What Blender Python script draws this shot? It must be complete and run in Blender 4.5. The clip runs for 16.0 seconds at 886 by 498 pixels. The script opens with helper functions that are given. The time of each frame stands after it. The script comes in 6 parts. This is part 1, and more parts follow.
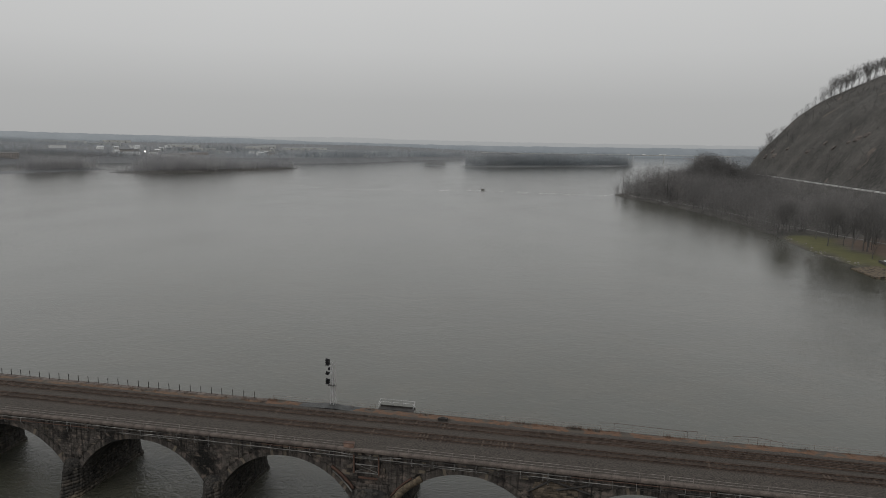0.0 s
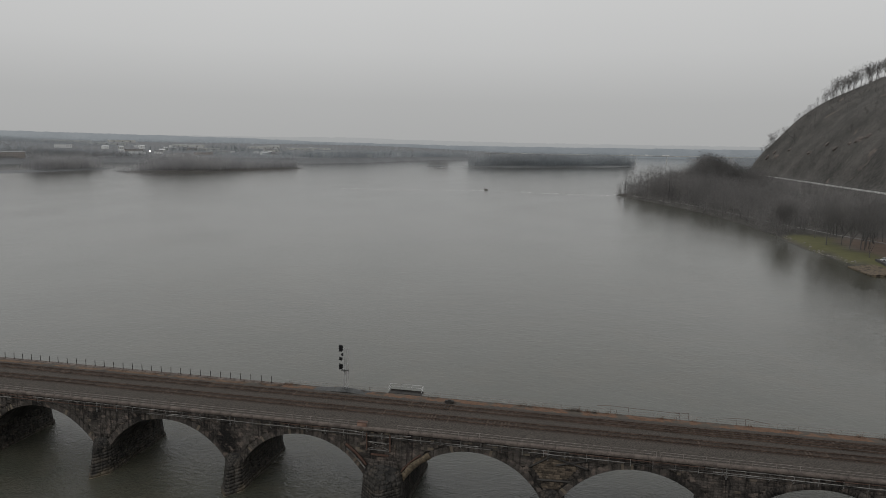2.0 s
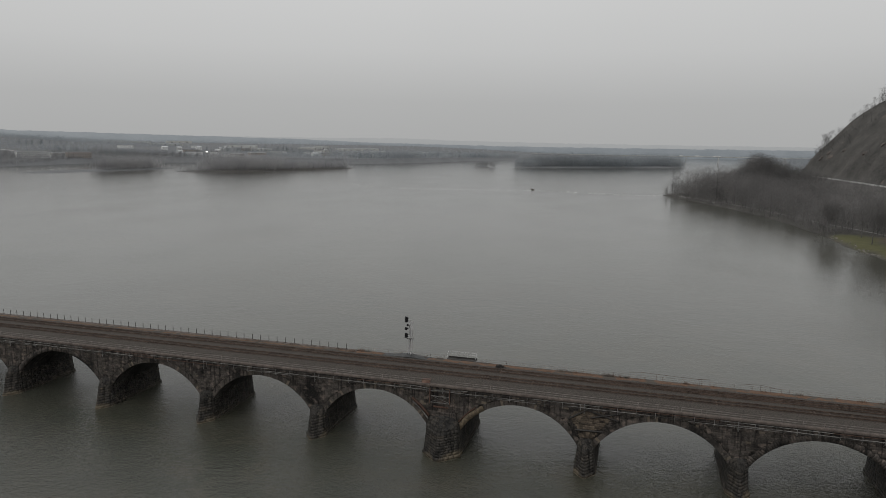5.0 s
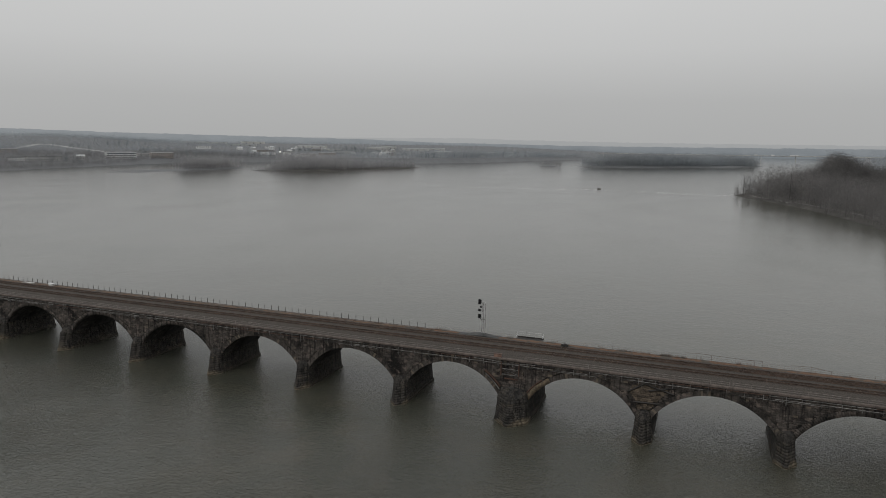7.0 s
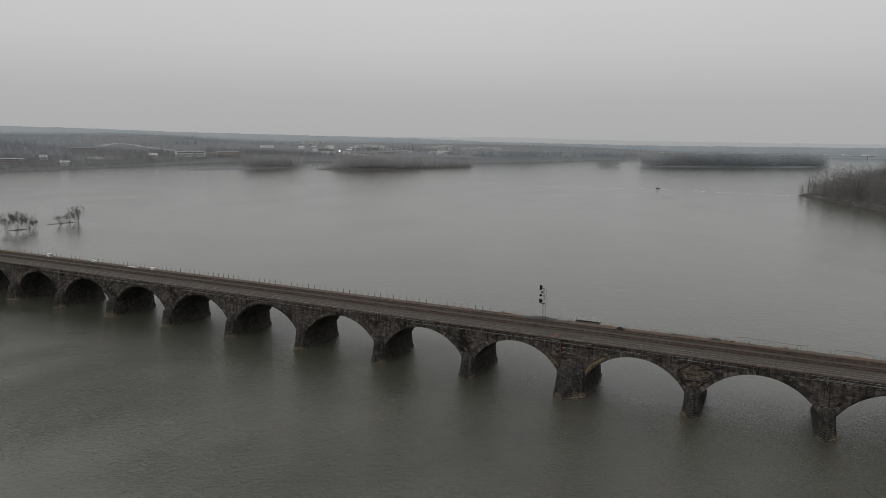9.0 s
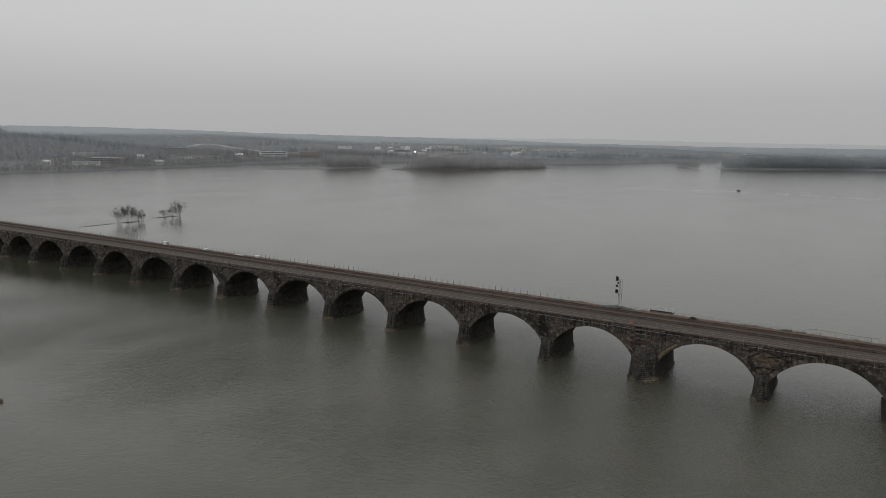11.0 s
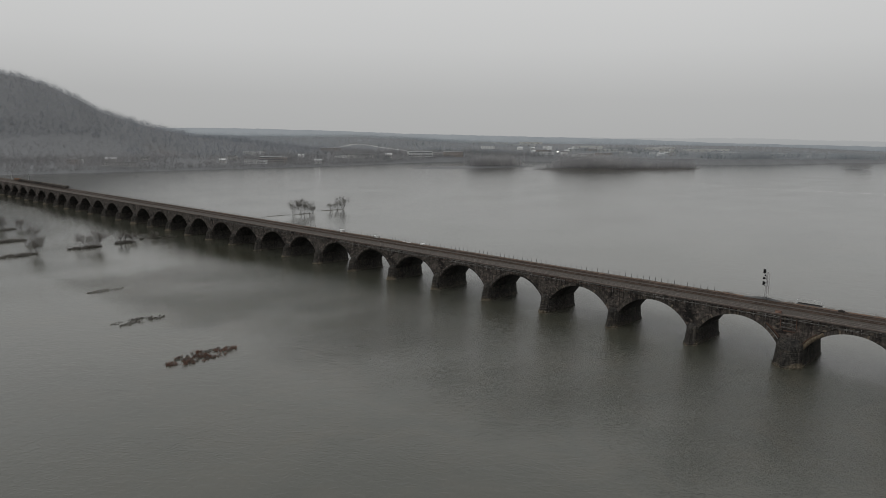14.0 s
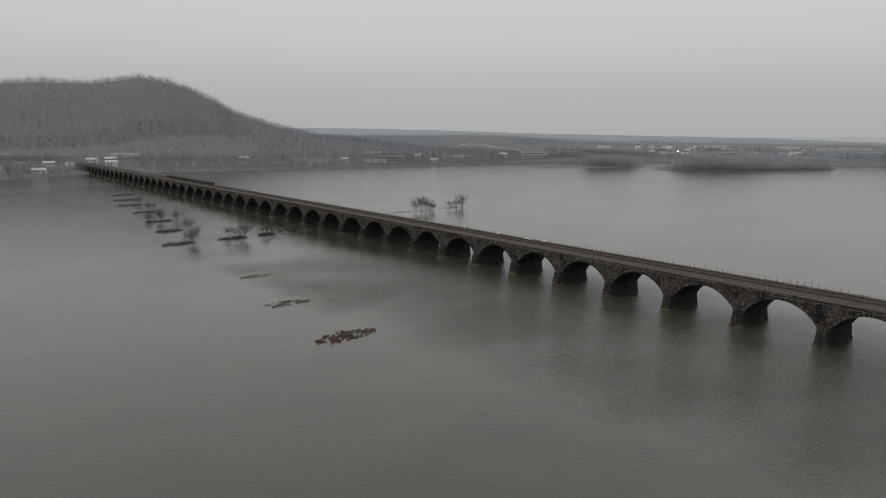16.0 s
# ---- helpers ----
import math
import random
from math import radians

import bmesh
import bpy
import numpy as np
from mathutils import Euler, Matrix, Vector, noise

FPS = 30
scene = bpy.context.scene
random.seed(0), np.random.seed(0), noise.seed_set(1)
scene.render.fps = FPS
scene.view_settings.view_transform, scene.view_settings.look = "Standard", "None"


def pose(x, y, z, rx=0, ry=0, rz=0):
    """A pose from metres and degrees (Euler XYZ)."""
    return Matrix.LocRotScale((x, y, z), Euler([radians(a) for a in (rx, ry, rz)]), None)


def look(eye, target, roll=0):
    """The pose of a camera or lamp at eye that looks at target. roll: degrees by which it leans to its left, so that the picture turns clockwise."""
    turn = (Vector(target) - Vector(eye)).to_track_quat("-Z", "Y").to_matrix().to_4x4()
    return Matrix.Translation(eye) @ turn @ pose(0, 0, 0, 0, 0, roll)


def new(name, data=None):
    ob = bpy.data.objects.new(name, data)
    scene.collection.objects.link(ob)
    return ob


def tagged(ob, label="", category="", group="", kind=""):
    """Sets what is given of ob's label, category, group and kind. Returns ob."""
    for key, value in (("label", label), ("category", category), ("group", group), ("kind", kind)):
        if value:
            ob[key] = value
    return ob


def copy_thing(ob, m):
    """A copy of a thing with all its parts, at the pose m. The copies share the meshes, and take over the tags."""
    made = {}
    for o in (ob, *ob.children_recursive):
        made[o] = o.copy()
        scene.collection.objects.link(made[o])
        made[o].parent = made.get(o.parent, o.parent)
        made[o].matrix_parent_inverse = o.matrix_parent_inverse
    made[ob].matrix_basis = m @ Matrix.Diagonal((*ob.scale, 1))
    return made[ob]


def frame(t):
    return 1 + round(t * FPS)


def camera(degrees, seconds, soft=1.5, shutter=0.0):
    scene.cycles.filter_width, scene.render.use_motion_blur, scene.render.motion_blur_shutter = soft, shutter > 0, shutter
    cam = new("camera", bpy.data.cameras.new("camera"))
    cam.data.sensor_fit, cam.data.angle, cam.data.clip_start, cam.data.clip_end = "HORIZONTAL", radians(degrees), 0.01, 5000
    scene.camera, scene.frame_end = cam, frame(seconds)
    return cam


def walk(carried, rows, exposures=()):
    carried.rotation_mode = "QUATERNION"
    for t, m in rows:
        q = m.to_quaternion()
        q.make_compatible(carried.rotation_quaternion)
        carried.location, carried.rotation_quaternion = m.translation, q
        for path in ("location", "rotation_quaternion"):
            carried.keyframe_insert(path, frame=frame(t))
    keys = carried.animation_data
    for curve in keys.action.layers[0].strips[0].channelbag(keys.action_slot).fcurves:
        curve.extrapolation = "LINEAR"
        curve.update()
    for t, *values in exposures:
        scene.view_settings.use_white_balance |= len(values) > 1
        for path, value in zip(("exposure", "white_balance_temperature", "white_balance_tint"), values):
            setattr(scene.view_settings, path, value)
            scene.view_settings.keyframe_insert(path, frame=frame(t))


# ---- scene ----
cam = camera(65.9, 16.0, soft=0.6)
PATH = [
    (0, (27.086, -88.233, 55.717), (26.688, -86.296, 55.415), 0.8),
    (0.5, (27.283, -89.426, 55.666), (26.882, -87.49, 55.365), 0.8),
    (1, (27.438, -91.01, 55.67), (27.035, -89.074, 55.369), 0.9),
    (1.5, (27.608, -92.872, 55.551), (27.204, -90.936, 55.25), 0.9),
    (2, (27.802, -95.142, 55.453), (27.396, -93.207, 55.152), 0.9),
    (2.5, (28.101, -97.632, 55.358), (27.695, -95.697, 55.058), 0.9),
    (3, (28.458, -100.503, 55.294), (28.047, -98.569, 54.994), 0.9),
    (5.5, (31.036, -117.735, 55.28), (30.455, -115.845, 54.978), 0.9),
    (6, (31.659, -121.552, 55.239), (31.033, -119.677, 54.936), 0.9),
    (6.5, (32.323, -125.134, 55.183), (31.656, -123.274, 54.88), 0.8),
    (7, (33.191, -128.831, 55.082), (32.478, -126.987, 54.778), 0.7),
    (7.5, (34.053, -132.569, 55.036), (33.299, -130.741, 54.731), 0.7),
    (8, (34.759, -136.348, 54.946), (33.962, -134.54, 54.64), 0.7),
    (8.5, (35.587, -140.14, 54.914), (34.76, -138.345, 54.607), 0.7),
    (11, (40.462, -158.377, 54.469), (39.42, -156.698, 54.162), 0.8),
    (11.5, (41.611, -162.306, 54.296), (40.517, -160.659, 53.99), 0.9),
    (12, (42.932, -166.247, 54.259), (41.783, -164.639, 53.952), 0.9),
    (12.5, (44.469, -169.838, 54.362), (43.268, -168.269, 54.053), 0.9),
    (13, (46.21, -173.076, 54.26), (44.953, -171.551, 53.952), 0.7),
    (13.5, (47.776, -176.341, 54.199), (46.469, -174.858, 53.889), 0.7),
    (14, (49.42, -179.728, 54.211), (48.061, -178.294, 53.899), 0.7),
    (14.5, (51.127, -183.021, 54.273), (49.718, -181.637, 53.959), 0.6),
    (15, (53.032, -186.167, 54.323), (51.568, -184.842, 54.006), 0.6),
    (15.5, (54.449, -188.87, 54.411), (52.933, -187.604, 54.094), 0.6),
    (16, (54.727, -191.099, 54.399), (53.154, -189.905, 54.082), 0.6),
]
EXPOSURES = [(0.0, 0.0), (7.0, 0.03), (16.0, 0.06)]
walk(cam, [(t, look(eye, target, roll)) for t, eye, target, roll in PATH], EXPOSURES)


# ---- world and sun: a flat overcast day ----
world = bpy.data.worlds.new("overcast_sky")
scene.world = world
world.use_nodes = True
wn, wl = world.node_tree.nodes, world.node_tree.links
wn.clear()
w_out = wn.new("ShaderNodeOutputWorld")
w_bg = wn.new("ShaderNodeBackground")
w_sky = wn.new("ShaderNodeTexSky")
w_sky.sky_type, w_sky.sun_disc = "NISHITA", False
w_sky.sun_elevation, w_sky.sun_rotation = radians(42), radians(150)
w_sky.air_density, w_sky.dust_density, w_sky.ozone_density = 1.0, 6.0, 1.0
w_hsv = wn.new("ShaderNodeHueSaturation")
w_hsv.inputs["Saturation"].default_value, w_hsv.inputs["Value"].default_value = 0.08, 0.10
w_tex = wn.new("ShaderNodeTexCoord")
w_sep = wn.new("ShaderNodeSeparateXYZ")
w_ramp = wn.new("ShaderNodeValToRGB")
w_ramp.color_ramp.elements[0].position, w_ramp.color_ramp.elements[0].color = 0.0, (0.425, 0.428, 0.426, 1)
w_ramp.color_ramp.elements[1].position, w_ramp.color_ramp.elements[1].color = 1.0, (0.78, 0.79, 0.80, 1)
for pos, col in ((0.06, (0.45, 0.453, 0.451, 1)), (0.13, (0.545, 0.548, 0.546, 1)), (0.22, (0.61, 0.613, 0.611, 1)), (0.5, (0.70, 0.705, 0.705, 1))):
    e = w_ramp.color_ramp.elements.new(pos)
    e.color = col
w_cloud = wn.new("ShaderNodeTexNoise")
w_cloud.inputs["Scale"].default_value, w_cloud.inputs["Detail"].default_value = 2.2, 3.0
w_cmap = wn.new("ShaderNodeMapRange")
w_cmap.inputs["To Min"].default_value, w_cmap.inputs["To Max"].default_value = 0.965, 1.035
w_mul = wn.new("ShaderNodeVectorMath")
w_mul.operation = "SCALE"
w_mix = wn.new("ShaderNodeMix")
w_mix.data_type = "RGBA"
w_mix.inputs[0].default_value = 0.93
wl.new(w_sky.outputs[0], w_hsv.inputs["Color"])
wl.new(w_tex.outputs["Generated"], w_sep.inputs[0])
wl.new(w_sep.outputs["Z"], w_ramp.inputs[0])
wl.new(w_tex.outputs["Generated"], w_cloud.inputs["Vector"])
wl.new(w_cloud.outputs["Fac"], w_cmap.inputs["Value"])
wl.new(w_ramp.outputs[0], w_mul.inputs[0])
wl.new(w_cmap.outputs[0], w_mul.inputs["Scale"])
wl.new(w_hsv.outputs[0], w_mix.inputs[6])
wl.new(w_mul.outputs[0], w_mix.inputs[7])
wl.new(w_mix.outputs[2], w_bg.inputs["Color"])
w_bg.inputs["Strength"].default_value = 1.0
wl.new(w_bg.outputs[0], w_out.inputs[0])

sun = new("sun", bpy.data.lights.new("sun", "SUN"))
sun.data.energy, sun.data.angle, sun.data.color = 0.5, radians(40), (1.0, 0.97, 0.93)
sun.matrix_world = look((0, 0, 300), (120, 210, 84))

# ---- materials ----
def material(name, dark, light, scale=1.0, coarse=0.12, rough=0.85, bump=0.3, metal=0.0, island=0.0, piece=0.0, stain=None, stain_at=None, spec=0.3, stretch=None, bump_dist=0.05, accent=None):
    """Two scales of noise in world metres; stain: a third colour in patches; island, piece: how far single pieces differ."""
    m = bpy.data.materials.new(name)
    m.use_nodes = True
    n, l = m.node_tree.nodes, m.node_tree.links
    p = n["Principled BSDF"]
    p.inputs["Roughness"].default_value, p.inputs["Metallic"].default_value = rough, metal
    p.inputs["Specular IOR Level"].default_value = spec
    geo = n.new("ShaderNodeNewGeometry")
    where = geo.outputs["Position"]
    if stretch:
        sc = n.new("ShaderNodeVectorMath")
        sc.operation = "MULTIPLY"
        sc.inputs[1].default_value = stretch
        l.new(where, sc.inputs[0])
        where = sc.outputs[0]
    fine, big = n.new("ShaderNodeTexNoise"), n.new("ShaderNodeTexNoise")
    fine.inputs["Scale"].default_value, fine.inputs["Detail"].default_value = scale, 6
    big.inputs["Scale"].default_value, big.inputs["Detail"].default_value = coarse, 4
    l.new(where, fine.inputs["Vector"])
    l.new(where, big.inputs["Vector"])
    add = n.new("ShaderNodeMath")
    add.operation = "ADD"
    l.new(fine.outputs["Fac"], add.inputs[0])
    l.new(big.outputs["Fac"], add.inputs[1])
    val = add.outputs[0]
    lo, hi = 0.7, 1.3
    for amount, socket in ((island, geo.outputs["Random Per Island"]), (piece, None)):
        if amount:
            if socket is None:
                socket = n.new("ShaderNodeObjectInfo").outputs["Random"]
            odd = socket
            ma = n.new("ShaderNodeMath")
            ma.operation = "MULTIPLY_ADD"
            ma.inputs[1].default_value = amount
            l.new(socket, ma.inputs[0])
            l.new(val, ma.inputs[2])
            val = ma.outputs[0]
            hi += amount
    mr = n.new("ShaderNodeMapRange")
    mr.inputs["From Min"].default_value, mr.inputs["From Max"].default_value = lo, hi
    l.new(val, mr.inputs["Value"])
    mix = n.new("ShaderNodeMix")
    mix.data_type = "RGBA"
    mix.inputs[6].default_value, mix.inputs[7].default_value = (*dark, 1), (*light, 1)
    l.new(mr.outputs[0], mix.inputs[0])
    colour = mix.outputs[2]
    if stain:
        sn = n.new("ShaderNodeTexNoise")
        sn.inputs["Scale"].default_value, sn.inputs["Detail"].default_value = (stain_at or (0.3, 0.6))[0], 5
        l.new(where, sn.inputs["Vector"])
        sr = n.new("ShaderNodeMapRange")
        sr.inputs["From Min"].default_value, sr.inputs["From Max"].default_value = (stain_at or (0.3, 0.6))[1], (stain_at or (0.3, 0.6))[1] + 0.12
        l.new(sn.outputs["Fac"], sr.inputs["Value"])
        m2 = n.new("ShaderNodeMix")
        m2.data_type = "RGBA"
        m2.inputs[7].default_value = (*stain, 1)
        l.new(sr.outputs[0], m2.inputs[0])
        l.new(colour, m2.inputs[6])
        colour = m2.outputs[2]
    if accent:
        gt, m3 = n.new("ShaderNodeMapRange"), n.new("ShaderNodeMix")
        gt.inputs["From Min"].default_value, gt.inputs["From Max"].default_value = 1 - accent[1], 1 - accent[1] + 0.03
        m3.data_type = "RGBA"
        m3.inputs[7].default_value = (*accent[0], 1)
        l.new(odd, gt.inputs["Value"])
        l.new(gt.outputs[0], m3.inputs[0])
        l.new(colour, m3.inputs[6])
        colour = m3.outputs[2]
    l.new(colour, p.inputs["Base Color"])
    if bump:
        b = n.new("ShaderNodeBump")
        b.inputs["Strength"].default_value, b.inputs["Distance"].default_value = bump, bump_dist
        l.new(fine.outputs["Fac"], b.inputs["Height"])
        l.new(b.outputs[0], p.inputs["Normal"])
    return m


STONE = material("sooty_stone", (0.006, 0.0058, 0.0054), (0.116, 0.101, 0.090), 4.5, 0.3, 0.9, 0.8, island=0.5, stain=(0.008, 0.0078, 0.0076), stain_at=(0.2, 0.52), accent=((0.125, 0.104, 0.078), 0.03))
STONE_PIECE = material("sooty_stone_block", (0.006, 0.0058, 0.0054), (0.118, 0.103, 0.092), 4.5, 0.3, 0.9, 0.8, piece=0.5, stain=(0.008, 0.0078, 0.0076), stain_at=(0.2, 0.52), accent=((0.15, 0.126, 0.096), 0.06))
MORTAR = material("black_mortar", (0.008, 0.0078, 0.0075), (0.08, 0.071, 0.063), 1.2, 0.3, 0.95, 0.3)
# vaults and pier cores: darker than the face stone, with upright streaks
BARREL = material("dark_barrel_stone", (0.008, 0.0078, 0.0075), (0.048, 0.045, 0.042), 1.2, 0.3, 0.85, 0.5, stretch=(1, 1, 0.35))
COPING = material("pinkish_coping_stone", (0.06, 0.05, 0.045), (0.165, 0.136, 0.118), 6.0, 1.5, 0.9, 0.5, island=0.25)
TAN = material("weathered_concrete", (0.05, 0.04, 0.03), (0.215, 0.168, 0.115), 2.5, 0.6, 0.9, 0.6, stain=(0.03, 0.025, 0.02), stain_at=(0.6, 0.5))
BALLAST = material("dirty_ballast", (0.013, 0.0115, 0.01), (0.108, 0.093, 0.08), 11.0, 4.5, 0.95, 1.0, bump_dist=0.1)
RUSTGRASS = material("dead_rusty_grass", (0.07, 0.044, 0.03), (0.205, 0.115, 0.072), 3.5, 0.5, 0.95, 0.9, stain=(0.075, 0.064, 0.053), stain_at=(0.5, 0.47))
RAIL = material("rusty_rail_steel", (0.032, 0.022, 0.017), (0.118, 0.083, 0.065), 3.0, 0.3, 0.55, 0.2, metal=0.5)
SLEEPER = material("creosoted_sleeper", (0.018, 0.0145, 0.012), (0.068, 0.05, 0.039), 3.0, 0.8, 0.9, 0.4, piece=0.35, island=0.35, accent=((0.08, 0.06, 0.047), 0.12))
PALE_STEEL = material("galvanised_steel", (0.36, 0.36, 0.36), (0.58, 0.58, 0.57), 3.0, 0.5, 0.5, 0.1, metal=0.2)
PIPE = material("pale_conduit", (0.035, 0.033, 0.031), (0.29, 0.28, 0.265), 1.6, 0.4, 0.6, 0.1)
HANDRAIL = material("weathered_handrail_pipe", (0.11, 0.093, 0.084), (0.3, 0.265, 0.245), 1.5, 0.4, 0.6, 0.1)
DARK_STEEL = material("dark_steel", (0.02, 0.019, 0.018), (0.055, 0.05, 0.046), 3.0, 0.5, 0.6, 0.2, metal=0.3)
RUST_STEEL = material("rust_brown_steel", (0.045, 0.026, 0.02), (0.12, 0.07, 0.052), 3.0, 0.5, 0.75, 0.3)
BLACK = material("black_signal_paint", (0.008, 0.008, 0.009), (0.02, 0.02, 0.022), 3.0, 0.5, 0.5, 0.0)
BARK = material("grey_bark", (0.10, 0.093, 0.085), (0.22, 0.205, 0.188), 3.0, 0.5, 0.95, 0.3, island=0.2)
WOODS = material("bare_woodland", (0.132, 0.128, 0.126), (0.262, 0.253, 0.246), 0.06, 0.008, 0.95, 0.0, spec=0.0)
SCRUB = material("reddish_willow_scrub", (0.09, 0.06, 0.048), (0.24, 0.13, 0.095), 1.0, 0.1, 0.95, 0.0, island=0.4)
MUD = material("wet_mud_and_drift", (0.05, 0.046, 0.04), (0.13, 0.118, 0.1), 1.2, 0.15, 0.8, 0.5)
ASPHALT = material("wet_asphalt", (0.05, 0.05, 0.05), (0.10, 0.10, 0.10), 1.0, 0.05, 0.45, 0.1)
BARRIER = material("pale_concrete", (0.34, 0.34, 0.33), (0.55, 0.55, 0.53), 0.8, 0.1, 0.8, 0.1)
WHITE = material("white_siding", (0.55, 0.56, 0.56), (0.75, 0.75, 0.74), 0.5, 0.1, 0.7, 0.0)
# brick paled and greyed so its colour carries the distance haze
BRICK = material("hazed_brick", (0.25, 0.225, 0.21), (0.36, 0.328, 0.305), 0.8, 0.1, 0.85, 0.1)
ROOF = material("grey_roofing", (0.10, 0.10, 0.105), (0.2, 0.2, 0.2), 0.6, 0.1, 0.85, 0.1)
ROOF_PALE = material("pale_roofing", (0.4, 0.41, 0.42), (0.6, 0.6, 0.6), 0.6, 0.1, 0.8, 0.1)
# base grey lifted to stand in for sky reflected in the panes
GLASS = material("sky_grey_window_glass", (0.07, 0.078, 0.085), (0.12, 0.128, 0.135), 0.5, 0.1, 0.12, 0.0, spec=0.5)
FOAM = material("river_foam", (0.3, 0.3, 0.29), (0.5, 0.5, 0.485), 0.8, 0.1, 0.7, 0.0)


def weathered(m, pale, much):
    """Blotches of bared stone and old lime, and dark runs of soot down the face."""
    n, l = m.node_tree.nodes, m.node_tree.links
    p = n["Principled BSDF"]
    colour = p.inputs["Base Color"].links[0].from_socket
    geo = n.new("ShaderNodeNewGeometry")
    for scale, stretch, a, b, tone, fac in ((0.7, (1, 1, 1.4), 0.53, 0.66, pale, much), (9.0, (1, 1, 2.0), 0.58, 0.68, pale, much * 0.6), (1.0, (2.4, 2.4, 0.14), 0.52, 0.66, (0.006, 0.006, 0.006), 0.75)):
        mul, tex, mr, mix = n.new("ShaderNodeVectorMath"), n.new("ShaderNodeTexNoise"), n.new("ShaderNodeMapRange"), n.new("ShaderNodeMix")
        mul.operation, mul.inputs[1].default_value = "MULTIPLY", stretch
        tex.inputs["Scale"].default_value, tex.inputs["Detail"].default_value = scale, 6
        mr.inputs["From Min"].default_value, mr.inputs["From Max"].default_value, mr.inputs["To Max"].default_value = a, b, fac
        mix.data_type = "RGBA"
        mix.inputs[7].default_value = (*tone, 1)
        l.new(geo.outputs["Position"], mul.inputs[0])
        l.new(mul.outputs[0], tex.inputs["Vector"])
        l.new(tex.outputs["Fac"], mr.inputs["Value"])
        l.new(mr.outputs[0], mix.inputs[0])
        l.new(colour, mix.inputs[6])
        colour = mix.outputs[2]
    l.new(colour, p.inputs["Base Color"])


weathered(STONE, (0.185, 0.15, 0.128), 0.72)
weathered(STONE_PIECE, (0.185, 0.15, 0.128), 0.72)
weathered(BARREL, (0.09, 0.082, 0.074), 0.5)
PATCH_STONE = material("buff_patch_stone", (0.012, 0.011, 0.010), (0.20, 0.158, 0.118), 3.5, 0.5, 0.9, 0.7, island=0.8, stain=(0.012, 0.011, 0.010), stain_at=(0.5, 0.55))


def even_twigs(m):
    """Twigs are thin and round: half of the light that they scatter goes on past them. Each tree has its own tone."""
    n, l = m.node_tree.nodes, m.node_tree.links
    p = n["Principled BSDF"]
    p.inputs["Specular IOR Level"].default_value = 0.0
    thin, mix = n.new("ShaderNodeBsdfTranslucent"), n.new("ShaderNodeMixShader")
    tint, gain, col = n.new("ShaderNodeAttribute"), n.new("ShaderNodeMath"), n.new("ShaderNodeVectorMath")
    tint.attribute_name = "tint"
    gain.operation, gain.inputs[1].default_value, gain.inputs[2].default_value = "MULTIPLY_ADD", 0.5, 1.0
    col.operation = "SCALE"
    l.new(tint.outputs["Fac"], gain.inputs[0])
    l.new(p.inputs["Base Color"].links[0].from_socket, col.inputs[0])
    l.new(gain.outputs[0], col.inputs["Scale"])
    l.new(col.outputs[0], p.inputs["Base Color"])
    l.new(col.outputs[0], thin.inputs["Color"])
    l.new(p.outputs[0], mix.inputs[1])
    l.new(thin.outputs[0], mix.inputs[2])
    l.new(mix.outputs[0], n["Material Output"].inputs["Surface"])


# far canopies: distance haze is painted into these pale, bluish base colours
HAZED_HILL_CANOPY = material("hazed_hill_canopy", (0.205, 0.225, 0.252), (0.338, 0.343, 0.354), 0.03, 0.004, 0.95, 0.0, stain=(0.345, 0.31, 0.288), stain_at=(0.0035, 0.54), spec=0.0, bump_dist=1.2)
HAZED_BANK_CANOPY = material("hazed_bank_canopy", (0.185, 0.186, 0.193), (0.305, 0.3, 0.299), 0.04, 0.006, 0.95, 0.0, spec=0.0, bump_dist=1.0)
HAZED_PLAIN_CANOPY = material("hazed_plain_canopy", (0.285, 0.313, 0.335), (0.43, 0.448, 0.462), 0.02, 0.003, 0.95, 0.0, spec=0.0, bump_dist=1.2)
EVERGREEN = material("dull_evergreen", (0.13, 0.155, 0.165), (0.22, 0.245, 0.252), 0.05, 0.01, 0.95, 0.0, spec=0.0, bump_dist=0.8)
HILL_SCRUB = material("brown_hillside_scrub", (0.13, 0.119, 0.112), (0.25, 0.23, 0.217), 0.06, 0.012, 0.95, 0.0, stain=(0.27, 0.22, 0.19), stain_at=(0.016, 0.63), spec=0.0, bump_dist=0.7)
OUTCROP = material("pinkish_rock_face", (0.07, 0.063, 0.059), (0.175, 0.15, 0.137), 0.9, 0.12, 0.9, 0.8, spec=0.1, bump_dist=0.6)


for m in (WOODS, HAZED_HILL_CANOPY, HAZED_BANK_CANOPY, HAZED_PLAIN_CANOPY, EVERGREEN, HILL_SCRUB, BARK, SCRUB):
    even_twigs(m)


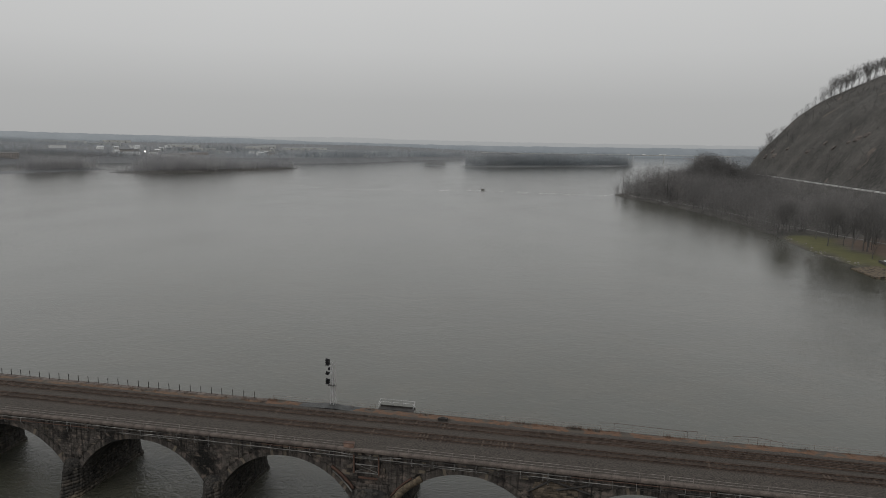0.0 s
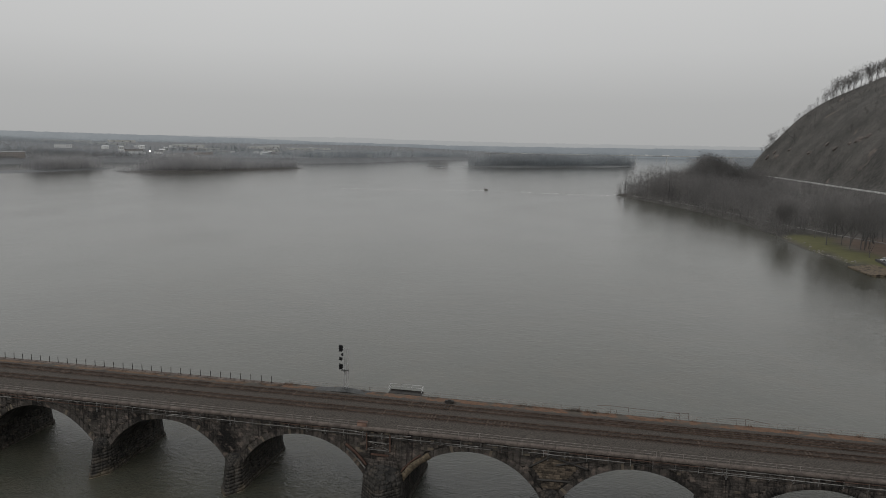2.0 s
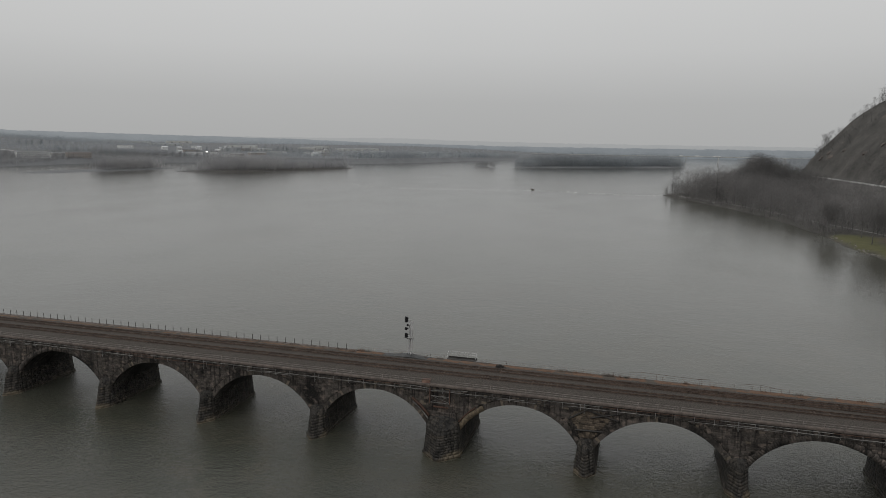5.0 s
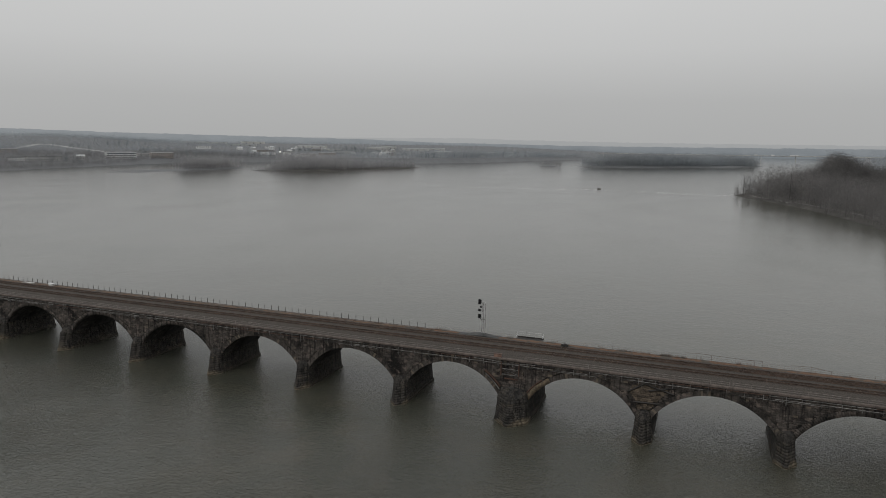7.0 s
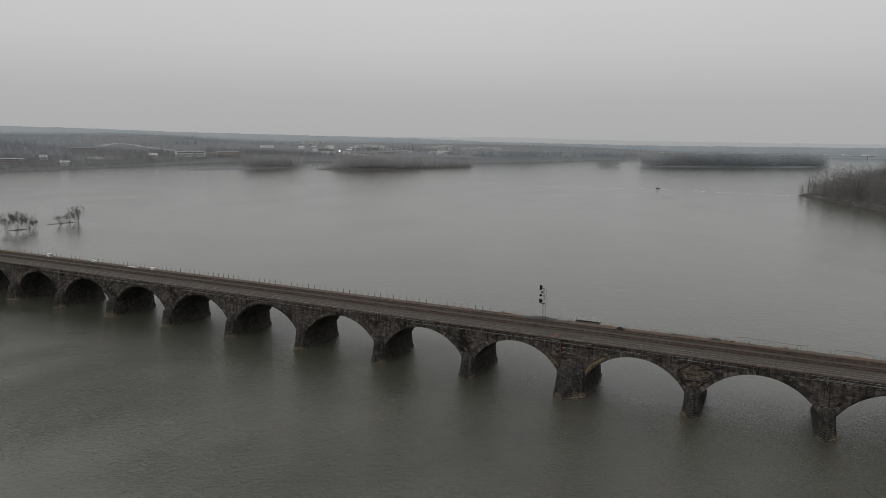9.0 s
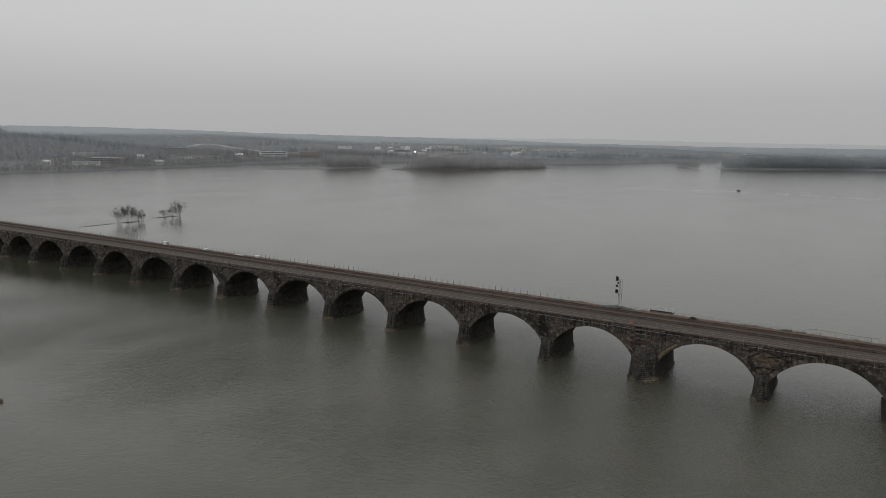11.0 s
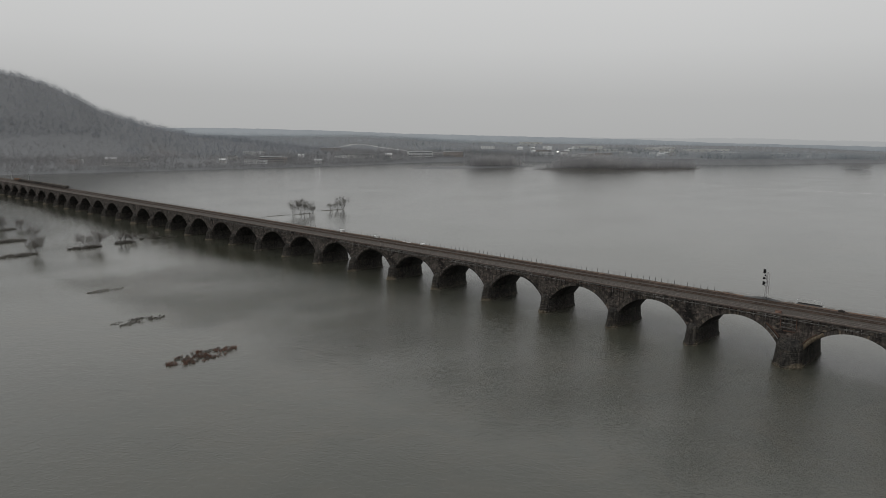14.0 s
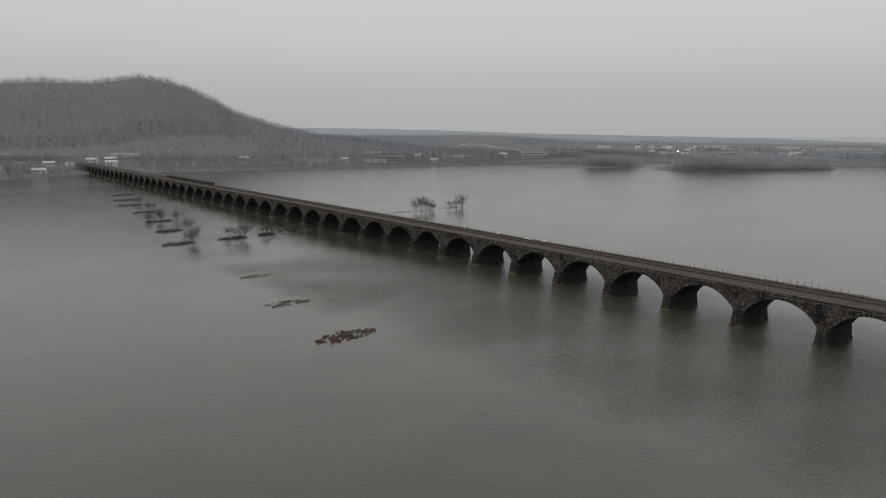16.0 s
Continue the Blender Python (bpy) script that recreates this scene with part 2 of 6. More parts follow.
def ground_material():
    """Leaf litter, with lawn on the flat near park bank, rock scars on the steep hill and haze painted pale over the
    far land.
    """
    m = material("leaf_litter_and_grass", (0.035, 0.034, 0.031), (0.105, 0.098, 0.09), 0.3, 0.03, 0.95, 0.5, stain=(0.17, 0.135, 0.115), stain_at=(0.035, 0.66), bump_dist=0.5)
    n, l = m.node_tree.nodes, m.node_tree.links
    p = n["Principled BSDF"]
    attr = n.new("ShaderNodeAttribute")
    attr.attribute_name = "cover"
    sep = n.new("ShaderNodeSeparateColor")
    l.new(attr.outputs["Color"], sep.inputs[0])
    colour = p.inputs["Base Color"].links[0].from_socket
    noise_tex = n.new("ShaderNodeTexNoise")
    noise_tex.inputs["Scale"].default_value, noise_tex.inputs["Detail"].default_value = 0.12, 6
    geo = n.new("ShaderNodeNewGeometry")
    l.new(geo.outputs["Position"], noise_tex.inputs["Vector"])
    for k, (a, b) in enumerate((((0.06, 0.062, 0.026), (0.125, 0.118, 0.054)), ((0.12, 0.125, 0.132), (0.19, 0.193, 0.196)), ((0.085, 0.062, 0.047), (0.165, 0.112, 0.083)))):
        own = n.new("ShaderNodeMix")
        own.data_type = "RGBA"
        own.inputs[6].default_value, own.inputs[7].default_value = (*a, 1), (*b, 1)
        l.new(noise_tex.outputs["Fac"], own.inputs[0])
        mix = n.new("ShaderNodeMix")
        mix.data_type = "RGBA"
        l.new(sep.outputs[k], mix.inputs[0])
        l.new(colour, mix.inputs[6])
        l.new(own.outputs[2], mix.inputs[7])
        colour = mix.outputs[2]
    l.new(colour, p.inputs["Base Color"])
    return m


def water_material():
    """Turbid river: a muddy body under a rippled, glossy skin."""
    m = bpy.data.materials.new("muddy_river_water")
    m.use_nodes = True
    n, l = m.node_tree.nodes, m.node_tree.links
    p = n["Principled BSDF"]
    p.inputs["IOR"].default_value = 1.5
    p.inputs["Specular IOR Level"].default_value = 0.5
    geo = n.new("ShaderNodeNewGeometry")
    heights = []
    for scale, stretch, detail in ((1.5, (0.9, 1.1, 1), 5.0), (0.42, (0.6, 1.0, 1), 4.0), (0.6, (0.8, 1.0, 1), 5.0), (0.06, (0.8, 1.0, 1), 6.0)):
        mul = n.new("ShaderNodeVectorMath")
        mul.operation = "MULTIPLY"
        mul.inputs[1].default_value = stretch
        tex = n.new("ShaderNodeTexNoise")
        tex.inputs["Scale"].default_value, tex.inputs["Detail"].default_value, tex.inputs["Distortion"].default_value = scale, detail, 1.1
        l.new(geo.outputs["Position"], mul.inputs[0])
        l.new(mul.outputs[0], tex.inputs["Vector"])
        heights.append(tex.outputs["Fac"])
    big = n.new("ShaderNodeTexNoise")
    big.inputs["Scale"].default_value, big.inputs["Detail"].default_value = 0.022, 6
    mulb = n.new("ShaderNodeVectorMath")
    mulb.operation = "MULTIPLY"
    mulb.inputs[1].default_value = (1.0, 0.6, 1)
    l.new(geo.outputs["Position"], mulb.inputs[0])
    l.new(mulb.outputs[0], big.inputs["Vector"])
    calm = n.new("ShaderNodeMapRange")
    calm.inputs["From Min"].default_value, calm.inputs["From Max"].default_value = 0.42, 0.62
    calm.inputs["To Min"].default_value, calm.inputs["To Max"].default_value = 0.45, 1.05
    l.new(big.outputs["Fac"], calm.inputs["Value"])
    b1, b2 = n.new("ShaderNodeBump"), n.new("ShaderNodeBump")
    b1.inputs["Distance"].default_value, b2.inputs["Distance"].default_value = 0.5, 1.0
    sepw, off, dist, near = n.new("ShaderNodeSeparateXYZ"), n.new("ShaderNodeMath"), n.new("ShaderNodeMath"), n.new("ShaderNodeMapRange")
    off.operation, off.inputs[1].default_value = "ADD", 30.0
    dist.operation = "ABSOLUTE"
    near.inputs["From Min"].default_value, near.inputs["From Max"].default_value = 26.0, 70.0
    near.inputs["To Min"].default_value, near.inputs["To Max"].default_value = 1.0, 0.09
    rough_here = n.new("ShaderNodeMath")
    rough_here.operation = "MULTIPLY"
    l.new(geo.outputs["Position"], sepw.inputs[0])
    l.new(sepw.outputs["Y"], off.inputs[0])
    l.new(off.outputs[0], dist.inputs[0])
    l.new(dist.outputs[0], near.inputs["Value"])
    fast, race = n.new("ShaderNodeMapRange"), n.new("ShaderNodeMath")  # the current runs fast between the piers in midstream
    fast.inputs["From Min"].default_value, fast.inputs["From Max"].default_value = -250.0, -70.0
    fast.inputs["To Min"].default_value = 0.13
    race.operation = "MINIMUM"
    l.new(sepw.outputs["X"], fast.inputs["Value"])
    l.new(fast.outputs[0], race.inputs[0])
    l.new(near.outputs[0], race.inputs[1])
    l.new(race.outputs[0], rough_here.inputs[0])
    l.new(calm.outputs[0], rough_here.inputs[1])
    l.new(rough_here.outputs[0], b1.inputs["Strength"])
    swell = n.new("ShaderNodeMath")
    swell.operation, swell.inputs[1].default_value = "MULTIPLY", 0.14
    l.new(race.outputs[0], swell.inputs[0])
    l.new(swell.outputs[0], b2.inputs["Strength"])
    l.new(heights[0], b1.inputs["Height"])
    l.new(heights[1], b2.inputs["Height"])
    below = b2
    for k, reach in ((2, 0.07), (3, 0.09)):
        wind = n.new("ShaderNodeBump")
        wind.inputs["Distance"].default_value = reach
        wind.inputs["Strength"].default_value = 1.0
        l.new(heights[k], wind.inputs["Height"])
        l.new(wind.outputs[0], below.inputs["Normal"])
        below = wind
    l.new(b2.outputs[0], b1.inputs["Normal"])
    l.new(b1.outputs[0], p.inputs["Normal"])
    rough = n.new("ShaderNodeMapRange")
    rough.inputs["From Min"].default_value, rough.inputs["From Max"].default_value = 0.35, 0.65
    rough.inputs["To Min"].default_value, rough.inputs["To Max"].default_value = 0.075, 0.095
    l.new(big.outputs["Fac"], rough.inputs["Value"])
    l.new(rough.outputs[0], p.inputs["Roughness"])
    # silt clouds of several sizes drift in the water
    colour = None
    for scale, lo, hi, tone in ((0.02, 0.3, 0.7, (0.058, 0.059, 0.046)), (0.07, 0.42, 0.72, (0.062, 0.056, 0.039)), (0.006, 0.4, 0.62, (0.052, 0.054, 0.044))):
        tex, mr, mix = n.new("ShaderNodeTexNoise"), n.new("ShaderNodeMapRange"), n.new("ShaderNodeMix")
        tex.inputs["Scale"].default_value, tex.inputs["Detail"].default_value, tex.inputs["Distortion"].default_value = scale, 6, 1.2
        mr.inputs["From Min"].default_value, mr.inputs["From Max"].default_value, mr.inputs["To Max"].default_value = lo, hi, 0.7 if colour else 1.0
        mix.data_type = "RGBA"
        mix.inputs[6].default_value, mix.inputs[7].default_value = (0.038, 0.040, 0.0285, 1), (*tone, 1)
        l.new(geo.outputs["Position"], tex.inputs["Vector"])
        l.new(tex.outputs["Fac"], mr.inputs["Value"])
        l.new(mr.outputs[0], mix.inputs[0])
        if colour:
            l.new(colour, mix.inputs[6])
        colour = mix.outputs[2]
    l.new(colour, p.inputs["Base Color"])
    return m


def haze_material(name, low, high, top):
    """Very distant land in mist: a plain backdrop with the mist painted as its own glow, fainter towards its crest."""
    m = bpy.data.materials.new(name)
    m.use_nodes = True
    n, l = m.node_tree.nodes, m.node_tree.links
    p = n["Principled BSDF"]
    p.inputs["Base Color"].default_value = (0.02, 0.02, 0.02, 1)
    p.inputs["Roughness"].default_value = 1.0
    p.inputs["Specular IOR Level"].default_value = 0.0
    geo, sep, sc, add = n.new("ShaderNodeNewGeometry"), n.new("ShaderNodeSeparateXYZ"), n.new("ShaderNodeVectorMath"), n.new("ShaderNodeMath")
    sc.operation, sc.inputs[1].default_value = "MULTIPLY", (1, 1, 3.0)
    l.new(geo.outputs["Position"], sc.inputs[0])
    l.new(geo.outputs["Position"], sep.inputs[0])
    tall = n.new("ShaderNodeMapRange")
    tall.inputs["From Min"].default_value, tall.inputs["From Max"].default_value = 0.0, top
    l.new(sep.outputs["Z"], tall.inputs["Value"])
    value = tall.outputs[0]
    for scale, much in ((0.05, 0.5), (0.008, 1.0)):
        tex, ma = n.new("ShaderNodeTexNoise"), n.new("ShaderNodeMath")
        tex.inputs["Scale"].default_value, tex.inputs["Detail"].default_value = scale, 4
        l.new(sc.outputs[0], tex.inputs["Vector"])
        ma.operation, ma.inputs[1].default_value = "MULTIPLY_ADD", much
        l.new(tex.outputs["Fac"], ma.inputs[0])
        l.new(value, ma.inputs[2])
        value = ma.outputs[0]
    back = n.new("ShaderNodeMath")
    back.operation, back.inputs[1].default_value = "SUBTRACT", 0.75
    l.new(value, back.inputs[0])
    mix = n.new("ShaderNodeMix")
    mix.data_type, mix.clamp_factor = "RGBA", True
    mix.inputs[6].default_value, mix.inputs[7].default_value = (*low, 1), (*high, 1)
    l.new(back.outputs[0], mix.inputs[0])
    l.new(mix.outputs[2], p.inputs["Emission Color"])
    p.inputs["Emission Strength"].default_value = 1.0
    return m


def rust_and_rail_shade(m):
    """Brake dust and rust, browner along each track, and painted shade under each rail."""
    n, l = m.node_tree.nodes, m.node_tree.links
    p = n["Principled BSDF"]
    src = p.inputs["Base Color"].links[0].from_socket
    geo, sep = n.new("ShaderNodeNewGeometry"), n.new("ShaderNodeSeparateXYZ")
    l.new(geo.outputs["Position"], sep.inputs[0])
    colour = src
    for yc in (5.75, 10.2):
        d = n.new("ShaderNodeMath")
        d.operation = "SUBTRACT"
        d.inputs[1].default_value = yc
        l.new(sep.outputs["Y"], d.inputs[0])
        a = n.new("ShaderNodeMath")
        a.operation = "ABSOLUTE"
        l.new(d.outputs[0], a.inputs[0])
        mr = n.new("ShaderNodeMapRange")
        mr.inputs["From Min"].default_value, mr.inputs["From Max"].default_value = 0.75, 1.9
        mr.inputs["To Min"].default_value, mr.inputs["To Max"].default_value = 0.75, 0.0
        l.new(a.outputs[0], mr.inputs["Value"])
        mix = n.new("ShaderNodeMix")
        mix.data_type = "RGBA"
        mix.blend_type = "MULTIPLY"
        mix.inputs[7].default_value = (0.72, 0.51, 0.39, 1)
        l.new(mr.outputs[0], mix.inputs[0])
        l.new(colour, mix.inputs[6])
        colour = mix.outputs[2]
        # dark strip under each rail: its shadow painted in, with oil and rust
        b = n.new("ShaderNodeMath")
        b.operation = "SUBTRACT"
        b.inputs[1].default_value = 0.755
        l.new(a.outputs[0], b.inputs[0])
        c = n.new("ShaderNodeMath")
        c.operation = "ABSOLUTE"
        l.new(b.outputs[0], c.inputs[0])
        m4 = n.new("ShaderNodeMapRange")
        m4.inputs["From Min"].default_value, m4.inputs["From Max"].default_value = 0.2, 0.42
        m4.inputs["To Min"].default_value, m4.inputs["To Max"].default_value = 0.8, 0.0
        l.new(c.outputs[0], m4.inputs["Value"])
        m5 = n.new("ShaderNodeMix")
        m5.data_type = "RGBA"
        m5.inputs[7].default_value = (0.015, 0.0112, 0.009, 1)
        l.new(m4.outputs[0], m5.inputs[0])
        l.new(colour, m5.inputs[6])
        colour = m5.outputs[2]
    l.new(colour, p.inputs["Base Color"])


rust_and_rail_shade(BALLAST)
GROUND, WATER = ground_material(), water_material()
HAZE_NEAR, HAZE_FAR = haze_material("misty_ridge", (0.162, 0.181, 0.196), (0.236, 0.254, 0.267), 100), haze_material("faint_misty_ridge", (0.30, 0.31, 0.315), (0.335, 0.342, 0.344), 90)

# ---- mesh helpers ----
def from_arrays(name, verts, faces, mat, parent=None):
    """One mesh object from numpy arrays of vertices and of triangles or quads."""
    verts, faces = np.asarray(verts, np.float32), np.asarray(faces, np.int32)
    me = bpy.data.meshes.new(name)
    me.vertices.add(len(verts))
    me.vertices.foreach_set("co", verts.ravel())
    k = faces.shape[1]
    me.loops.add(faces.size)
    me.loops.foreach_set("vertex_index", faces.ravel())
    me.polygons.add(len(faces))
    me.polygons.foreach_set("loop_start", np.arange(0, faces.size, k, dtype=np.int32))
    me.update(calc_edges=True)
    me.materials.append(mat)
    ob = new(name, me)
    ob.parent = parent
    return ob


def part(name, bm, mat, parent=None, label=""):
    me = bpy.data.meshes.new(name)
    bm.normal_update()
    bm.to_mesh(me)
    bm.free()
    me.materials.append(mat)
    ob = new(name, me)
    ob.parent = parent
    if label:
        ob["label"] = label
    return ob


def thing(name, at, label, category, group="", kind=""):
    ob = new(name)
    ob.location = at
    ob.empty_display_size = 0.2
    return tagged(ob, label, category, group, kind)


def box(bm, x0, x1, y0, y1, z0, z1, bevel=0.0):
    m = Matrix.Translation(((x0 + x1) / 2, (y0 + y1) / 2, (z0 + z1) / 2)) @ Matrix.Diagonal((x1 - x0, y1 - y0, z1 - z0, 1))
    r = bmesh.ops.create_cube(bm, size=1, matrix=m)
    if bevel:
        edges = list({e for v in r["verts"] for e in v.link_edges})
        bmesh.ops.bevel(bm, geom=edges, offset=bevel, segments=1, affect="EDGES")
    return bm


def tube(bm, a, b, r, r2=None, sides=6, caps=True):
    a, b = Vector(a), Vector(b)
    d = b - a
    m = Matrix.Translation((a + b) / 2) @ d.to_track_quat("Z", "Y").to_matrix().to_4x4()
    bmesh.ops.create_cone(bm, cap_ends=caps, segments=sides, radius1=r, radius2=r if r2 is None else r2, depth=d.length, matrix=m)
    return bm


def bars(pairs, r, sides=6):
    bm = bmesh.new()
    for a, b in pairs:
        tube(bm, a, b, r, sides=sides)
    return bm


def boxes(*lists):
    bm = bmesh.new()
    for one in lists:
        box(bm, *one)
    return bm


# ---- the river banks ----
LEFT = np.array([(-5000, -900), (-400, -905), (-116, -948), (-60, -985), (-20, -1036), (143, -1062), (286, -1064), (446, -1076), (680, -1100), (860, -1150), (1022, -1188), (1228, -1215), (1400, -1140), (1520, -930), (1672, -700), (1876, -615), (2172, -570), (2640, -440), (3000, -330), (3600, 100), (5000, 300)], float)
RIGHT = np.array([(-5000, 175), (0, 170), (245, 161), (282, 156), (316, 151), (383, 150), (477, 140), (589, 113), (668, 84), (735, 60), (752, 64), (800, 100), (900, 175), (1000, 228), (1300, 300), (1700, 360), (2300, 420), (2600, 430), (3000, 470), (3600, 520), (5000, 620)], float)
ROAD = np.array([(-5000, 300), (300, 306), (630, 306), (720, 303), (914, 298), (1184, 289), (1500, 330), (2500, 520), (5000, 900)], float)
HILL_S = np.array([(-1000, 0), (0, 0), (25, 38), (72, 92), (107, 116), (168, 150), (221, 170), (276, 186), (420, 212), (800, 225), (5000, 220)], float)
WEST = np.array([(-180, 3.2), (-100, 3.4), (-90, 3.55), (-85.4, 3.75), (-83.2, 4.0), (-80, 3.98), (-76.6, 4.6), (-74.6, 4.3), (-73, 3.75), (-71, 2.85), (-69.9, 2.1), (-67, 1.2), (-63.2, 0.3), (-60, 0.0), (-55, -0.5), (-45, -0.8), (180, -0.8)], float)
EYE0 = (50.0, -180.0)
# islands: centre, half length, half width, turn in degrees from the x axis, height, trees' height
ISLANDS = [(-905, 925, 175, 28, 84, 2.0, 23), (-688, 1150, 215, 55, 66, 2.5, 27), (-350, 1628, 30, 10, 0, 2.5, 19), (-60, 1905, 330, 75, 44, 3.5, 36)]


def wiggle(x, y, size, seed=0.0):
    """A cheap smooth wave field, about -1 to 1."""
    return (np.sin(x / size + seed) + np.sin(y / size * 1.13 + 1.7 * seed + 0.6 * np.sin(x / size * 0.7)) + np.sin((x + y) / size * 0.61 + 2.3 * seed) + np.sin((x - 1.3 * y) / size * 1.7 + seed)) / 4


def smooth(a, b, v):
    t = np.clip((v - a) / (b - a), 0, 1)
    return t * t * (3 - 2 * t)


def land(x, y):
    """The height of the ground."""
    x, y = np.asarray(x, float), np.asarray(y, float)
    dl = np.interp(y, LEFT[:, 0], LEFT[:, 1]) + 5 * wiggle(x * 0, y, 19, 1) - x
    dr = x - np.interp(y, RIGHT[:, 0], RIGHT[:, 1]) + 2.0 * wiggle(x * 0, y, 13, 2)
    road = np.interp(y, ROAD[:, 0], ROAD[:, 1])
    left = np.where(dl > 0, 3.2 * smooth(0, 14, dl) + 4.0 * smooth(30, 400, dl), 0.30 * dl)
    reach = np.maximum(road - 9 - np.interp(y, RIGHT[:, 0], RIGHT[:, 1]), 40)
    right = np.where(dr > 0, 1.8 * smooth(0, 9, dr) + 1.4 * smooth(8, 60, dr) + 12.6 * smooth(0.42, 1.0, dr / reach), 0.30 * dr)
    s = x - (road + 9)
    end = 1 - smooth(1170, 1420, y + 0.35 * np.maximum(s, 0) * 0)
    right = right + (np.interp(s, HILL_S[:, 0], HILL_S[:, 1]) + 5 * wiggle(x, y, 37, 3) * smooth(10, 90, s)) * end
    az, r = np.degrees(np.arctan2(x - EYE0[0], y - EYE0[1])), np.hypot(x - EYE0[0], y - EYE0[1])
    crest = 1980 + 60 * wiggle(az * 9, az * 0, 60, 4)
    tall = np.maximum(54 + crest * np.tan(np.radians(np.interp(az, WEST[:, 0], WEST[:, 1]))) - 16, 0)
    left = left + np.where(dl > 0, tall * (smooth(1540, crest, r) * 0.8 + 0.2 * smooth(1640, crest, r)) * (1 - 0.5 * smooth(2100, 3200, r)), 0)
    right = right + np.where(dr > 0, 28 * np.exp(-(((x - 186) / 38) ** 2) - ((y - 895) / 70) ** 2), 0)
    left = left + np.where(dl > 0, 19 * np.exp(-(((x + 2000) / 420) ** 2) - ((y - 1500) / 330) ** 2), 0)
    left = left + np.where(dl > 0, 34 * smooth(320, 1500, dl) * smooth(650, 1500, y), 0)
    z = np.maximum(np.where(dl > -60, left, -6), np.where(dr > -60, right, -6))
    for cx, cy, a, b, turn, h, _ in ISLANDS:
        c, sn = math.cos(radians(turn)), math.sin(radians(turn))
        u, v = ((x - cx) * c + (y - cy) * sn) / a, (-(x - cx) * sn + (y - cy) * c) / b
        e = np.hypot(u, v * (1 + 0.25 * wiggle(x, y, 40, cx)))
        z = np.maximum(z, np.where(e < 1.6, h * np.clip((1 - e) * 4, -2, 1), -6))
    return np.clip(z, -3, None)


def axis_lines(stops):
    out = []
    for (a, step), (b, _) in zip(stops, stops[1:]):
        out += list(np.arange(a, b, step))
    return np.array(out + [stops[-1][0]])


def grid_sheet(name, xs, ys, mat):
    gx, gy = np.meshgrid(xs, ys)
    gz = land(gx, gy)
    verts = np.stack([gx, gy, gz], -1).reshape(-1, 3)
    i = np.arange(len(xs) * len(ys)).reshape(len(ys), len(xs))
    faces = np.stack([i[:-1, :-1], i[:-1, 1:], i[1:, 1:], i[1:, :-1]], -1).reshape(-1, 4)
    ob = from_arrays(name, verts, faces, mat)
    ob.data.polygons.foreach_set("use_smooth", np.ones(len(faces), bool))
    return ob, verts


XS = axis_lines([(-4700, 150), (-2900, 40), (-1300, 12), (-880, 25), (-480, 60), (0, 20), (60, 5), (190, 8), (340, 12), (620, 40), (1000, 200), (4700, 1)])
YS = axis_lines([(-4700, 200), (-700, 25), (-200, 14), (200, 6), (420, 10), (1000, 14), (1500, 22), (2300, 60), (3400, 150), (4700, 1)])
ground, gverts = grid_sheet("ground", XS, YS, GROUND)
tagged(ground, "leaf-littered river banks, lawn and steep wooded hills", "ground", kind="structure")
gx, gy, gz = gverts.T
lawn_d = gx - np.interp(gy, RIGHT[:, 0], RIGHT[:, 1])
lawn = smooth(2, 4, lawn_d) * (1 - smooth(17, 27, lawn_d + 7 * wiggle(gx, gy, 11))) * smooth(200, 215, gy) * (1 - smooth(372, 386, gy))
# where the far ground takes the pale, bluish haze colour
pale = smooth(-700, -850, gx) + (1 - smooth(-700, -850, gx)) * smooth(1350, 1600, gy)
rusty = smooth(20, 28, lawn_d) * (1 - smooth(56, 70, lawn_d + 6 * wiggle(gx, gy, 9, 5))) * smooth(200, 230, gy) * (1 - smooth(340, 380, gy)) * 0.8
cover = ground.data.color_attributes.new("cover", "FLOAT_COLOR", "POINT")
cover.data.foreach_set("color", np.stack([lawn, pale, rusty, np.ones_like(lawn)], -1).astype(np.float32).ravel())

water = from_arrays("water", [(-4700, -4700, 0), (4700, -4700, 0), (4700, 4700, 0), (-4700, 4700, 0)], [(0, 1, 2, 3)], WATER)
tagged(water, "wide muddy grey-green river with small ripples", "river", kind="structure")


def ridge(name, table, r, z0, mat, label, seed, rough):
    """A far wooded ridge along the horizon, with an uneven treetop outline."""
    az = np.arange(table[0][0], table[-1][0], 0.05)
    t = np.array(table, float)
    h = 54 + r * np.tan(np.radians(np.interp(az, t[:, 0], t[:, 1])))
    rnd = np.random.default_rng(seed)
    tops = np.convolve(rnd.normal(size=len(az)), np.hanning(7) / 2, "same")
    h = h + rough * 0.45 * tops + rough * 1.6 * wiggle(az * 40, az * 0, 19, seed) + rough * 0.8 * wiggle(az * 40, az * 0, 5.3, seed + 1)
    x, y = EYE0[0] + r * np.sin(np.radians(az)), EYE0[1] + r * np.cos(np.radians(az))
    back = 1.03
    x2, y2 = EYE0[0] + r * back * np.sin(np.radians(az)), EYE0[1] + r * back * np.cos(np.radians(az))
    k = len(az)
    verts = np.concatenate([np.stack([x, y, np.full(k, z0)], -1), np.stack([x, y, h], -1), np.stack([x2, y2, h * 0.6], -1)])
    i = np.arange(k - 1)
    faces = np.concatenate([np.stack([i, i + 1, k + i + 1, k + i], -1), np.stack([k + i, k + i + 1, 2 * k + i + 1, 2 * k + i], -1)])
    return tagged(from_arrays(name, verts, faces, mat), label, "hills", kind="structure")


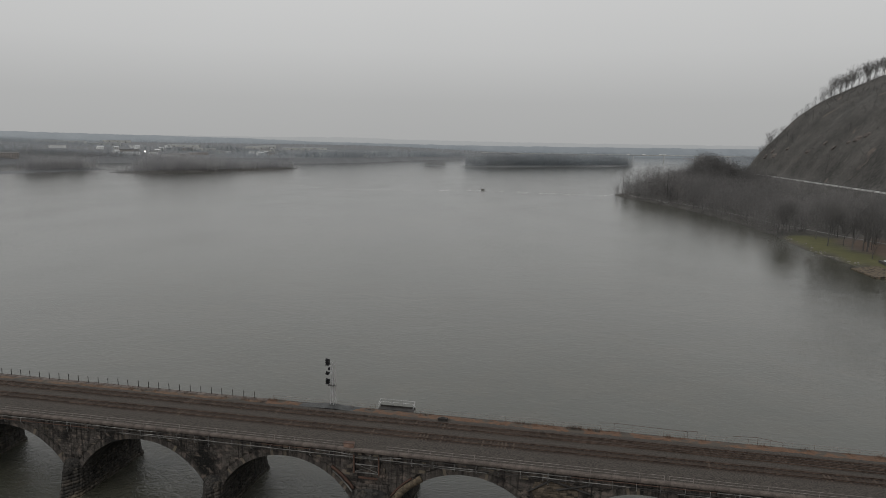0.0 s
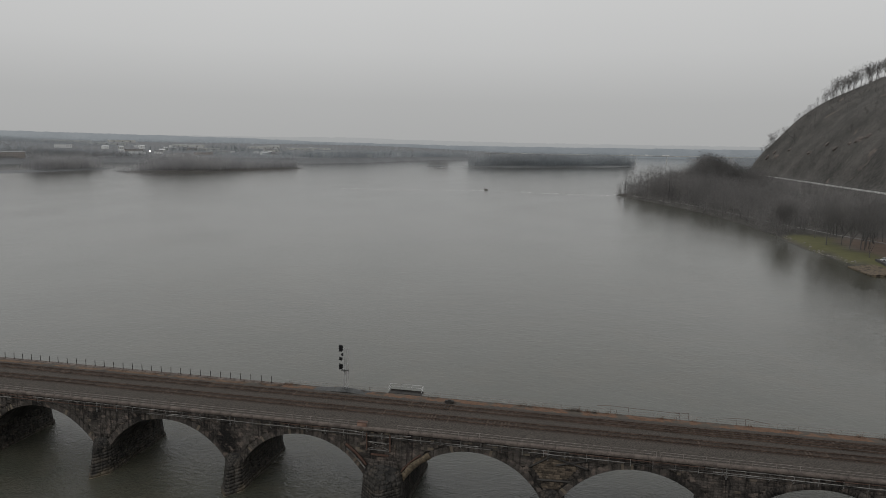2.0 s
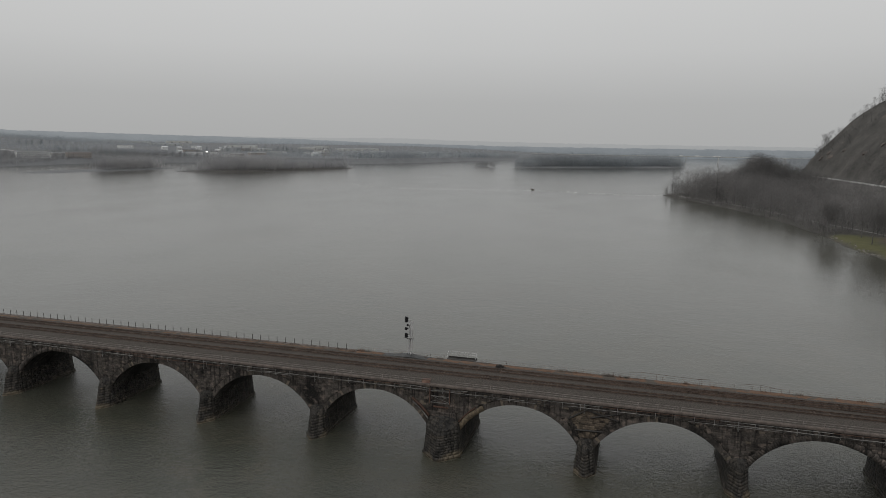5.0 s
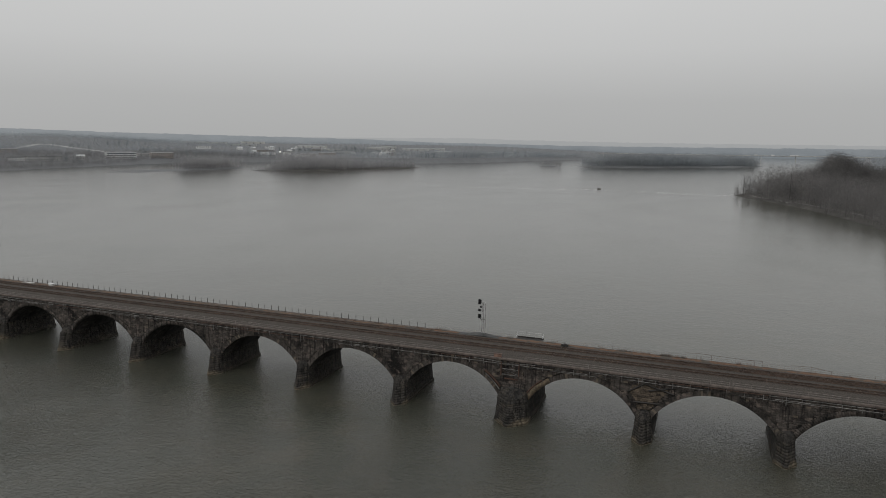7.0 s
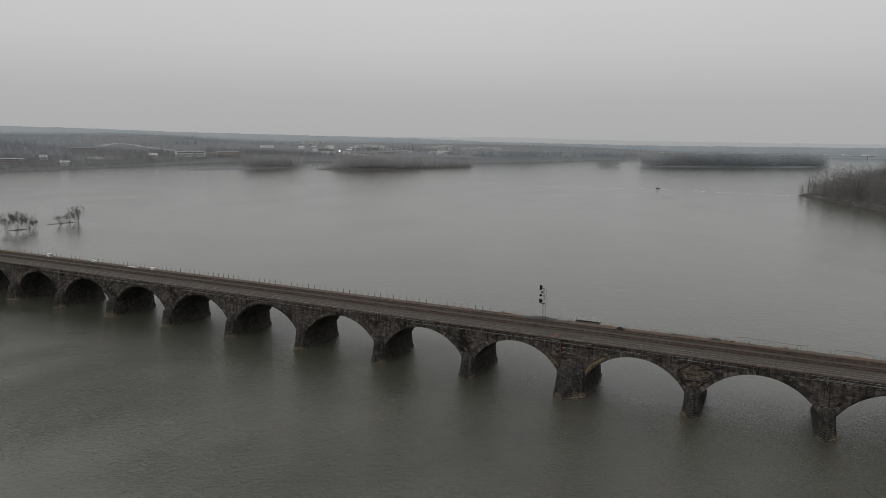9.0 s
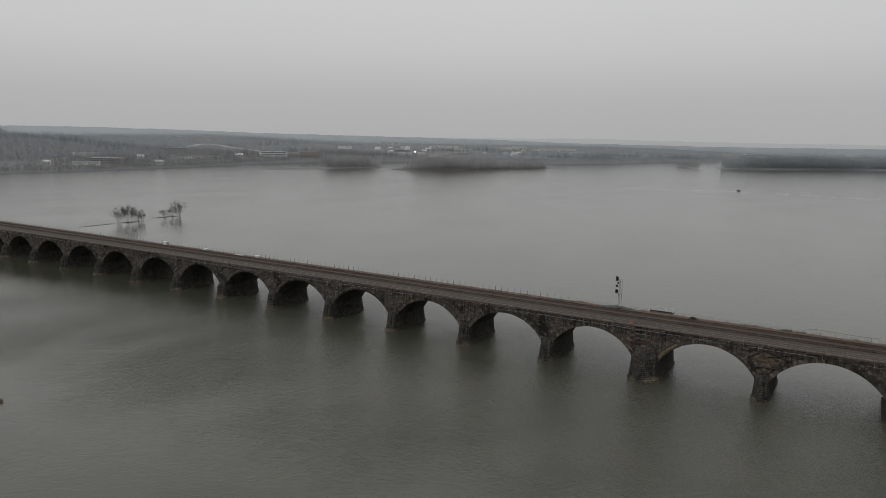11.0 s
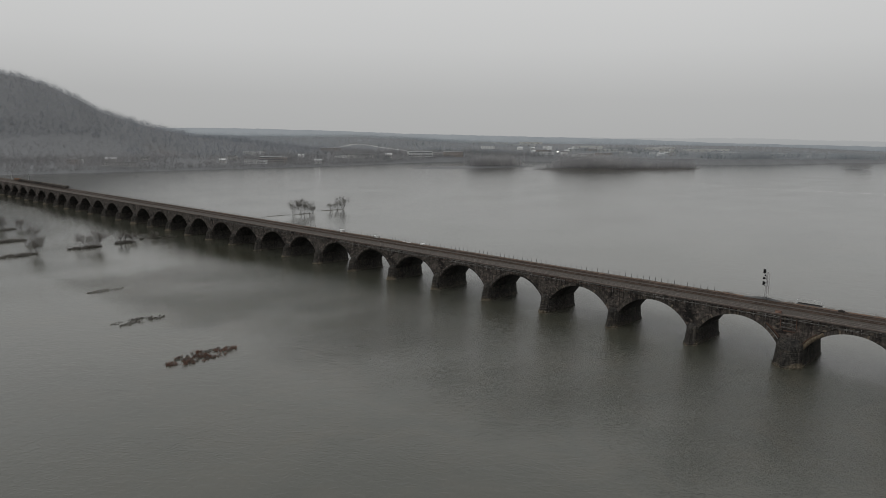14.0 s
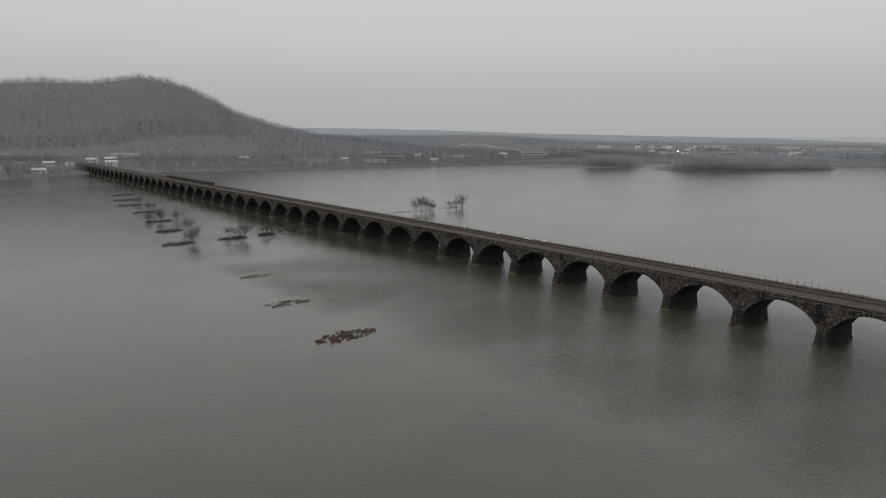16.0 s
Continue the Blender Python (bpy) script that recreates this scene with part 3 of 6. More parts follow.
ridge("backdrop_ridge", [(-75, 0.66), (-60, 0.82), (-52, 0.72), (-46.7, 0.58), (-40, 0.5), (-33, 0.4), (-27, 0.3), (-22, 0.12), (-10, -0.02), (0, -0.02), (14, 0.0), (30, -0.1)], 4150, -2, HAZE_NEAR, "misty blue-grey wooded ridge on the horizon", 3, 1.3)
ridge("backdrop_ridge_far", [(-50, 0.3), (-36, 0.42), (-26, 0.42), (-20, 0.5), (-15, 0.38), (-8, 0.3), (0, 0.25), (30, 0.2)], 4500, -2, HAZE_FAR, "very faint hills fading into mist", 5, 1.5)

# ---- the viaduct ----
DECK_W = 14.7
SPRING, CROWN, RING, TOP = 4.3, 10.25, 0.95, 12.05
PITCH = 24.4
PIERS = {k: (-26.05 + PITCH * (k + 1) if k < 0 else 24.45 + PITCH * (k - 1)) for k in range(-45, 7)}
PIERS[0] = -0.9
HALF = {k: 1.47 for k in PIERS}
HALF[0] = 3.1
WIDE = {0, -8, -16, -24, -32, -40}
for k in WIDE - {0}:
    HALF[k] = 2.1
X_END_L, X_END_R = PIERS[-45] - 12, PIERS[6] + 12

viaduct = thing("stone_viaduct", (0, 0, 0), "long soot-stained stone arch railway viaduct standing in the river", "bridge")
def arc(k):
    """Centre and radius of the arch between pier k and k + 1."""
    a, b = PIERS[k] + HALF[k], PIERS[k + 1] - HALF[k + 1]
    half, rise = (b - a) / 2, CROWN - SPRING
    r = (half * half + rise * rise) / (2 * rise)
    return (a + b) / 2, CROWN - r, r, half


def pier_plan(half, reach, wide, z, inset):
    """The pier's outline at a height: straight sides, a pointed cutwater upstream, a flat end downstream."""
    b = SPRING - max(z, -1.5)
    a = half + 0.075 * b - inset
    nose = reach + 0.22 * b - inset * 1.3
    shoulder = (1.2 if wide else 0.45) + 0.15 * b - inset
    end = DECK_W + 0.05 * b - inset
    return [(-a, 0.3), (-a * 0.98, -shoulder), (-a * 0.12, -nose), (a * 0.12, -nose), (a * 0.98, -shoulder), (a, 0.3), (a, end - 0.4), (a - 0.4, end), (0.4 - a, end), (-a, end - 0.4)]


def pier_mesh(half, reach, wide):
    """The core of a battered pier with its sloping cap."""
    rings = [[(x, y, z) for x, y in pier_plan(half, reach, wide, z, 0.07)] for z in np.linspace(-2.5, SPRING - 0.02, 8)]
    n = len(rings[0])
    base = pier_plan(half, reach, wide, SPRING, -0.02)
    rise = 1.9 if wide else 1.0
    for f, zz in ((0.0, SPRING - 0.02), (0.0, SPRING + 0.14), (0.10, SPRING + 0.3 * rise), (0.38, SPRING + 0.8 * rise), (0.72, SPRING + 1.25 * rise), (1.0, SPRING + 1.5 * rise)):
        rings.append([(x * (1 - 0.5 * f * f), y + (0.15 - y) * f if y < 1 else DECK_W - 0.3, zz) for x, y in base])
    verts = np.array(rings).reshape(-1, 3)
    faces = []
    for a in range(len(rings) - 1):
        for b in range(n):
            c = (b + 1) % n
            faces.append((a * n + b, a * n + c, a * n + n + c, a * n + n + b))
    return verts, np.array(faces)


def pier_stones(half, reach, wide, seed):
    """Coursed blocks round the pier, each proud of the joints by its own amount; a stepped plinth at the water."""
    rr = random.Random(seed)
    v, f = [], []
    z = -0.9
    while z < SPRING - 0.1:
        h = min(rr.uniform(0.42, 0.58), SPRING - z)
        if SPRING - z - h < 0.2:
            h = SPRING - z
        ledge = 0.16 if z < 0.2 else 0.0
        lo, hi = pier_plan(half, reach, wide, z, -ledge), pier_plan(half, reach, wide, z + h, -ledge)
        ilo, ihi = pier_plan(half, reach, wide, z, 0.3), pier_plan(half, reach, wide, z + h, 0.3)
        n = len(lo)
        for i in range(n):
            j = (i + 1) % n
            ln = math.hypot(lo[j][0] - lo[i][0], lo[j][1] - lo[i][1])
            k = max(1, round(ln / rr.uniform(0.8, 1.3)))
            for q in range(k):
                g = 0.006 / max(ln, 0.1)
                t0, t1 = q / k + g, (q + 1) / k - g
                out = 0.008 - rr.uniform(0, 0.016)
                m = len(v)
                for (p0, p1, i0, i1, zz) in ((lo[i], lo[j], ilo[i], ilo[j], z + 0.006), (hi[i], hi[j], ihi[i], ihi[j], z + h - 0.006)):
                    for t in (t0, t1):
                        x, y = p0[0] + (p1[0] - p0[0]) * t, p0[1] + (p1[1] - p0[1]) * t
                        xi, yi = i0[0] + (i1[0] - i0[0]) * t, i0[1] + (i1[1] - i0[1]) * t
                        e = out / 0.3
                        v.append((x + (x - xi) * e, y + (y - yi) * e, zz))
                        v.append((xi, yi, zz))
                # order: lo t0 (out, in), lo t1, hi t0, hi t1
                f += [(m, m + 2, m + 6, m + 4), (m, m + 4, m + 5, m + 1), (m + 2, m + 3, m + 7, m + 6), (m + 4, m + 6, m + 7, m + 5), (m, m + 1, m + 3, m + 2)]
        z += h
    base, rise = pier_plan(half, reach, wide, SPRING, -0.05), 1.9 if wide else 1.0
    levels = [(0.0, SPRING), (0.10, SPRING + 0.3 * rise), (0.25, SPRING + 0.56 * rise), (0.42, SPRING + 0.84 * rise), (0.6, SPRING + 1.08 * rise), (0.8, SPRING + 1.3 * rise)]
    for (f0, z0), (f1, z1) in zip(levels, levels[1:]):
        rows = [[(x * (1 - 0.5 * q * q), y + (0.15 - y) * q) for x, y in base[:6]] for q in (f0, f1)]
        for i in range(5):
            ln = math.hypot(rows[0][i + 1][0] - rows[0][i][0], rows[0][i + 1][1] - rows[0][i][1])
            k = max(1, round(ln / rr.uniform(0.5, 0.9)))
            for q in range(k):
                m, out = len(v), rr.uniform(-0.03, 0.05)
                for row, zz in ((rows[0], z0 + 0.012), (rows[1], z1 - 0.012)):
                    for t in (q / k + 0.015, (q + 1) / k - 0.015):
                        x, y = row[i][0] + (row[i + 1][0] - row[i][0]) * t, row[i][1] + (row[i + 1][1] - row[i][1]) * t
                        v.append((x, y - out, zz + 0.02))
                        v.append((x * 0.8, y + 0.25, zz - 0.2))
                f += [(m, m + 2, m + 6, m + 4), (m, m + 4, m + 5, m + 1), (m + 2, m + 3, m + 7, m + 6), (m + 4, m + 6, m + 7, m + 5), (m, m + 1, m + 3, m + 2)]
    return np.array(v), np.array(f)


PIER_STONE = material("pier_stone", (0.007, 0.0068, 0.0063), (0.072, 0.066, 0.059), 3.5, 0.4, 0.85, 0.8, island=0.4, stain=(0.15, 0.12, 0.085), stain_at=(0.6, 0.68), stretch=(1, 1, 1.4))
def pier_tide(m):
    """The band just above the water, scoured to buff stone, with an uneven upper edge."""
    n, l = m.node_tree.nodes, m.node_tree.links
    p = n["Principled BSDF"]
    src = p.inputs["Base Color"].links[0].from_socket
    geo, sep = n.new("ShaderNodeNewGeometry"), n.new("ShaderNodeSeparateXYZ")
    tex = n.new("ShaderNodeTexNoise")
    tex.inputs["Scale"].default_value, tex.inputs["Detail"].default_value = 0.3, 6
    l.new(geo.outputs["Position"], sep.inputs[0])
    l.new(geo.outputs["Position"], tex.inputs["Vector"])
    ma = n.new("ShaderNodeMath")
    ma.operation = "MULTIPLY_ADD"
    ma.inputs[1].default_value = -4.5
    l.new(tex.outputs["Fac"], ma.inputs[0])
    l.new(sep.outputs["Z"], ma.inputs[2])
    mr = n.new("ShaderNodeMapRange")
    mr.inputs["From Min"].default_value, mr.inputs["From Max"].default_value = -2.1, -1.2
    mr.inputs["To Min"].default_value, mr.inputs["To Max"].default_value = 1, 0
    l.new(ma.outputs[0], mr.inputs["Value"])
    mix = n.new("ShaderNodeMix")
    mix.data_type = "RGBA"
    mix.inputs[7].default_value = (0.135, 0.112, 0.08, 1)
    nose, both = n.new("ShaderNodeMapRange"), n.new("ShaderNodeMath")  # the upstream nose is scoured most
    nose.inputs["From Min"].default_value, nose.inputs["From Max"].default_value = 0.3, -1.3
    nose.inputs["To Min"].default_value = 0.2
    both.operation = "MULTIPLY"
    l.new(sep.outputs["Y"], nose.inputs["Value"])
    l.new(nose.outputs[0], both.inputs[0])
    l.new(mr.outputs[0], both.inputs[1])
    l.new(both.outputs[0], mix.inputs[0])
    l.new(src, mix.inputs[6])
    l.new(mix.outputs[2], p.inputs["Base Color"])
    return m
weathered(PIER_STONE, (0.13, 0.108, 0.086), 0.36)
pier_tide(PIER_STONE)

pier_meshes = {}
for k, x in PIERS.items():
    key = (HALF[k], k == 0)
    if key not in pier_meshes:
        reach = 3.75 if k == 0 else 2.25
        v, f = pier_mesh(HALF[k], reach, k == 0)
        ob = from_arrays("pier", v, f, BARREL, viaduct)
        v, f = pier_stones(HALF[k], reach, k == 0, 3)
        skin = from_arrays("stone_facing", v, f, PIER_STONE, ob)
        pier_meshes[key] = (ob.data, skin.data)
    else:
        ob = new("pier", pier_meshes[key][0])
        ob.parent = viaduct
        skin = new("stone_facing", pier_meshes[key][1])
        skin.parent = ob
    tagged(skin, kind="stuff")
    ob.location = (x, 0, 0)
    if k == 0:
        ob["label"] = "extra wide pier with a blunt pointed cutwater"

barrel_cache = {}
NEAR_BAYS = range(-3, 2)
wedge = {}
rs = random.Random(11)


def voussoir_mesh(r, step, deep):
    a = step * 0.47
    pts = []
    for y in (-0.07, 0.55):
        for rr in (r - 0.015, r + deep):
            for s in (-a, a):
                pts.append((rr * math.sin(s), y, rr * math.cos(s)))
    me = bpy.data.meshes.new("voussoir")
    me.from_pydata(pts, [], [(0, 1, 3, 2), (4, 6, 7, 5), (0, 4, 5, 1), (2, 3, 7, 6), (0, 2, 6, 4), (1, 5, 7, 3)])
    me.materials.append(STONE_PIECE)
    return me


def box_arrays(items):
    """Vertices and quads of many boxes (x0, x1, y0, y1, z0, z1), front corners drawn in a little."""
    v, f = [], []
    for x0, x1, y0, y1, z0, z1 in items:
        n = len(v)
        e = 0.03
        v += [(x0, y0 + e, z0), (x1, y0 + e, z0), (x1, y1, z0), (x0, y1, z0), (x0, y0 + e, z1), (x1, y0 + e, z1), (x1, y1, z1), (x0, y1, z1),
              (x0 + e, y0, z0 + e), (x1 - e, y0, z0 + e), (x1 - e, y0, z1 - e), (x0 + e, y0, z1 - e)]
        f += [(n + 8, n + 9, n + 10, n + 11), (n, n + 1, n + 9, n + 8), (n + 1, n + 5, n + 10, n + 9), (n + 5, n + 4, n + 11, n + 10), (n + 4, n, n + 8, n + 11),
              (n, n + 3, n + 2, n + 1), (n + 4, n + 5, n + 6, n + 7), (n, n + 4, n + 7, n + 3), (n + 1, n + 2, n + 6, n + 5)]
    return np.array(v), np.array(f)


v, f = box_arrays([(-0.5, 0.5, 0, 1, -0.5, 0.5)])
stone_mesh = bpy.data.meshes.new("stone")
stone_mesh.from_pydata(v.tolist(), [], f.tolist())
stone_mesh.materials.append(STONE_PIECE)
for k in range(-45, 6):
    xc, zc, r, half = arc(k)
    ang = math.asin(min(half / r, 1))
    n = 28
    th = np.linspace(-ang, ang, n + 1)
    # barrel: the vault from face to face
    key = round(half, 2)
    if key not in barrel_cache:
        ring = []
        for y in (0.1, DECK_W - 0.1):
            for rr in (r, r + RING):
                ring.append(np.stack([rr * np.sin(th), np.full(n + 1, y), rr * np.cos(th)], -1))
        verts = np.concatenate(ring)
        i = np.arange(n)
        m = n + 1
        faces = np.concatenate([np.stack([i, i + 1, 2 * m + i + 1, 2 * m + i], -1), np.stack([i, m + i, m + i + 1, i + 1], -1),
                                np.stack([2 * m + i, 2 * m + i + 1, 3 * m + i + 1, 3 * m + i], -1), np.stack([m + i, 3 * m + i, 3 * m + i + 1, m + i + 1], -1)])
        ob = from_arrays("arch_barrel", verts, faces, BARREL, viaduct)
        barrel_cache[key] = ob.data
        step = 2 * ang / 61
        wedge[key] = [voussoir_mesh(r, step, d) for d in (0.86, 0.95, 1.06)]
    else:
        ob = new("arch_barrel", barrel_cache[key])
        ob.parent = viaduct
    ob.location = (xc, 0, zc)
    # spandrel walls, both sides
    xs = np.concatenate([[PIERS[k]], np.linspace(PIERS[k] + 0.9, PIERS[k + 1] - 0.9, 48), [PIERS[k + 1]]])
    re = r + RING
    low = np.where(np.abs(xs - xc) < re, zc + np.sqrt(np.maximum(re * re - (xs - xc) ** 2, 0)), SPRING)
    low = np.maximum(low, SPRING - 0.2)
    for side, (ya, yb) in enumerate(((0.08, 1.2), (DECK_W - 1.2, DECK_W - 0.08))):
        m = len(xs)
        verts = np.concatenate([np.stack([xs, np.full(m, y), z], -1) for y in (ya, yb) for z in (low, np.full(m, TOP))])
        i = np.arange(m - 1)
        faces = np.concatenate([np.stack([i, i + 1, m + i + 1, m + i], -1), np.stack([2 * m + i, 3 * m + i, 3 * m + i + 1, 2 * m + i + 1], -1), np.stack([m + i, m + i + 1, 3 * m + i + 1, 3 * m + i], -1), np.stack([i, 2 * m + i, 2 * m + i + 1, i + 1], -1)])
        wall = from_arrays("spandrel_wall", verts, faces, MORTAR if k > -26 and side == 0 else STONE, viaduct)
        if side == 0:
            front = wall
    # facing stones in courses
    if k > -26:
        items, z = [], SPRING + 0.05
        while z < TOP - 0.2:
            hgt = min(rs.uniform(0.30, 0.47), TOP - z)
            x = PIERS[k] + rs.uniform(-0.2, 0.4)
            while x < PIERS[k + 1] - 0.15:
                w = rs.uniform(0.42, 1.1)
                x1 = min(x + w, PIERS[k + 1] + 0.1)
                nearest = min(abs(x - xc), abs(x1 - xc)) if (x - xc) * (x1 - xc) > 0 else 0
                far = max(abs(x - xc), abs(x1 - xc))
                if nearest >= re or z + 0.02 > zc + math.sqrt(re * re - nearest * nearest):
                    items.append((x + 0.012, x1 - 0.012, 0.02 - rs.uniform(0, 0.06), 0.3, z + 0.01, z + hgt - 0.01))
                elif z + hgt > zc + math.sqrt(max(re * re - far * far, 0)) + 0.15:
                    top = zc + math.sqrt(re * re - min(nearest + 0.25, re) ** 2)
                    if z + hgt - top > 0.15:
                        items.append((x + 0.015, x1 - 0.015, 0.045, 0.3, max(z, top), z + hgt - 0.012))
                x = x1
            z += hgt
        if k in (-1, 0):
            for x0, x1, y0, y1, z0, z1 in items:
                st = new("stone", stone_mesh)
                st.parent = front
                st.matrix_local = Matrix.LocRotScale(((x0 + x1) / 2, y0, (z0 + z1) / 2), None, (x1 - x0, y1 - y0, z1 - z0))
        else:
            v, f = box_arrays(items)
            tagged(from_arrays("stone_facing", v, f, STONE, front), kind="stuff")
    # ring stones
    step = 2 * ang / 61
    if k in NEAR_BAYS:
        for a in range(61):
            vo = new("voussoir", wedge[key][rs.randrange(3)])
            vo.parent = ob
            vo.matrix_local = Matrix.Translation((0, rs.uniform(-0.03, 0.03), 0)) @ Matrix.Rotation(-ang + (a + 0.5) * step, 4, "Y")
    else:
        allv, allf = [], []
        for a in range(61):
            me = wedge[key][rs.randrange(3)]
            co = np.array([v.co for v in me.vertices])
            t = -ang + (a + 0.5) * step
            c, sn = math.cos(t), math.sin(t)
            rot = np.stack([co[:, 0] * c + co[:, 2] * sn, co[:, 1], -co[:, 0] * sn + co[:, 2] * c], -1)
            allf.append(np.array([p.vertices[:] for p in me.polygons]) + len(allv) * 8)
            allv.append(rot)
        tagged(from_arrays("arch_ring", np.concatenate(allv), np.concatenate(allf), STONE, ob), kind="stuff")

# abutments at both ends
for x0, x1 in ((X_END_L - 40, PIERS[-45]), (PIERS[6], X_END_R + 60)):
    part("abutment", boxes((x0, x1, 0.05, DECK_W - 0.05, -2, TOP - 0.01)), STONE, viaduct)

LX0, LX1 = X_END_L - 40, X_END_R + 60
# projecting coping course on each side, in lengths
for y0, y1, xa, xb, up in ((-0.38, 0.28, LX0, LX1, 0.42), (DECK_W - 0.85, DECK_W + 0.25, LX0, -24.0, 0.42), (13.9, 15.5, -24.0, LX1, 0.14)):
    items, x = [], xa
    while x < xb:
        w = 1.83
        items.append((x + 0.006, min(x + w, xb) - 0.006, y0 + rs.uniform(-0.012, 0.012), y1, TOP, TOP + up + rs.uniform(-0.008, 0.008)))
        x += w
    v, f = box_arrays(items)
    tagged(from_arrays("coping", v, f, COPING, viaduct), kind="stuff")


def deck_profile(y):
    """Ballast height across the deck."""
    return np.interp(y, [0.26, 1.6, 3.9, 7.5, 7.85, 8.15, 8.5, 12.0, 12.9, 13.6, 15.12], [12.38, 12.5, 12.69, 12.69, 12.65, 12.65, 12.69, 12.69, 12.54, 12.43, 12.36])


xs = np.concatenate([np.arange(LX0, -160, 6.0), np.arange(-160, 120, 0.8), np.arange(120, LX1 + 1, 6.0)])
gx2, gy2 = np.meshgrid(xs, np.linspace(0, 1, 46))
gy2 = 0.26 + gy2 * np.where(gx2 < -24, 13.6, 14.86)
rg = np.random.default_rng(4)
gz2 = deck_profile(gy2) + rg.normal(0, 0.012, gx2.shape) + 0.02 * wiggle(gx2, gy2 * 3, 3.0, 2)
i = np.arange(gx2.size).reshape(gx2.shape)
faces = np.stack([i[:-1, :-1], i[:-1, 1:], i[1:, 1:], i[1:, :-1]], -1).reshape(-1, 4)
tagged(from_arrays("ballast_bed", np.stack([gx2, gy2, gz2], -1).reshape(-1, 3), faces, BALLAST, viaduct), "grey-brown ballast over the deck")

# ---- tracks ----
def rail_arrays(path):
    """A rail of head, web and foot along a path of (x, y); it lies on the sleepers."""
    prof = [(-0.07, 0), (0.07, 0), (0.07, 0.02), (0.012, 0.04), (0.012, 0.12), (0.036, 0.135), (0.036, 0.172), (-0.036, 0.172), (-0.036, 0.135), (-0.012, 0.12), (-0.012, 0.04), (-0.07, 0.02)]
    v = [(x, y + a, 12.72 + b) for x, y in path for a, b in prof]
    n, f = len(prof), []
    for i in range(len(path) - 1):
        for j in range(n):
            k = (j + 1) % n
            f.append((i * n + j, i * n + k, i * n + n + k, i * n + n + j))
    return np.array(v), np.array(f)


sleeper_bm = bmesh.new()
box(sleeper_bm, -0.125, 0.125, -1.3, 1.3, -0.12, 0.06, bevel=0.015)
sleeper_mesh = bpy.data.meshes.new("sleeper")
sleeper_bm.to_mesh(sleeper_mesh)
sleeper_bm.free()
sleeper_mesh.materials.append(SLEEPER)
TRACKS = ((5.75, "worn main-line track with rusty rails on wooden sleepers, nearer edge"), (10.2, "worn main-line track with rusty rails on wooden sleepers, with a turnout"))
for yc, label in TRACKS:
    track = thing("railway_track", (0, yc, 12.66), label.split(",")[0] if yc < 8 else label, "railway track", "tracks on the viaduct")
    for side in (-0.755, 0.755):
        v, f = rail_arrays([(x, side) for x in np.linspace(LX0, LX1, 30)])
        v[:, 2] -= 12.66
        from_arrays("rail", v, f, RAIL, track)
    x = -76.0
    while x < 70:
        so = new("sleeper", sleeper_mesh)
        so.parent = track
        so.matrix_local = Matrix.Translation((x, rs.uniform(-0.05, 0.05), rs.uniform(-0.012, 0.012))) @ Matrix.Rotation(rs.uniform(-0.02, 0.02), 4, "Z")
        x += 0.56
    items = []
    for a, b in ((-620, -76.2), (70.4, 200)):
        x = a
        while x < b:
            dy = rs.uniform(-0.05, 0.05)
            items.append((x - 0.12, x + 0.12, -1.3 + dy, 1.3 + dy, -0.12, 0.06 + rs.uniform(-0.012, 0.012)))
            x += 0.56
    v, f = box_arrays(items)
    tagged(from_arrays("sleeper_rest", v, f, SLEEPER, track), kind="stuff")
    if yc > 8:
        for side in (-0.755, 0.755):
            path = [(x, side - 1.55 * max(0, (x - 8) / 90) ** 1.15 - 0.08) for x in np.linspace(8, 120, 30)]
            v, f = rail_arrays(path)
            v[:, 2] -= 12.66
            from_arrays("turnout_rail", v, f, RAIL, track)

# turnout machine beside the far track
machine = thing("switch_machine", (6.8, 12.3, 12.6), "dark iron switch machine with rods beside the track", "switch machine")
bm = boxes((-0.55, 0.55, -0.22, 0.22, 0.02, 0.4), (-0.2, 0.25, -0.15, 0.15, 0.4, 0.52))
bmesh.ops.bevel(bm, geom=bm.edges[:], offset=0.03, segments=1, affect="EDGES")
machine.scale = (1.35, 1.2, 1.3)
part("machine_case", bm, DARK_STEEL, machine)
part("throw_rod", bars([((0.1, -0.2, 0.12), (0.1, -2.6, 0.14))], 0.04), DARK_STEEL, machine)
part("lock_rod", bars([((-0.3, -0.2, 0.12), (-0.3, -2.6, 0.14))], 0.03), DARK_STEEL, machine)
part("timber", boxes((-0.75, -0.5, -0.9, 0.7, -0.1, 0.05)), SLEEPER, machine)
part("timber", boxes((0.5, 0.75, -0.9, 0.7, -0.1, 0.05)), SLEEPER, machine)

# dead grass along the far verge, over the ballast
def verge(name, xa, xb, y0, y1, mat, label, seed, lift=0.03):
    xs = np.arange(xa, xb, 0.5)
    rg = np.random.default_rng(seed)
    rows = []
    lo = y0 + 0.35 * wiggle(xs, xs * 0, 2.3, seed) + rg.normal(0, 0.12, len(xs))
    hi = y1 + 0 * xs
    for f in np.linspace(0, 1, 8):
        y = lo + (hi - lo) * f
        bulge = lift + 0.10 * math.sin(math.pi * min(f * 1.1, 1)) + rg.normal(0, 0.03, len(xs))
        if f == 0:
            bulge = bulge * 0 - 0.02
        rows.append(np.stack([xs, y, deck_profile(y) + bulge], -1))
    v = np.concatenate(rows)
    i = np.arange(v.shape[0]).reshape(8, len(xs))
    f = np.stack([i[:-1, :-1], i[:-1, 1:], i[1:, 1:], i[1:, :-1]], -1).reshape(-1, 4)
    ob = from_arrays(name, v, f, mat)
    return tagged(ob, label, "grass", kind="stuff")


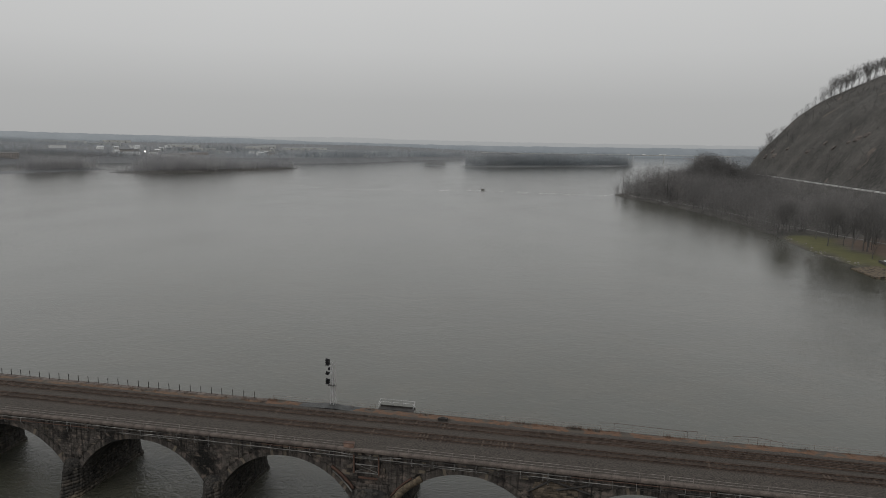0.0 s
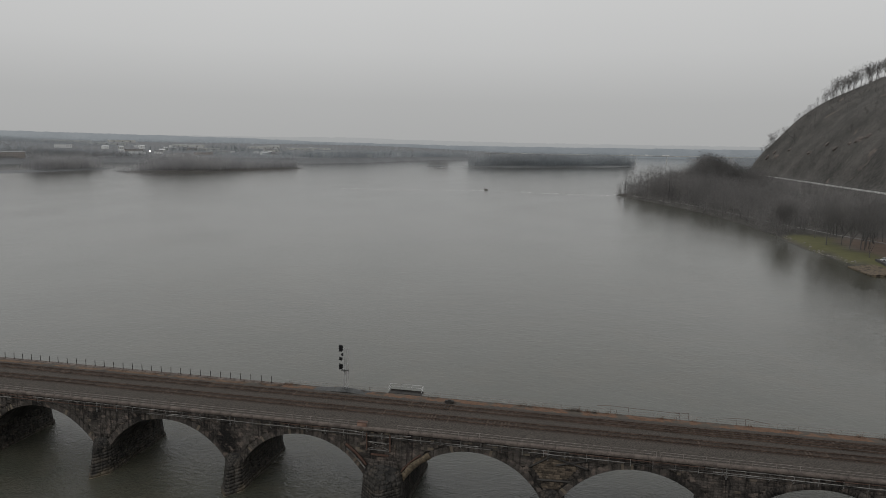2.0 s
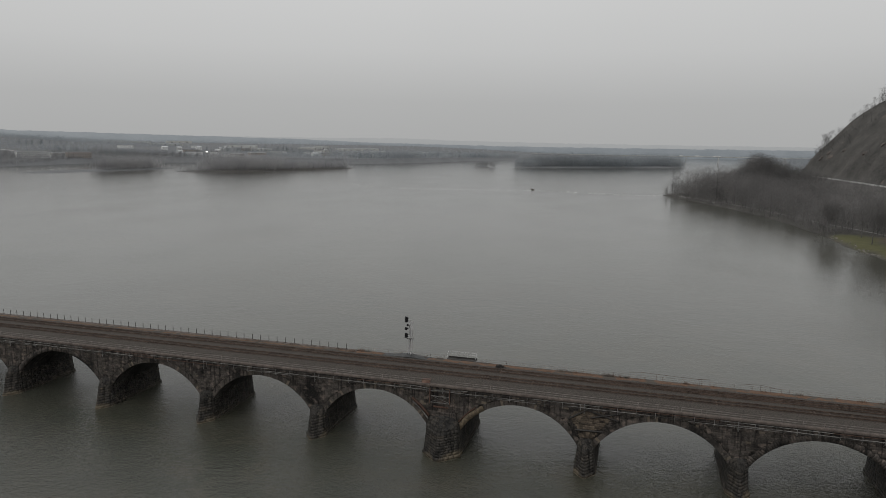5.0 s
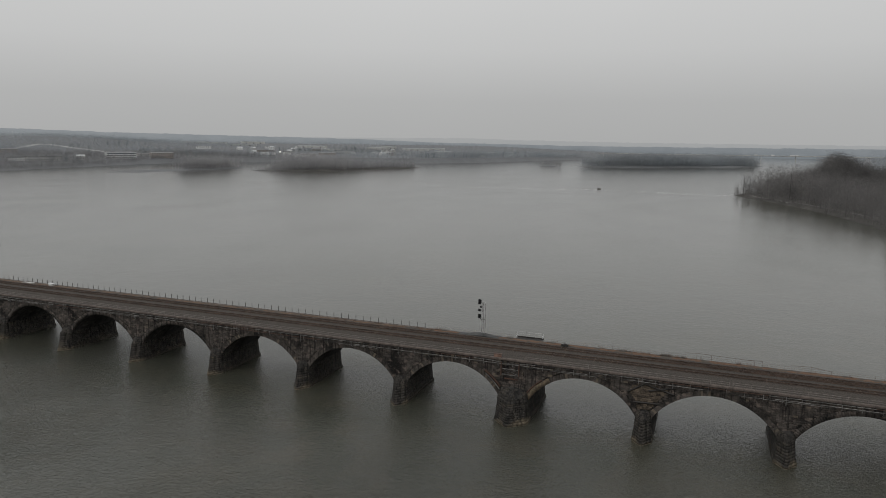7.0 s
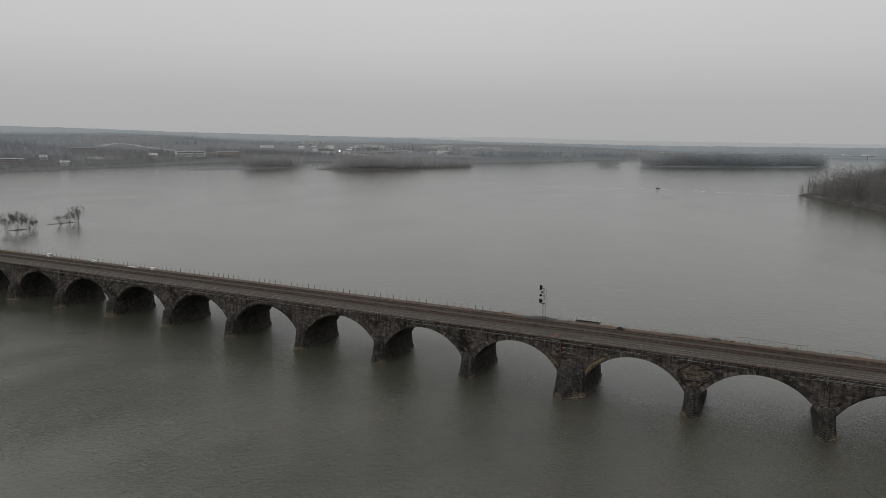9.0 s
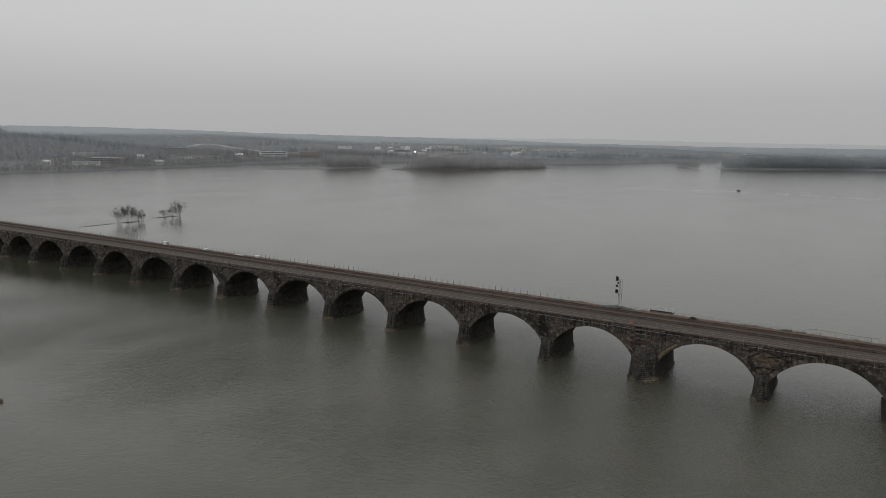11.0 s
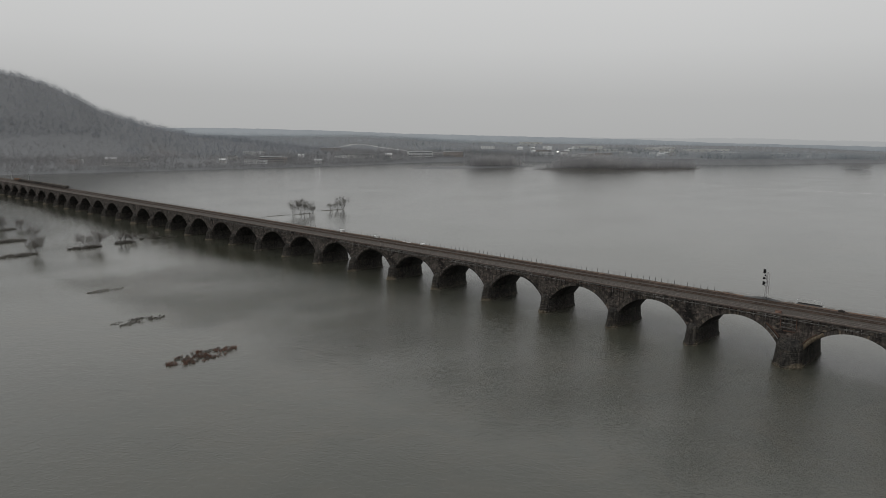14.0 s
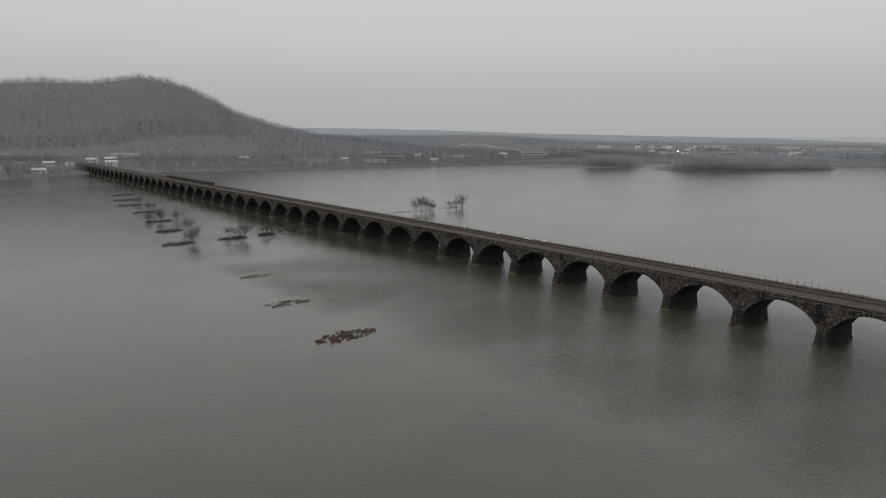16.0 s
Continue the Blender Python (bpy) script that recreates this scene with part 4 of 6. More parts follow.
DULLGRASS = material("dull_dead_grass", (0.07, 0.047, 0.033), (0.185, 0.118, 0.078), 2.5, 0.35, 0.95, 0.9, stain=(0.07, 0.064, 0.055), stain_at=(0.35, 0.48))
verge("dead_grass", -330, -24, 12.3, 13.85, DULLGRASS, "strip of dead rust-brown grass beside the ballast", 1)
verge("dead_grass", -23.8, -17.6, 12.85, 14.9, RUSTGRASS, "strip of dead rust-brown grass beside the ballast", 3)
verge("dead_grass", -8.6, 130, 12.85, 14.9, RUSTGRASS, "strip of dead rust-brown grass beside the ballast", 2)
# tufts of dry stems that stand up out of the verge
rg = np.random.default_rng(9)
def slivers(base, height, lean, width, rg, per=1):
    """Thin upright triangles: stems. base: (n, 3)."""
    n = len(base)
    a = rg.uniform(0, 2 * np.pi, n)
    off = np.stack([np.cos(a), np.sin(a), 0 * a], -1) * (width / 2)[:, None]
    tip = base + np.stack([lean[:, 0], lean[:, 1], height], -1)
    v = np.stack([base - off, base + off, tip], 1).reshape(-1, 3)
    return v, np.arange(3 * n).reshape(-1, 3)


cl = rg.choice(np.concatenate([rg.uniform(-30, -22, 6), rg.uniform(-60, 110, 50), rg.uniform(18, 34, 25)]), 4200)
bx = cl + rg.normal(0, 0.35, 4200)
by = rg.uniform(13.7, 14.9, 4200) - np.where(bx < -24, 1.15, 0)
base = np.stack([bx, by, deck_profile(by) + 0.02], -1)
hh = rg.uniform(0.15, 0.75, 4200)
v, f = slivers(base, hh, rg.normal(0, 0.15, (4200, 2)), np.full(4200, 0.03), rg)
tagged(from_arrays("dry_weeds", v, f, RUSTGRASS), "dry brown weeds along the parapet", "weeds", kind="stuff")
# gravel heap at the signal's foot
xs, ys = np.linspace(-18.2, -7.6, 30), np.linspace(12.75, 15.2, 14)
hx, hy = np.meshgrid(xs, ys)
hz = deck_profile(hy) - 0.04 + 0.72 * np.exp(-(((hx + 12.4) / 3.6) ** 2) - ((hy - 14.0) / 1.0) ** 2) + 0.02 * wiggle(hx, hy, 0.5)
i = np.arange(hx.size).reshape(hx.shape)
f = np.stack([i[:-1, :-1], i[:-1, 1:], i[1:, 1:], i[1:, :-1]], -1).reshape(-1, 4)
DARK_GRAVEL = material("dark_gravel", (0.035, 0.036, 0.036), (0.1, 0.101, 0.1), 5.0, 0.5, 0.95, 0.9)
tagged(from_arrays("gravel_heap", np.stack([hx, hy, hz], -1).reshape(-1, 3), f, DARK_GRAVEL), "low heap of dark gravel round the signal's foot", "gravel heap", kind="stuff")


# ---- signals ----
def signal_mast(at, label):
    """A lattice mast with three black signal heads on one side and a ladder on the other."""
    t = thing("railway_signal", at, label, "railway signal", "signals on the viaduct")
    part("base_plate", boxes((-0.4, 0.4, -0.35, 0.35, -0.25, 0.05)), DARK_GRAVEL, t)
    for sx in (-0.16, 0.16):
        for sy in (-0.14, 0.14):
            part("mast_leg", bars([((sx * 1.7, sy * 1.4, 0.1), (sx, sy, 2.0)), ((sx, sy, 2.0), (sx, sy, 7.3))], 0.06), PALE_STEEL, t)
    lace = []
    for i in range(13):
        z = 2.0 + i * 0.4
        lace += [((-0.16, -0.14, z), (0.16, -0.14, z + 0.4)), ((0.16, 0.14, z), (-0.16, 0.14, z + 0.4)), ((-0.16, -0.14, z), (0.16, -0.14, z))]
    for pair in lace:
        part("lace_bar", bars([pair], 0.03, 4), PALE_STEEL, t)
    ladder = part("ladder", bars([((0.62, -0.18, 0.0), (0.62, -0.18, 7.2)), ((0.62, 0.18, 0.0), (0.62, 0.18, 7.2))], 0.042, 4), PALE_STEEL, t)
    for i in range(24):
        part("rung", bars([((0.62, -0.18, 0.3 + i * 0.29), (0.62, 0.18, 0.3 + i * 0.29))], 0.014, 4), PALE_STEEL, ladder)
    part("ladder_stay", bars([((0.16, 0, z), (0.62, 0, z)) for z in (2.2, 4.6, 6.9)], 0.02, 4), PALE_STEEL, t)
    part("platform", boxes((-0.6, 0.7, -0.35, 0.35, 3.35, 3.39)), DARK_STEEL, t)
    for z, h, w in ((6.7, 1.2, 0.66), (5.1, 0.6, 0.6), (3.5, 1.0, 0.66)):
        head = bmesh.new()
        box(head, -w / 2, w / 2, -0.16, 0.0, 0, h, bevel=0.05)
        box(head, -0.22, 0.22, 0.0, 0.36, 0.12, h - 0.18, bevel=0.04)
        hd = part("signal_head", head, BLACK, t)
        hd.matrix_local = pose(-0.72, -0.02, z, 0, 0, -25)
        k = 3 if h > 0.9 else 1
        for i in range(k):
            hood = bmesh.new()
            zz = h * (i + 0.5) / k
            tube(hood, (0, -0.16, zz), (0, -0.42, zz - 0.03), 0.1, 0.12, 10, caps=False)
            part("lamp_hood", hood, BLACK, hd)
        part("bracket", bars([((-0.55, 0, z + h / 2), (-0.14, 0, z + h / 2))], 0.04), PALE_STEEL, t)
    disc = bmesh.new()
    tube(disc, (-0.42, -0.05, 6.15), (-0.42, 0.05, 6.15), 0.26, sides=16)
    part("marker_disc", disc, BLACK, t)
    part("head_stay", bars([((-0.42, 0, 6.15), (-0.14, 0, 6.15))], 0.03), PALE_STEEL, t)
    return t


sig = signal_mast((-12.2, 13.75, 12.95), "galvanised lattice railway signal with three black heads, ladder and gravel footing")
for x, turn in ((-709.0, 180), (-657.0, 180)):
    tagged(copy_thing(sig, pose(x, 13.9, 12.4, 0, 0, turn)), "distant railway signal with black heads on a pale mast")

# ---- refuge platform hung off the far parapet ----
refuge = thing("refuge_platform", (-1.8, 15.75, 12.25), "small railed steel refuge platform beside the track", "platform")
part("deck_plate", boxes((-3.0, 3.0, -0.35, 1.1, -0.02, 0.06)), DARK_STEEL, refuge)
part("back_plate", boxes((-3.0, 3.0, 1.0, 1.05, 0.062, 0.3)), DARK_STEEL, refuge)
for x in (-2.95, -1.0, 1.0, 2.95):
    part("post", bars([((x, 1.08, 0), (x, 1.08, 1.3))], 0.035), PALE_STEEL, refuge)
for z in (0.8, 1.27):
    part("rail", bars([((-2.95, 1.08, z), (2.95, 1.08, z))], 0.035), PALE_STEEL, refuge)
    for x in (-2.95, 2.95):
        part("side_rail", bars([((x, -0.35, z - 0.3), (x, 1.08, z))], 0.035), PALE_STEEL, refuge)
for x in (-2.5, 0, 2.5):
    part("strut", bars([((x, 1.0, 0), (x, -0.55, -1.6)), ((x, -0.5, -0.06), (x, 1.1, -0.06))], 0.06), DARK_STEEL, refuge)

# ---- railings and fences ----
def pipe_arrays(pts, r, n=6):
    """A bent pipe along points that run in x."""
    v, f = [], []
    for x, y, z in pts:
        v += [(x, y + r * math.cos(k * 6.2832 / n), z + r * math.sin(k * 6.2832 / n)) for k in range(n)]
    for i in range(len(pts) - 1):
        f += [(i * n + k, i * n + (k + 1) % n, i * n + n + (k + 1) % n, i * n + n + k) for k in range(n)]
    return np.array(v), np.array(f)


def railing(name, label, x0, x1, y, z, height, gap, mat, levels, thick, group=""):
    t = thing(name, (x0, y, z), label, "railing", group)
    me = None
    n = max(1, round((x1 - x0) / gap))
    for i in range(n + 1):
        if me is None:
            o = part("post", bars([((0, 0, 0), (0, 0, height))], thick, 5), mat, t)
            me = o.data
        else:
            o = new("post", me)
            o.parent = t
        o.matrix_local = Matrix.Translation(((x1 - x0) * i / n, 0, 0)) @ Matrix.Rotation(rs.uniform(-0.03, 0.03), 4, "X")
    for f in levels:
        v, fc = pipe_arrays([((x1 - x0) * i / n, 0, height * f + rs.uniform(-0.02, 0.02)) for i in range(n + 1)], thick * 0.8)
        from_arrays("rail", v, fc, mat, t)
    return t


for a, b in ((-190, -128), (-127, -66), (-65.5, -3.6), (1.2, 39), (39.6, 100)):
    railing("handrail", "thin galvanised two-bar handrail along the parapet", a, b, 0.1, TOP + 0.4, 0.75, 3.05, HANDRAIL, (0.5, 1.0), 0.03, "handrails on the viaduct")
for a, b in ((-23.4, -5.2), (1.6, 40), (40.5, 110)):
    railing("handrail", "thin galvanised two-bar handrail on the far parapet", a, b, 15.3, TOP + 0.1, 0.85, 3.05, HANDRAIL, (0.55, 1.0), 0.03, "handrails on the viaduct")
# dark bent railing pieces
for pts in ([(31.0, 15.75, 13.25), (33.2, 15.75, 13.45), (36.0, 15.75, 13.35), (44.0, 15.75, 13.15)], [(43.0, 15.75, 13.2), (45.4, 15.75, 13.3)], [(50.5, 15.75, 13.1), (54.0, 15.75, 13.25), (57.5, 15.75, 12.75)]):
    t = thing("bent_railing", (pts[0][0], 15.75, 12.2), "dark broken pipe railing leaning on the far parapet", "railing", "broken railings")
    loc = [(x - pts[0][0], 0, z - 12.2) for x, y, z in pts]
    part("top_bar", bars(list(zip(loc, loc[1:])), 0.03), RUST_STEEL, t)
    for x, _, z in loc[1:]:
        part("post", bars([((x, 0, -0.05), (x, 0, z))], 0.03), RUST_STEEL, t)

fence = thing("parapet_fence", (-26.5, 14.6, TOP + 0.4), "row of dark steel fence posts along the far parapet", "fence")
post_mesh = None
i = 0
while -26.5 - 2.03 * i > -560:
    if post_mesh is None:
        bm = boxes((-0.045, 0.045, -0.045, 0.045, 0, 1.22))
        bmesh.ops.bevel(bm, geom=bm.edges[:], offset=0.008, segments=1, affect="EDGES")
        o = part("post", bm, DARK_STEEL, fence)
        post_mesh = o.data
    else:
        o = new("post", post_mesh)
        o.parent = fence
    o.matrix_local = Matrix.Translation((-2.03 * i + rs.uniform(-0.05, 0.05), 0, 0)) @ Matrix.Rotation(rs.uniform(-0.03, 0.03), 4, "Y")
    i += 1

# ---- conduits and brackets on the near face ----
def conduit(pts, r, mat):
    v, f = pipe_arrays(pts, r)
    return from_arrays("conduit", v, f, mat, services)


services = thing("conduit_run", (0, 0, 0), "weathered pale conduits on steel brackets along the stone face", "conduit")
rs2 = random.Random(5)
for z, r, mats in ((11.95, 0.05, (PIPE, PIPE, DARK_STEEL, RUST_STEEL)), (11.45, 0.065, (PIPE, PIPE, PIPE, DARK_STEEL, RUST_STEEL)), (11.2, 0.045, (DARK_STEEL, PIPE, DARK_STEEL))):
    x = -300.0
    while x < 110:
        x1 = x + rs2.uniform(4, 14)
        pts = []
        for j in range(9):
            q = x + (x1 - x) * j / 8
            sag = -0.35 * math.exp(-((q + 1.5) / 3.0) ** 2) if z > 11.5 else 0.0
            pts.append((q, -0.62, z + sag + rs2.uniform(-0.025, 0.025)))
        conduit(pts, r, rs2.choice(mats))
        x = x1 + 0.02
bracket_mesh = None
x = -300.0
while x < 108:
    if bracket_mesh is None:
        o = part("bracket", bars([((0, 0.05, 11.05), (0, -0.7, 11.05)), ((0, -0.66, 11.02), (0, -0.66, 12.02)), ((0, 0.02, 11.75), (0, -0.7, 11.82)), ((0, 0.03, 10.6), (0, -0.66, 11.05))], 0.035, 4), PIPE, services)
        bracket_mesh = o.data
    else:
        o = new("bracket", bracket_mesh)
        o.parent = services
    o.location = (x, 0, 0)
    x += 3.05
# drain pipes at the piers
drain_mesh = None
for k in range(-14, 5):
    if k == 0:
        continue
    if drain_mesh is None:
        o = part("drain_pipe", bars([((0, -0.2, 12.0), (0, -0.2, 10.3)), ((-0.25, -0.16, 11.3), (0.25, -0.16, 11.3)), ((-0.2, -0.16, 10.7), (0.2, -0.16, 10.7))], 0.09, 6), PIPE, services)
        drain_mesh = o.data
    else:
        o = new("drain_pipe", drain_mesh)
        o.parent = services
    o.location = (PIERS[k] - 0.5, 0, 0)

# steel frame at the wide pier
cradle = thing("steel_cradle", (-1.6, -0.62, 9.1), "weathered steel frame with crossed rods bolted on the wide pier", "steel frame")
for x in (-1.85, 1.85):
    part("upright", boxes((x - 0.08, x + 0.08, -0.12, 0.64, 0.0, 2.75)), DARK_STEEL, cradle)
    part("flange", boxes((x - 0.1, x + 0.1, -0.16, -0.122, 0.0, 2.75)), RUST_STEEL, cradle)
for z in (0.1, 1.3, 2.6):
    part("cross_beam", boxes((-1.7, 1.7, -0.1, 0.0, z, z + 0.12)), PIPE if z < 2 else DARK_STEEL, cradle)
part("base_beam", boxes((-1.2, 1.6, -0.1, 0.1, -0.75, -0.5)), RUST_STEEL, cradle, "rusty base beam")
part("cross_rod", bars([((-1.7, 0.1, 0.2), (1.7, 0.1, 1.3))], 0.03), PIPE, cradle)
part("cross_rod", bars([((-1.7, 0.14, 1.3), (1.7, 0.14, 0.2))], 0.03), PIPE, cradle)
cabinet = thing("cable_box", (-4.5, 0.3, TOP + 0.43), "rusty sheet-metal cable box on the coping", "box")
bm = boxes((-0.75, 0.75, -0.35, 0.35, 0, 0.6))
bmesh.ops.bevel(bm, geom=bm.edges[:], offset=0.03, segments=1, affect="EDGES")
part("case", bm, material("rusty_pink_sheet", (0.15, 0.09, 0.07), (0.27, 0.18, 0.14), 2.0, 0.8, 0.8, 0.2), cabinet)
part("lid", boxes((-0.8, 0.8, -0.4, 0.4, 0.602, 0.66)), RUST_STEEL, cabinet)

# concrete collar, repair slabs and stays on the masonry
def arc_block(name, bay, a0, a1, inner, outer, y0, y1, mat, label):
    xc, zc, r, half = arc(bay)
    th = np.linspace(a0, a1, 12)
    v = np.concatenate([np.stack([xc + rr * np.sin(th), np.full(12, y), zc + rr * np.cos(th)], -1) for y in (y0, y1) for rr in (r + inner, r + outer)])
    i = np.arange(11)
    m = 12
    f = np.concatenate([np.stack([i, i + 1, m + i + 1, m + i], -1), np.stack([2 * m + i, 3 * m + i, 3 * m + i + 1, 2 * m + i + 1], -1), np.stack([m + i, m + i + 1, 3 * m + i + 1, 3 * m + i], -1),
                        np.stack([i, 2 * m + i, 2 * m + i + 1, i + 1], -1), [[0, m, 3 * m, 2 * m], [m - 1, 3 * m - 1, 4 * m - 1, 2 * m - 1]]])
    ob = from_arrays(name, v, f, mat, viaduct)
    ob["label"] = label
    return ob


for j in range(9):
    a0 = -1.03 + 0.057 * j
    arc_block("collar_block", 0, a0 + 0.003, a0 + 0.054, 0.02, 1.0 + rs.uniform(-0.12, 0.04), -0.42 + rs.uniform(-0.04, 0.05), -0.075, TAN, "tan weathered block of the collar over the arch ring")
arc_block("stay_beam", 0, -0.98, -0.62, 1.08, 1.3, -0.38, -0.05, RUST_STEEL, "rust-brown steel stay along the arch")
arc_block("stay_beam", -1, 0.58, 0.92, 1.25, 1.6, -0.4, -0.05, RUST_STEEL, "rust-brown steel stay along the arch")
arc_block("stay_beam", -1, 0.62, 0.95, 0.85, 1.0, -0.3, -0.1, PIPE, "pale steel stay along the arch")
items, z = [], SPRING + 0.7
while z < 9.6:
    w = 2.3 if z < 7.5 else 1.9
    x = -0.9 - w
    while x < -0.9 + w - 0.1:
        x1 = min(x + rs.uniform(0.6, 1.2), -0.9 + w)
        items.append((x + 0.015, x1 - 0.015, (-0.5 if z < 7.3 else -0.26) - rs.uniform(0, 0.06), 0.05, z + 0.015, z + 0.485))
        x = x1
    z += 0.5
v, f = box_arrays(items)
tagged(from_arrays("pilaster", v, f, STONE, viaduct), kind="stuff")
# patched spandrel over the slim pier
items, z = [], 5.9
while z < 10.7:
    w0 = float(np.interp(z, [5.9, 7.3, 8.9, 10.2, 10.9], [23.2, 22.9, 21.6, 22.2, 24.2]))
    w1 = float(np.interp(z, [5.9, 7.3, 10.0, 10.9], [25.7, 26.7, 28.9, 25.0]))
    x = w0
    while x < w1 - 0.2:
        x1 = min(x + rs.uniform(0.4, 1.1), w1)
        items.append((x + 0.012, x1 - 0.012, -0.09 - rs.uniform(0, 0.07), 0.05, z + 0.012, z + 0.368))
        x = x1
    z += 0.38
v, f = box_arrays(items)
tagged(from_arrays("patched_masonry", v, f, PATCH_STONE, viaduct), kind="stuff")
for a, b in (((21.3, -0.25, 9.0), (24.4, -0.25, 11.0)), ((24.4, -0.25, 11.0), (29.6, -0.25, 9.6)), ((22.6, -0.3, 7.25), (27.2, -0.3, 7.4)), ((25.2, -0.25, 9.7), (29.8, -0.25, 10.9))):
    part("stay_beam", bars([(a, b)], 0.17, 4), DARK_STEEL, viaduct)

# equipment housings on the far verge
def housing(at, size, label):
    t = thing("equipment_cabinet", at, label, "cabinet", "cabinets on the far verge")
    lx, ly, lz = size
    bm = boxes((-lx / 2, lx / 2, -ly / 2, ly / 2, 0.12, lz))
    bmesh.ops.bevel(bm, geom=bm.edges[:], offset=0.04, segments=1, affect="EDGES")
    part("case", bm, BARRIER, t)
    part("lid", boxes((-lx / 2 - 0.06, lx / 2 + 0.06, -ly / 2 - 0.06, ly / 2 + 0.06, lz + 0.002, lz + 0.08)), WHITE, t)
    part("plinth", boxes((-lx / 2 + 0.05, lx / 2 - 0.05, -ly / 2 + 0.05, ly / 2 - 0.05, -0.35, 0.118)), TAN, t)
    part("door", boxes((-lx * 0.3, lx * 0.3, -ly / 2 - 0.03, -ly / 2 - 0.004, 0.2, lz - 0.1)), WHITE, t)
    return t


housing((-197.0, 13.25, 12.45), (2.3, 1.0, 1.2), "pale grey equipment cabinet on the verge beside the fence")
housing((-173.2, 13.25, 12.45), (2.3, 0.9, 0.8), "pale grey equipment cabinet on the verge beside the fence")
housing((-144.9, 13.25, 12.45), (1.9, 0.9, 0.7), "low pale equipment cabinet on the verge beside the fence")
slab = part("cover_slab", boxes((-2.2, 2.2, -0.5, 0.5, 0, 0.22)), BARRIER)
slab.location = (-154.4, 13.2, 12.45)
tagged(slab, "pale concrete trough cover lying on the verge", "slab")

# ---- wagons standing on the far track ----
def gondola(at, mat, label, load):
    t = thing("gondola_wagon", at, label, "railway wagon", "wagons on the viaduct")
    part("floor", boxes((-7.2, 7.2, -1.45, 1.45, 0.95, 1.15)), DARK_STEEL, t)
    for y in (-1.45, 1.37):
        part("side", boxes((-7.2, 7.2, y, y + 0.08, 1.152, 2.3)), mat, t)
    for x in (-7.2, 7.12):
        part("end", boxes((x, x + 0.08, -1.36, 1.36, 1.152, 2.3)), mat, t)
    for x in np.linspace(-6.6, 6.6, 9):
        part("stake", boxes((x - 0.07, x + 0.07, -1.53, -1.452, 1.0, 2.3)), mat, t)
    if load:
        bm = bmesh.new()
        bmesh.ops.create_grid(bm, x_segments=14, y_segments=4, size=1, matrix=Matrix.Translation((0, 0, 2.0)) @ Matrix.Diagonal((7.0, 1.3, 1, 1)))
        for v in bm.verts:
            v.co.z += 0.6 * max(0, 1 - abs(v.co.y) / 1.4) * (0.6 + 0.4 * math.sin(v.co.x * 1.3))
        part("load", bm, MUD, t)
    for x in (-5.0, 5.0):
        bogie = part("bogie", boxes((x - 1.2, x + 1.2, -1.0, 1.0, 0.45, 0.8)), DARK_STEEL, t)
        for dx in (-0.85, 0.85):
            for y in (-0.8, 0.8):
                w = bmesh.new()
                tube(w, (x + dx, y - 0.06, 0.45), (x + dx, y + 0.06, 0.45), 0.45, sides=14)
                part("wheel", w, RAIL, bogie)
    return t


ORANGE = material("faded_orange_paint", (0.13, 0.075, 0.045), (0.22, 0.13, 0.08), 0.8, 0.2, 0.7, 0.1)
g_rust = gondola((-552, 10.2, 12.9), material("dull_brown_paint", (0.05, 0.042, 0.038), (0.10, 0.085, 0.075), 1.0, 0.2, 0.8, 0.1), "dull brown loaded gondola wagon standing on the track", True)
for i, x in enumerate((-567.5, -583, -598.5, -629.5, -645)):
    copy_thing(g_rust, pose(x, 10.2, 12.9))
g_grey = gondola((-614, 10.2, 12.9), DARK_STEEL, "dark grey loaded gondola wagon standing on the track", True)
copy_thing(g_grey, pose(-660.5, 10.2, 12.9))
gondola((-676, 10.2, 12.9), ORANGE, "faded orange open wagon standing on the track", False)


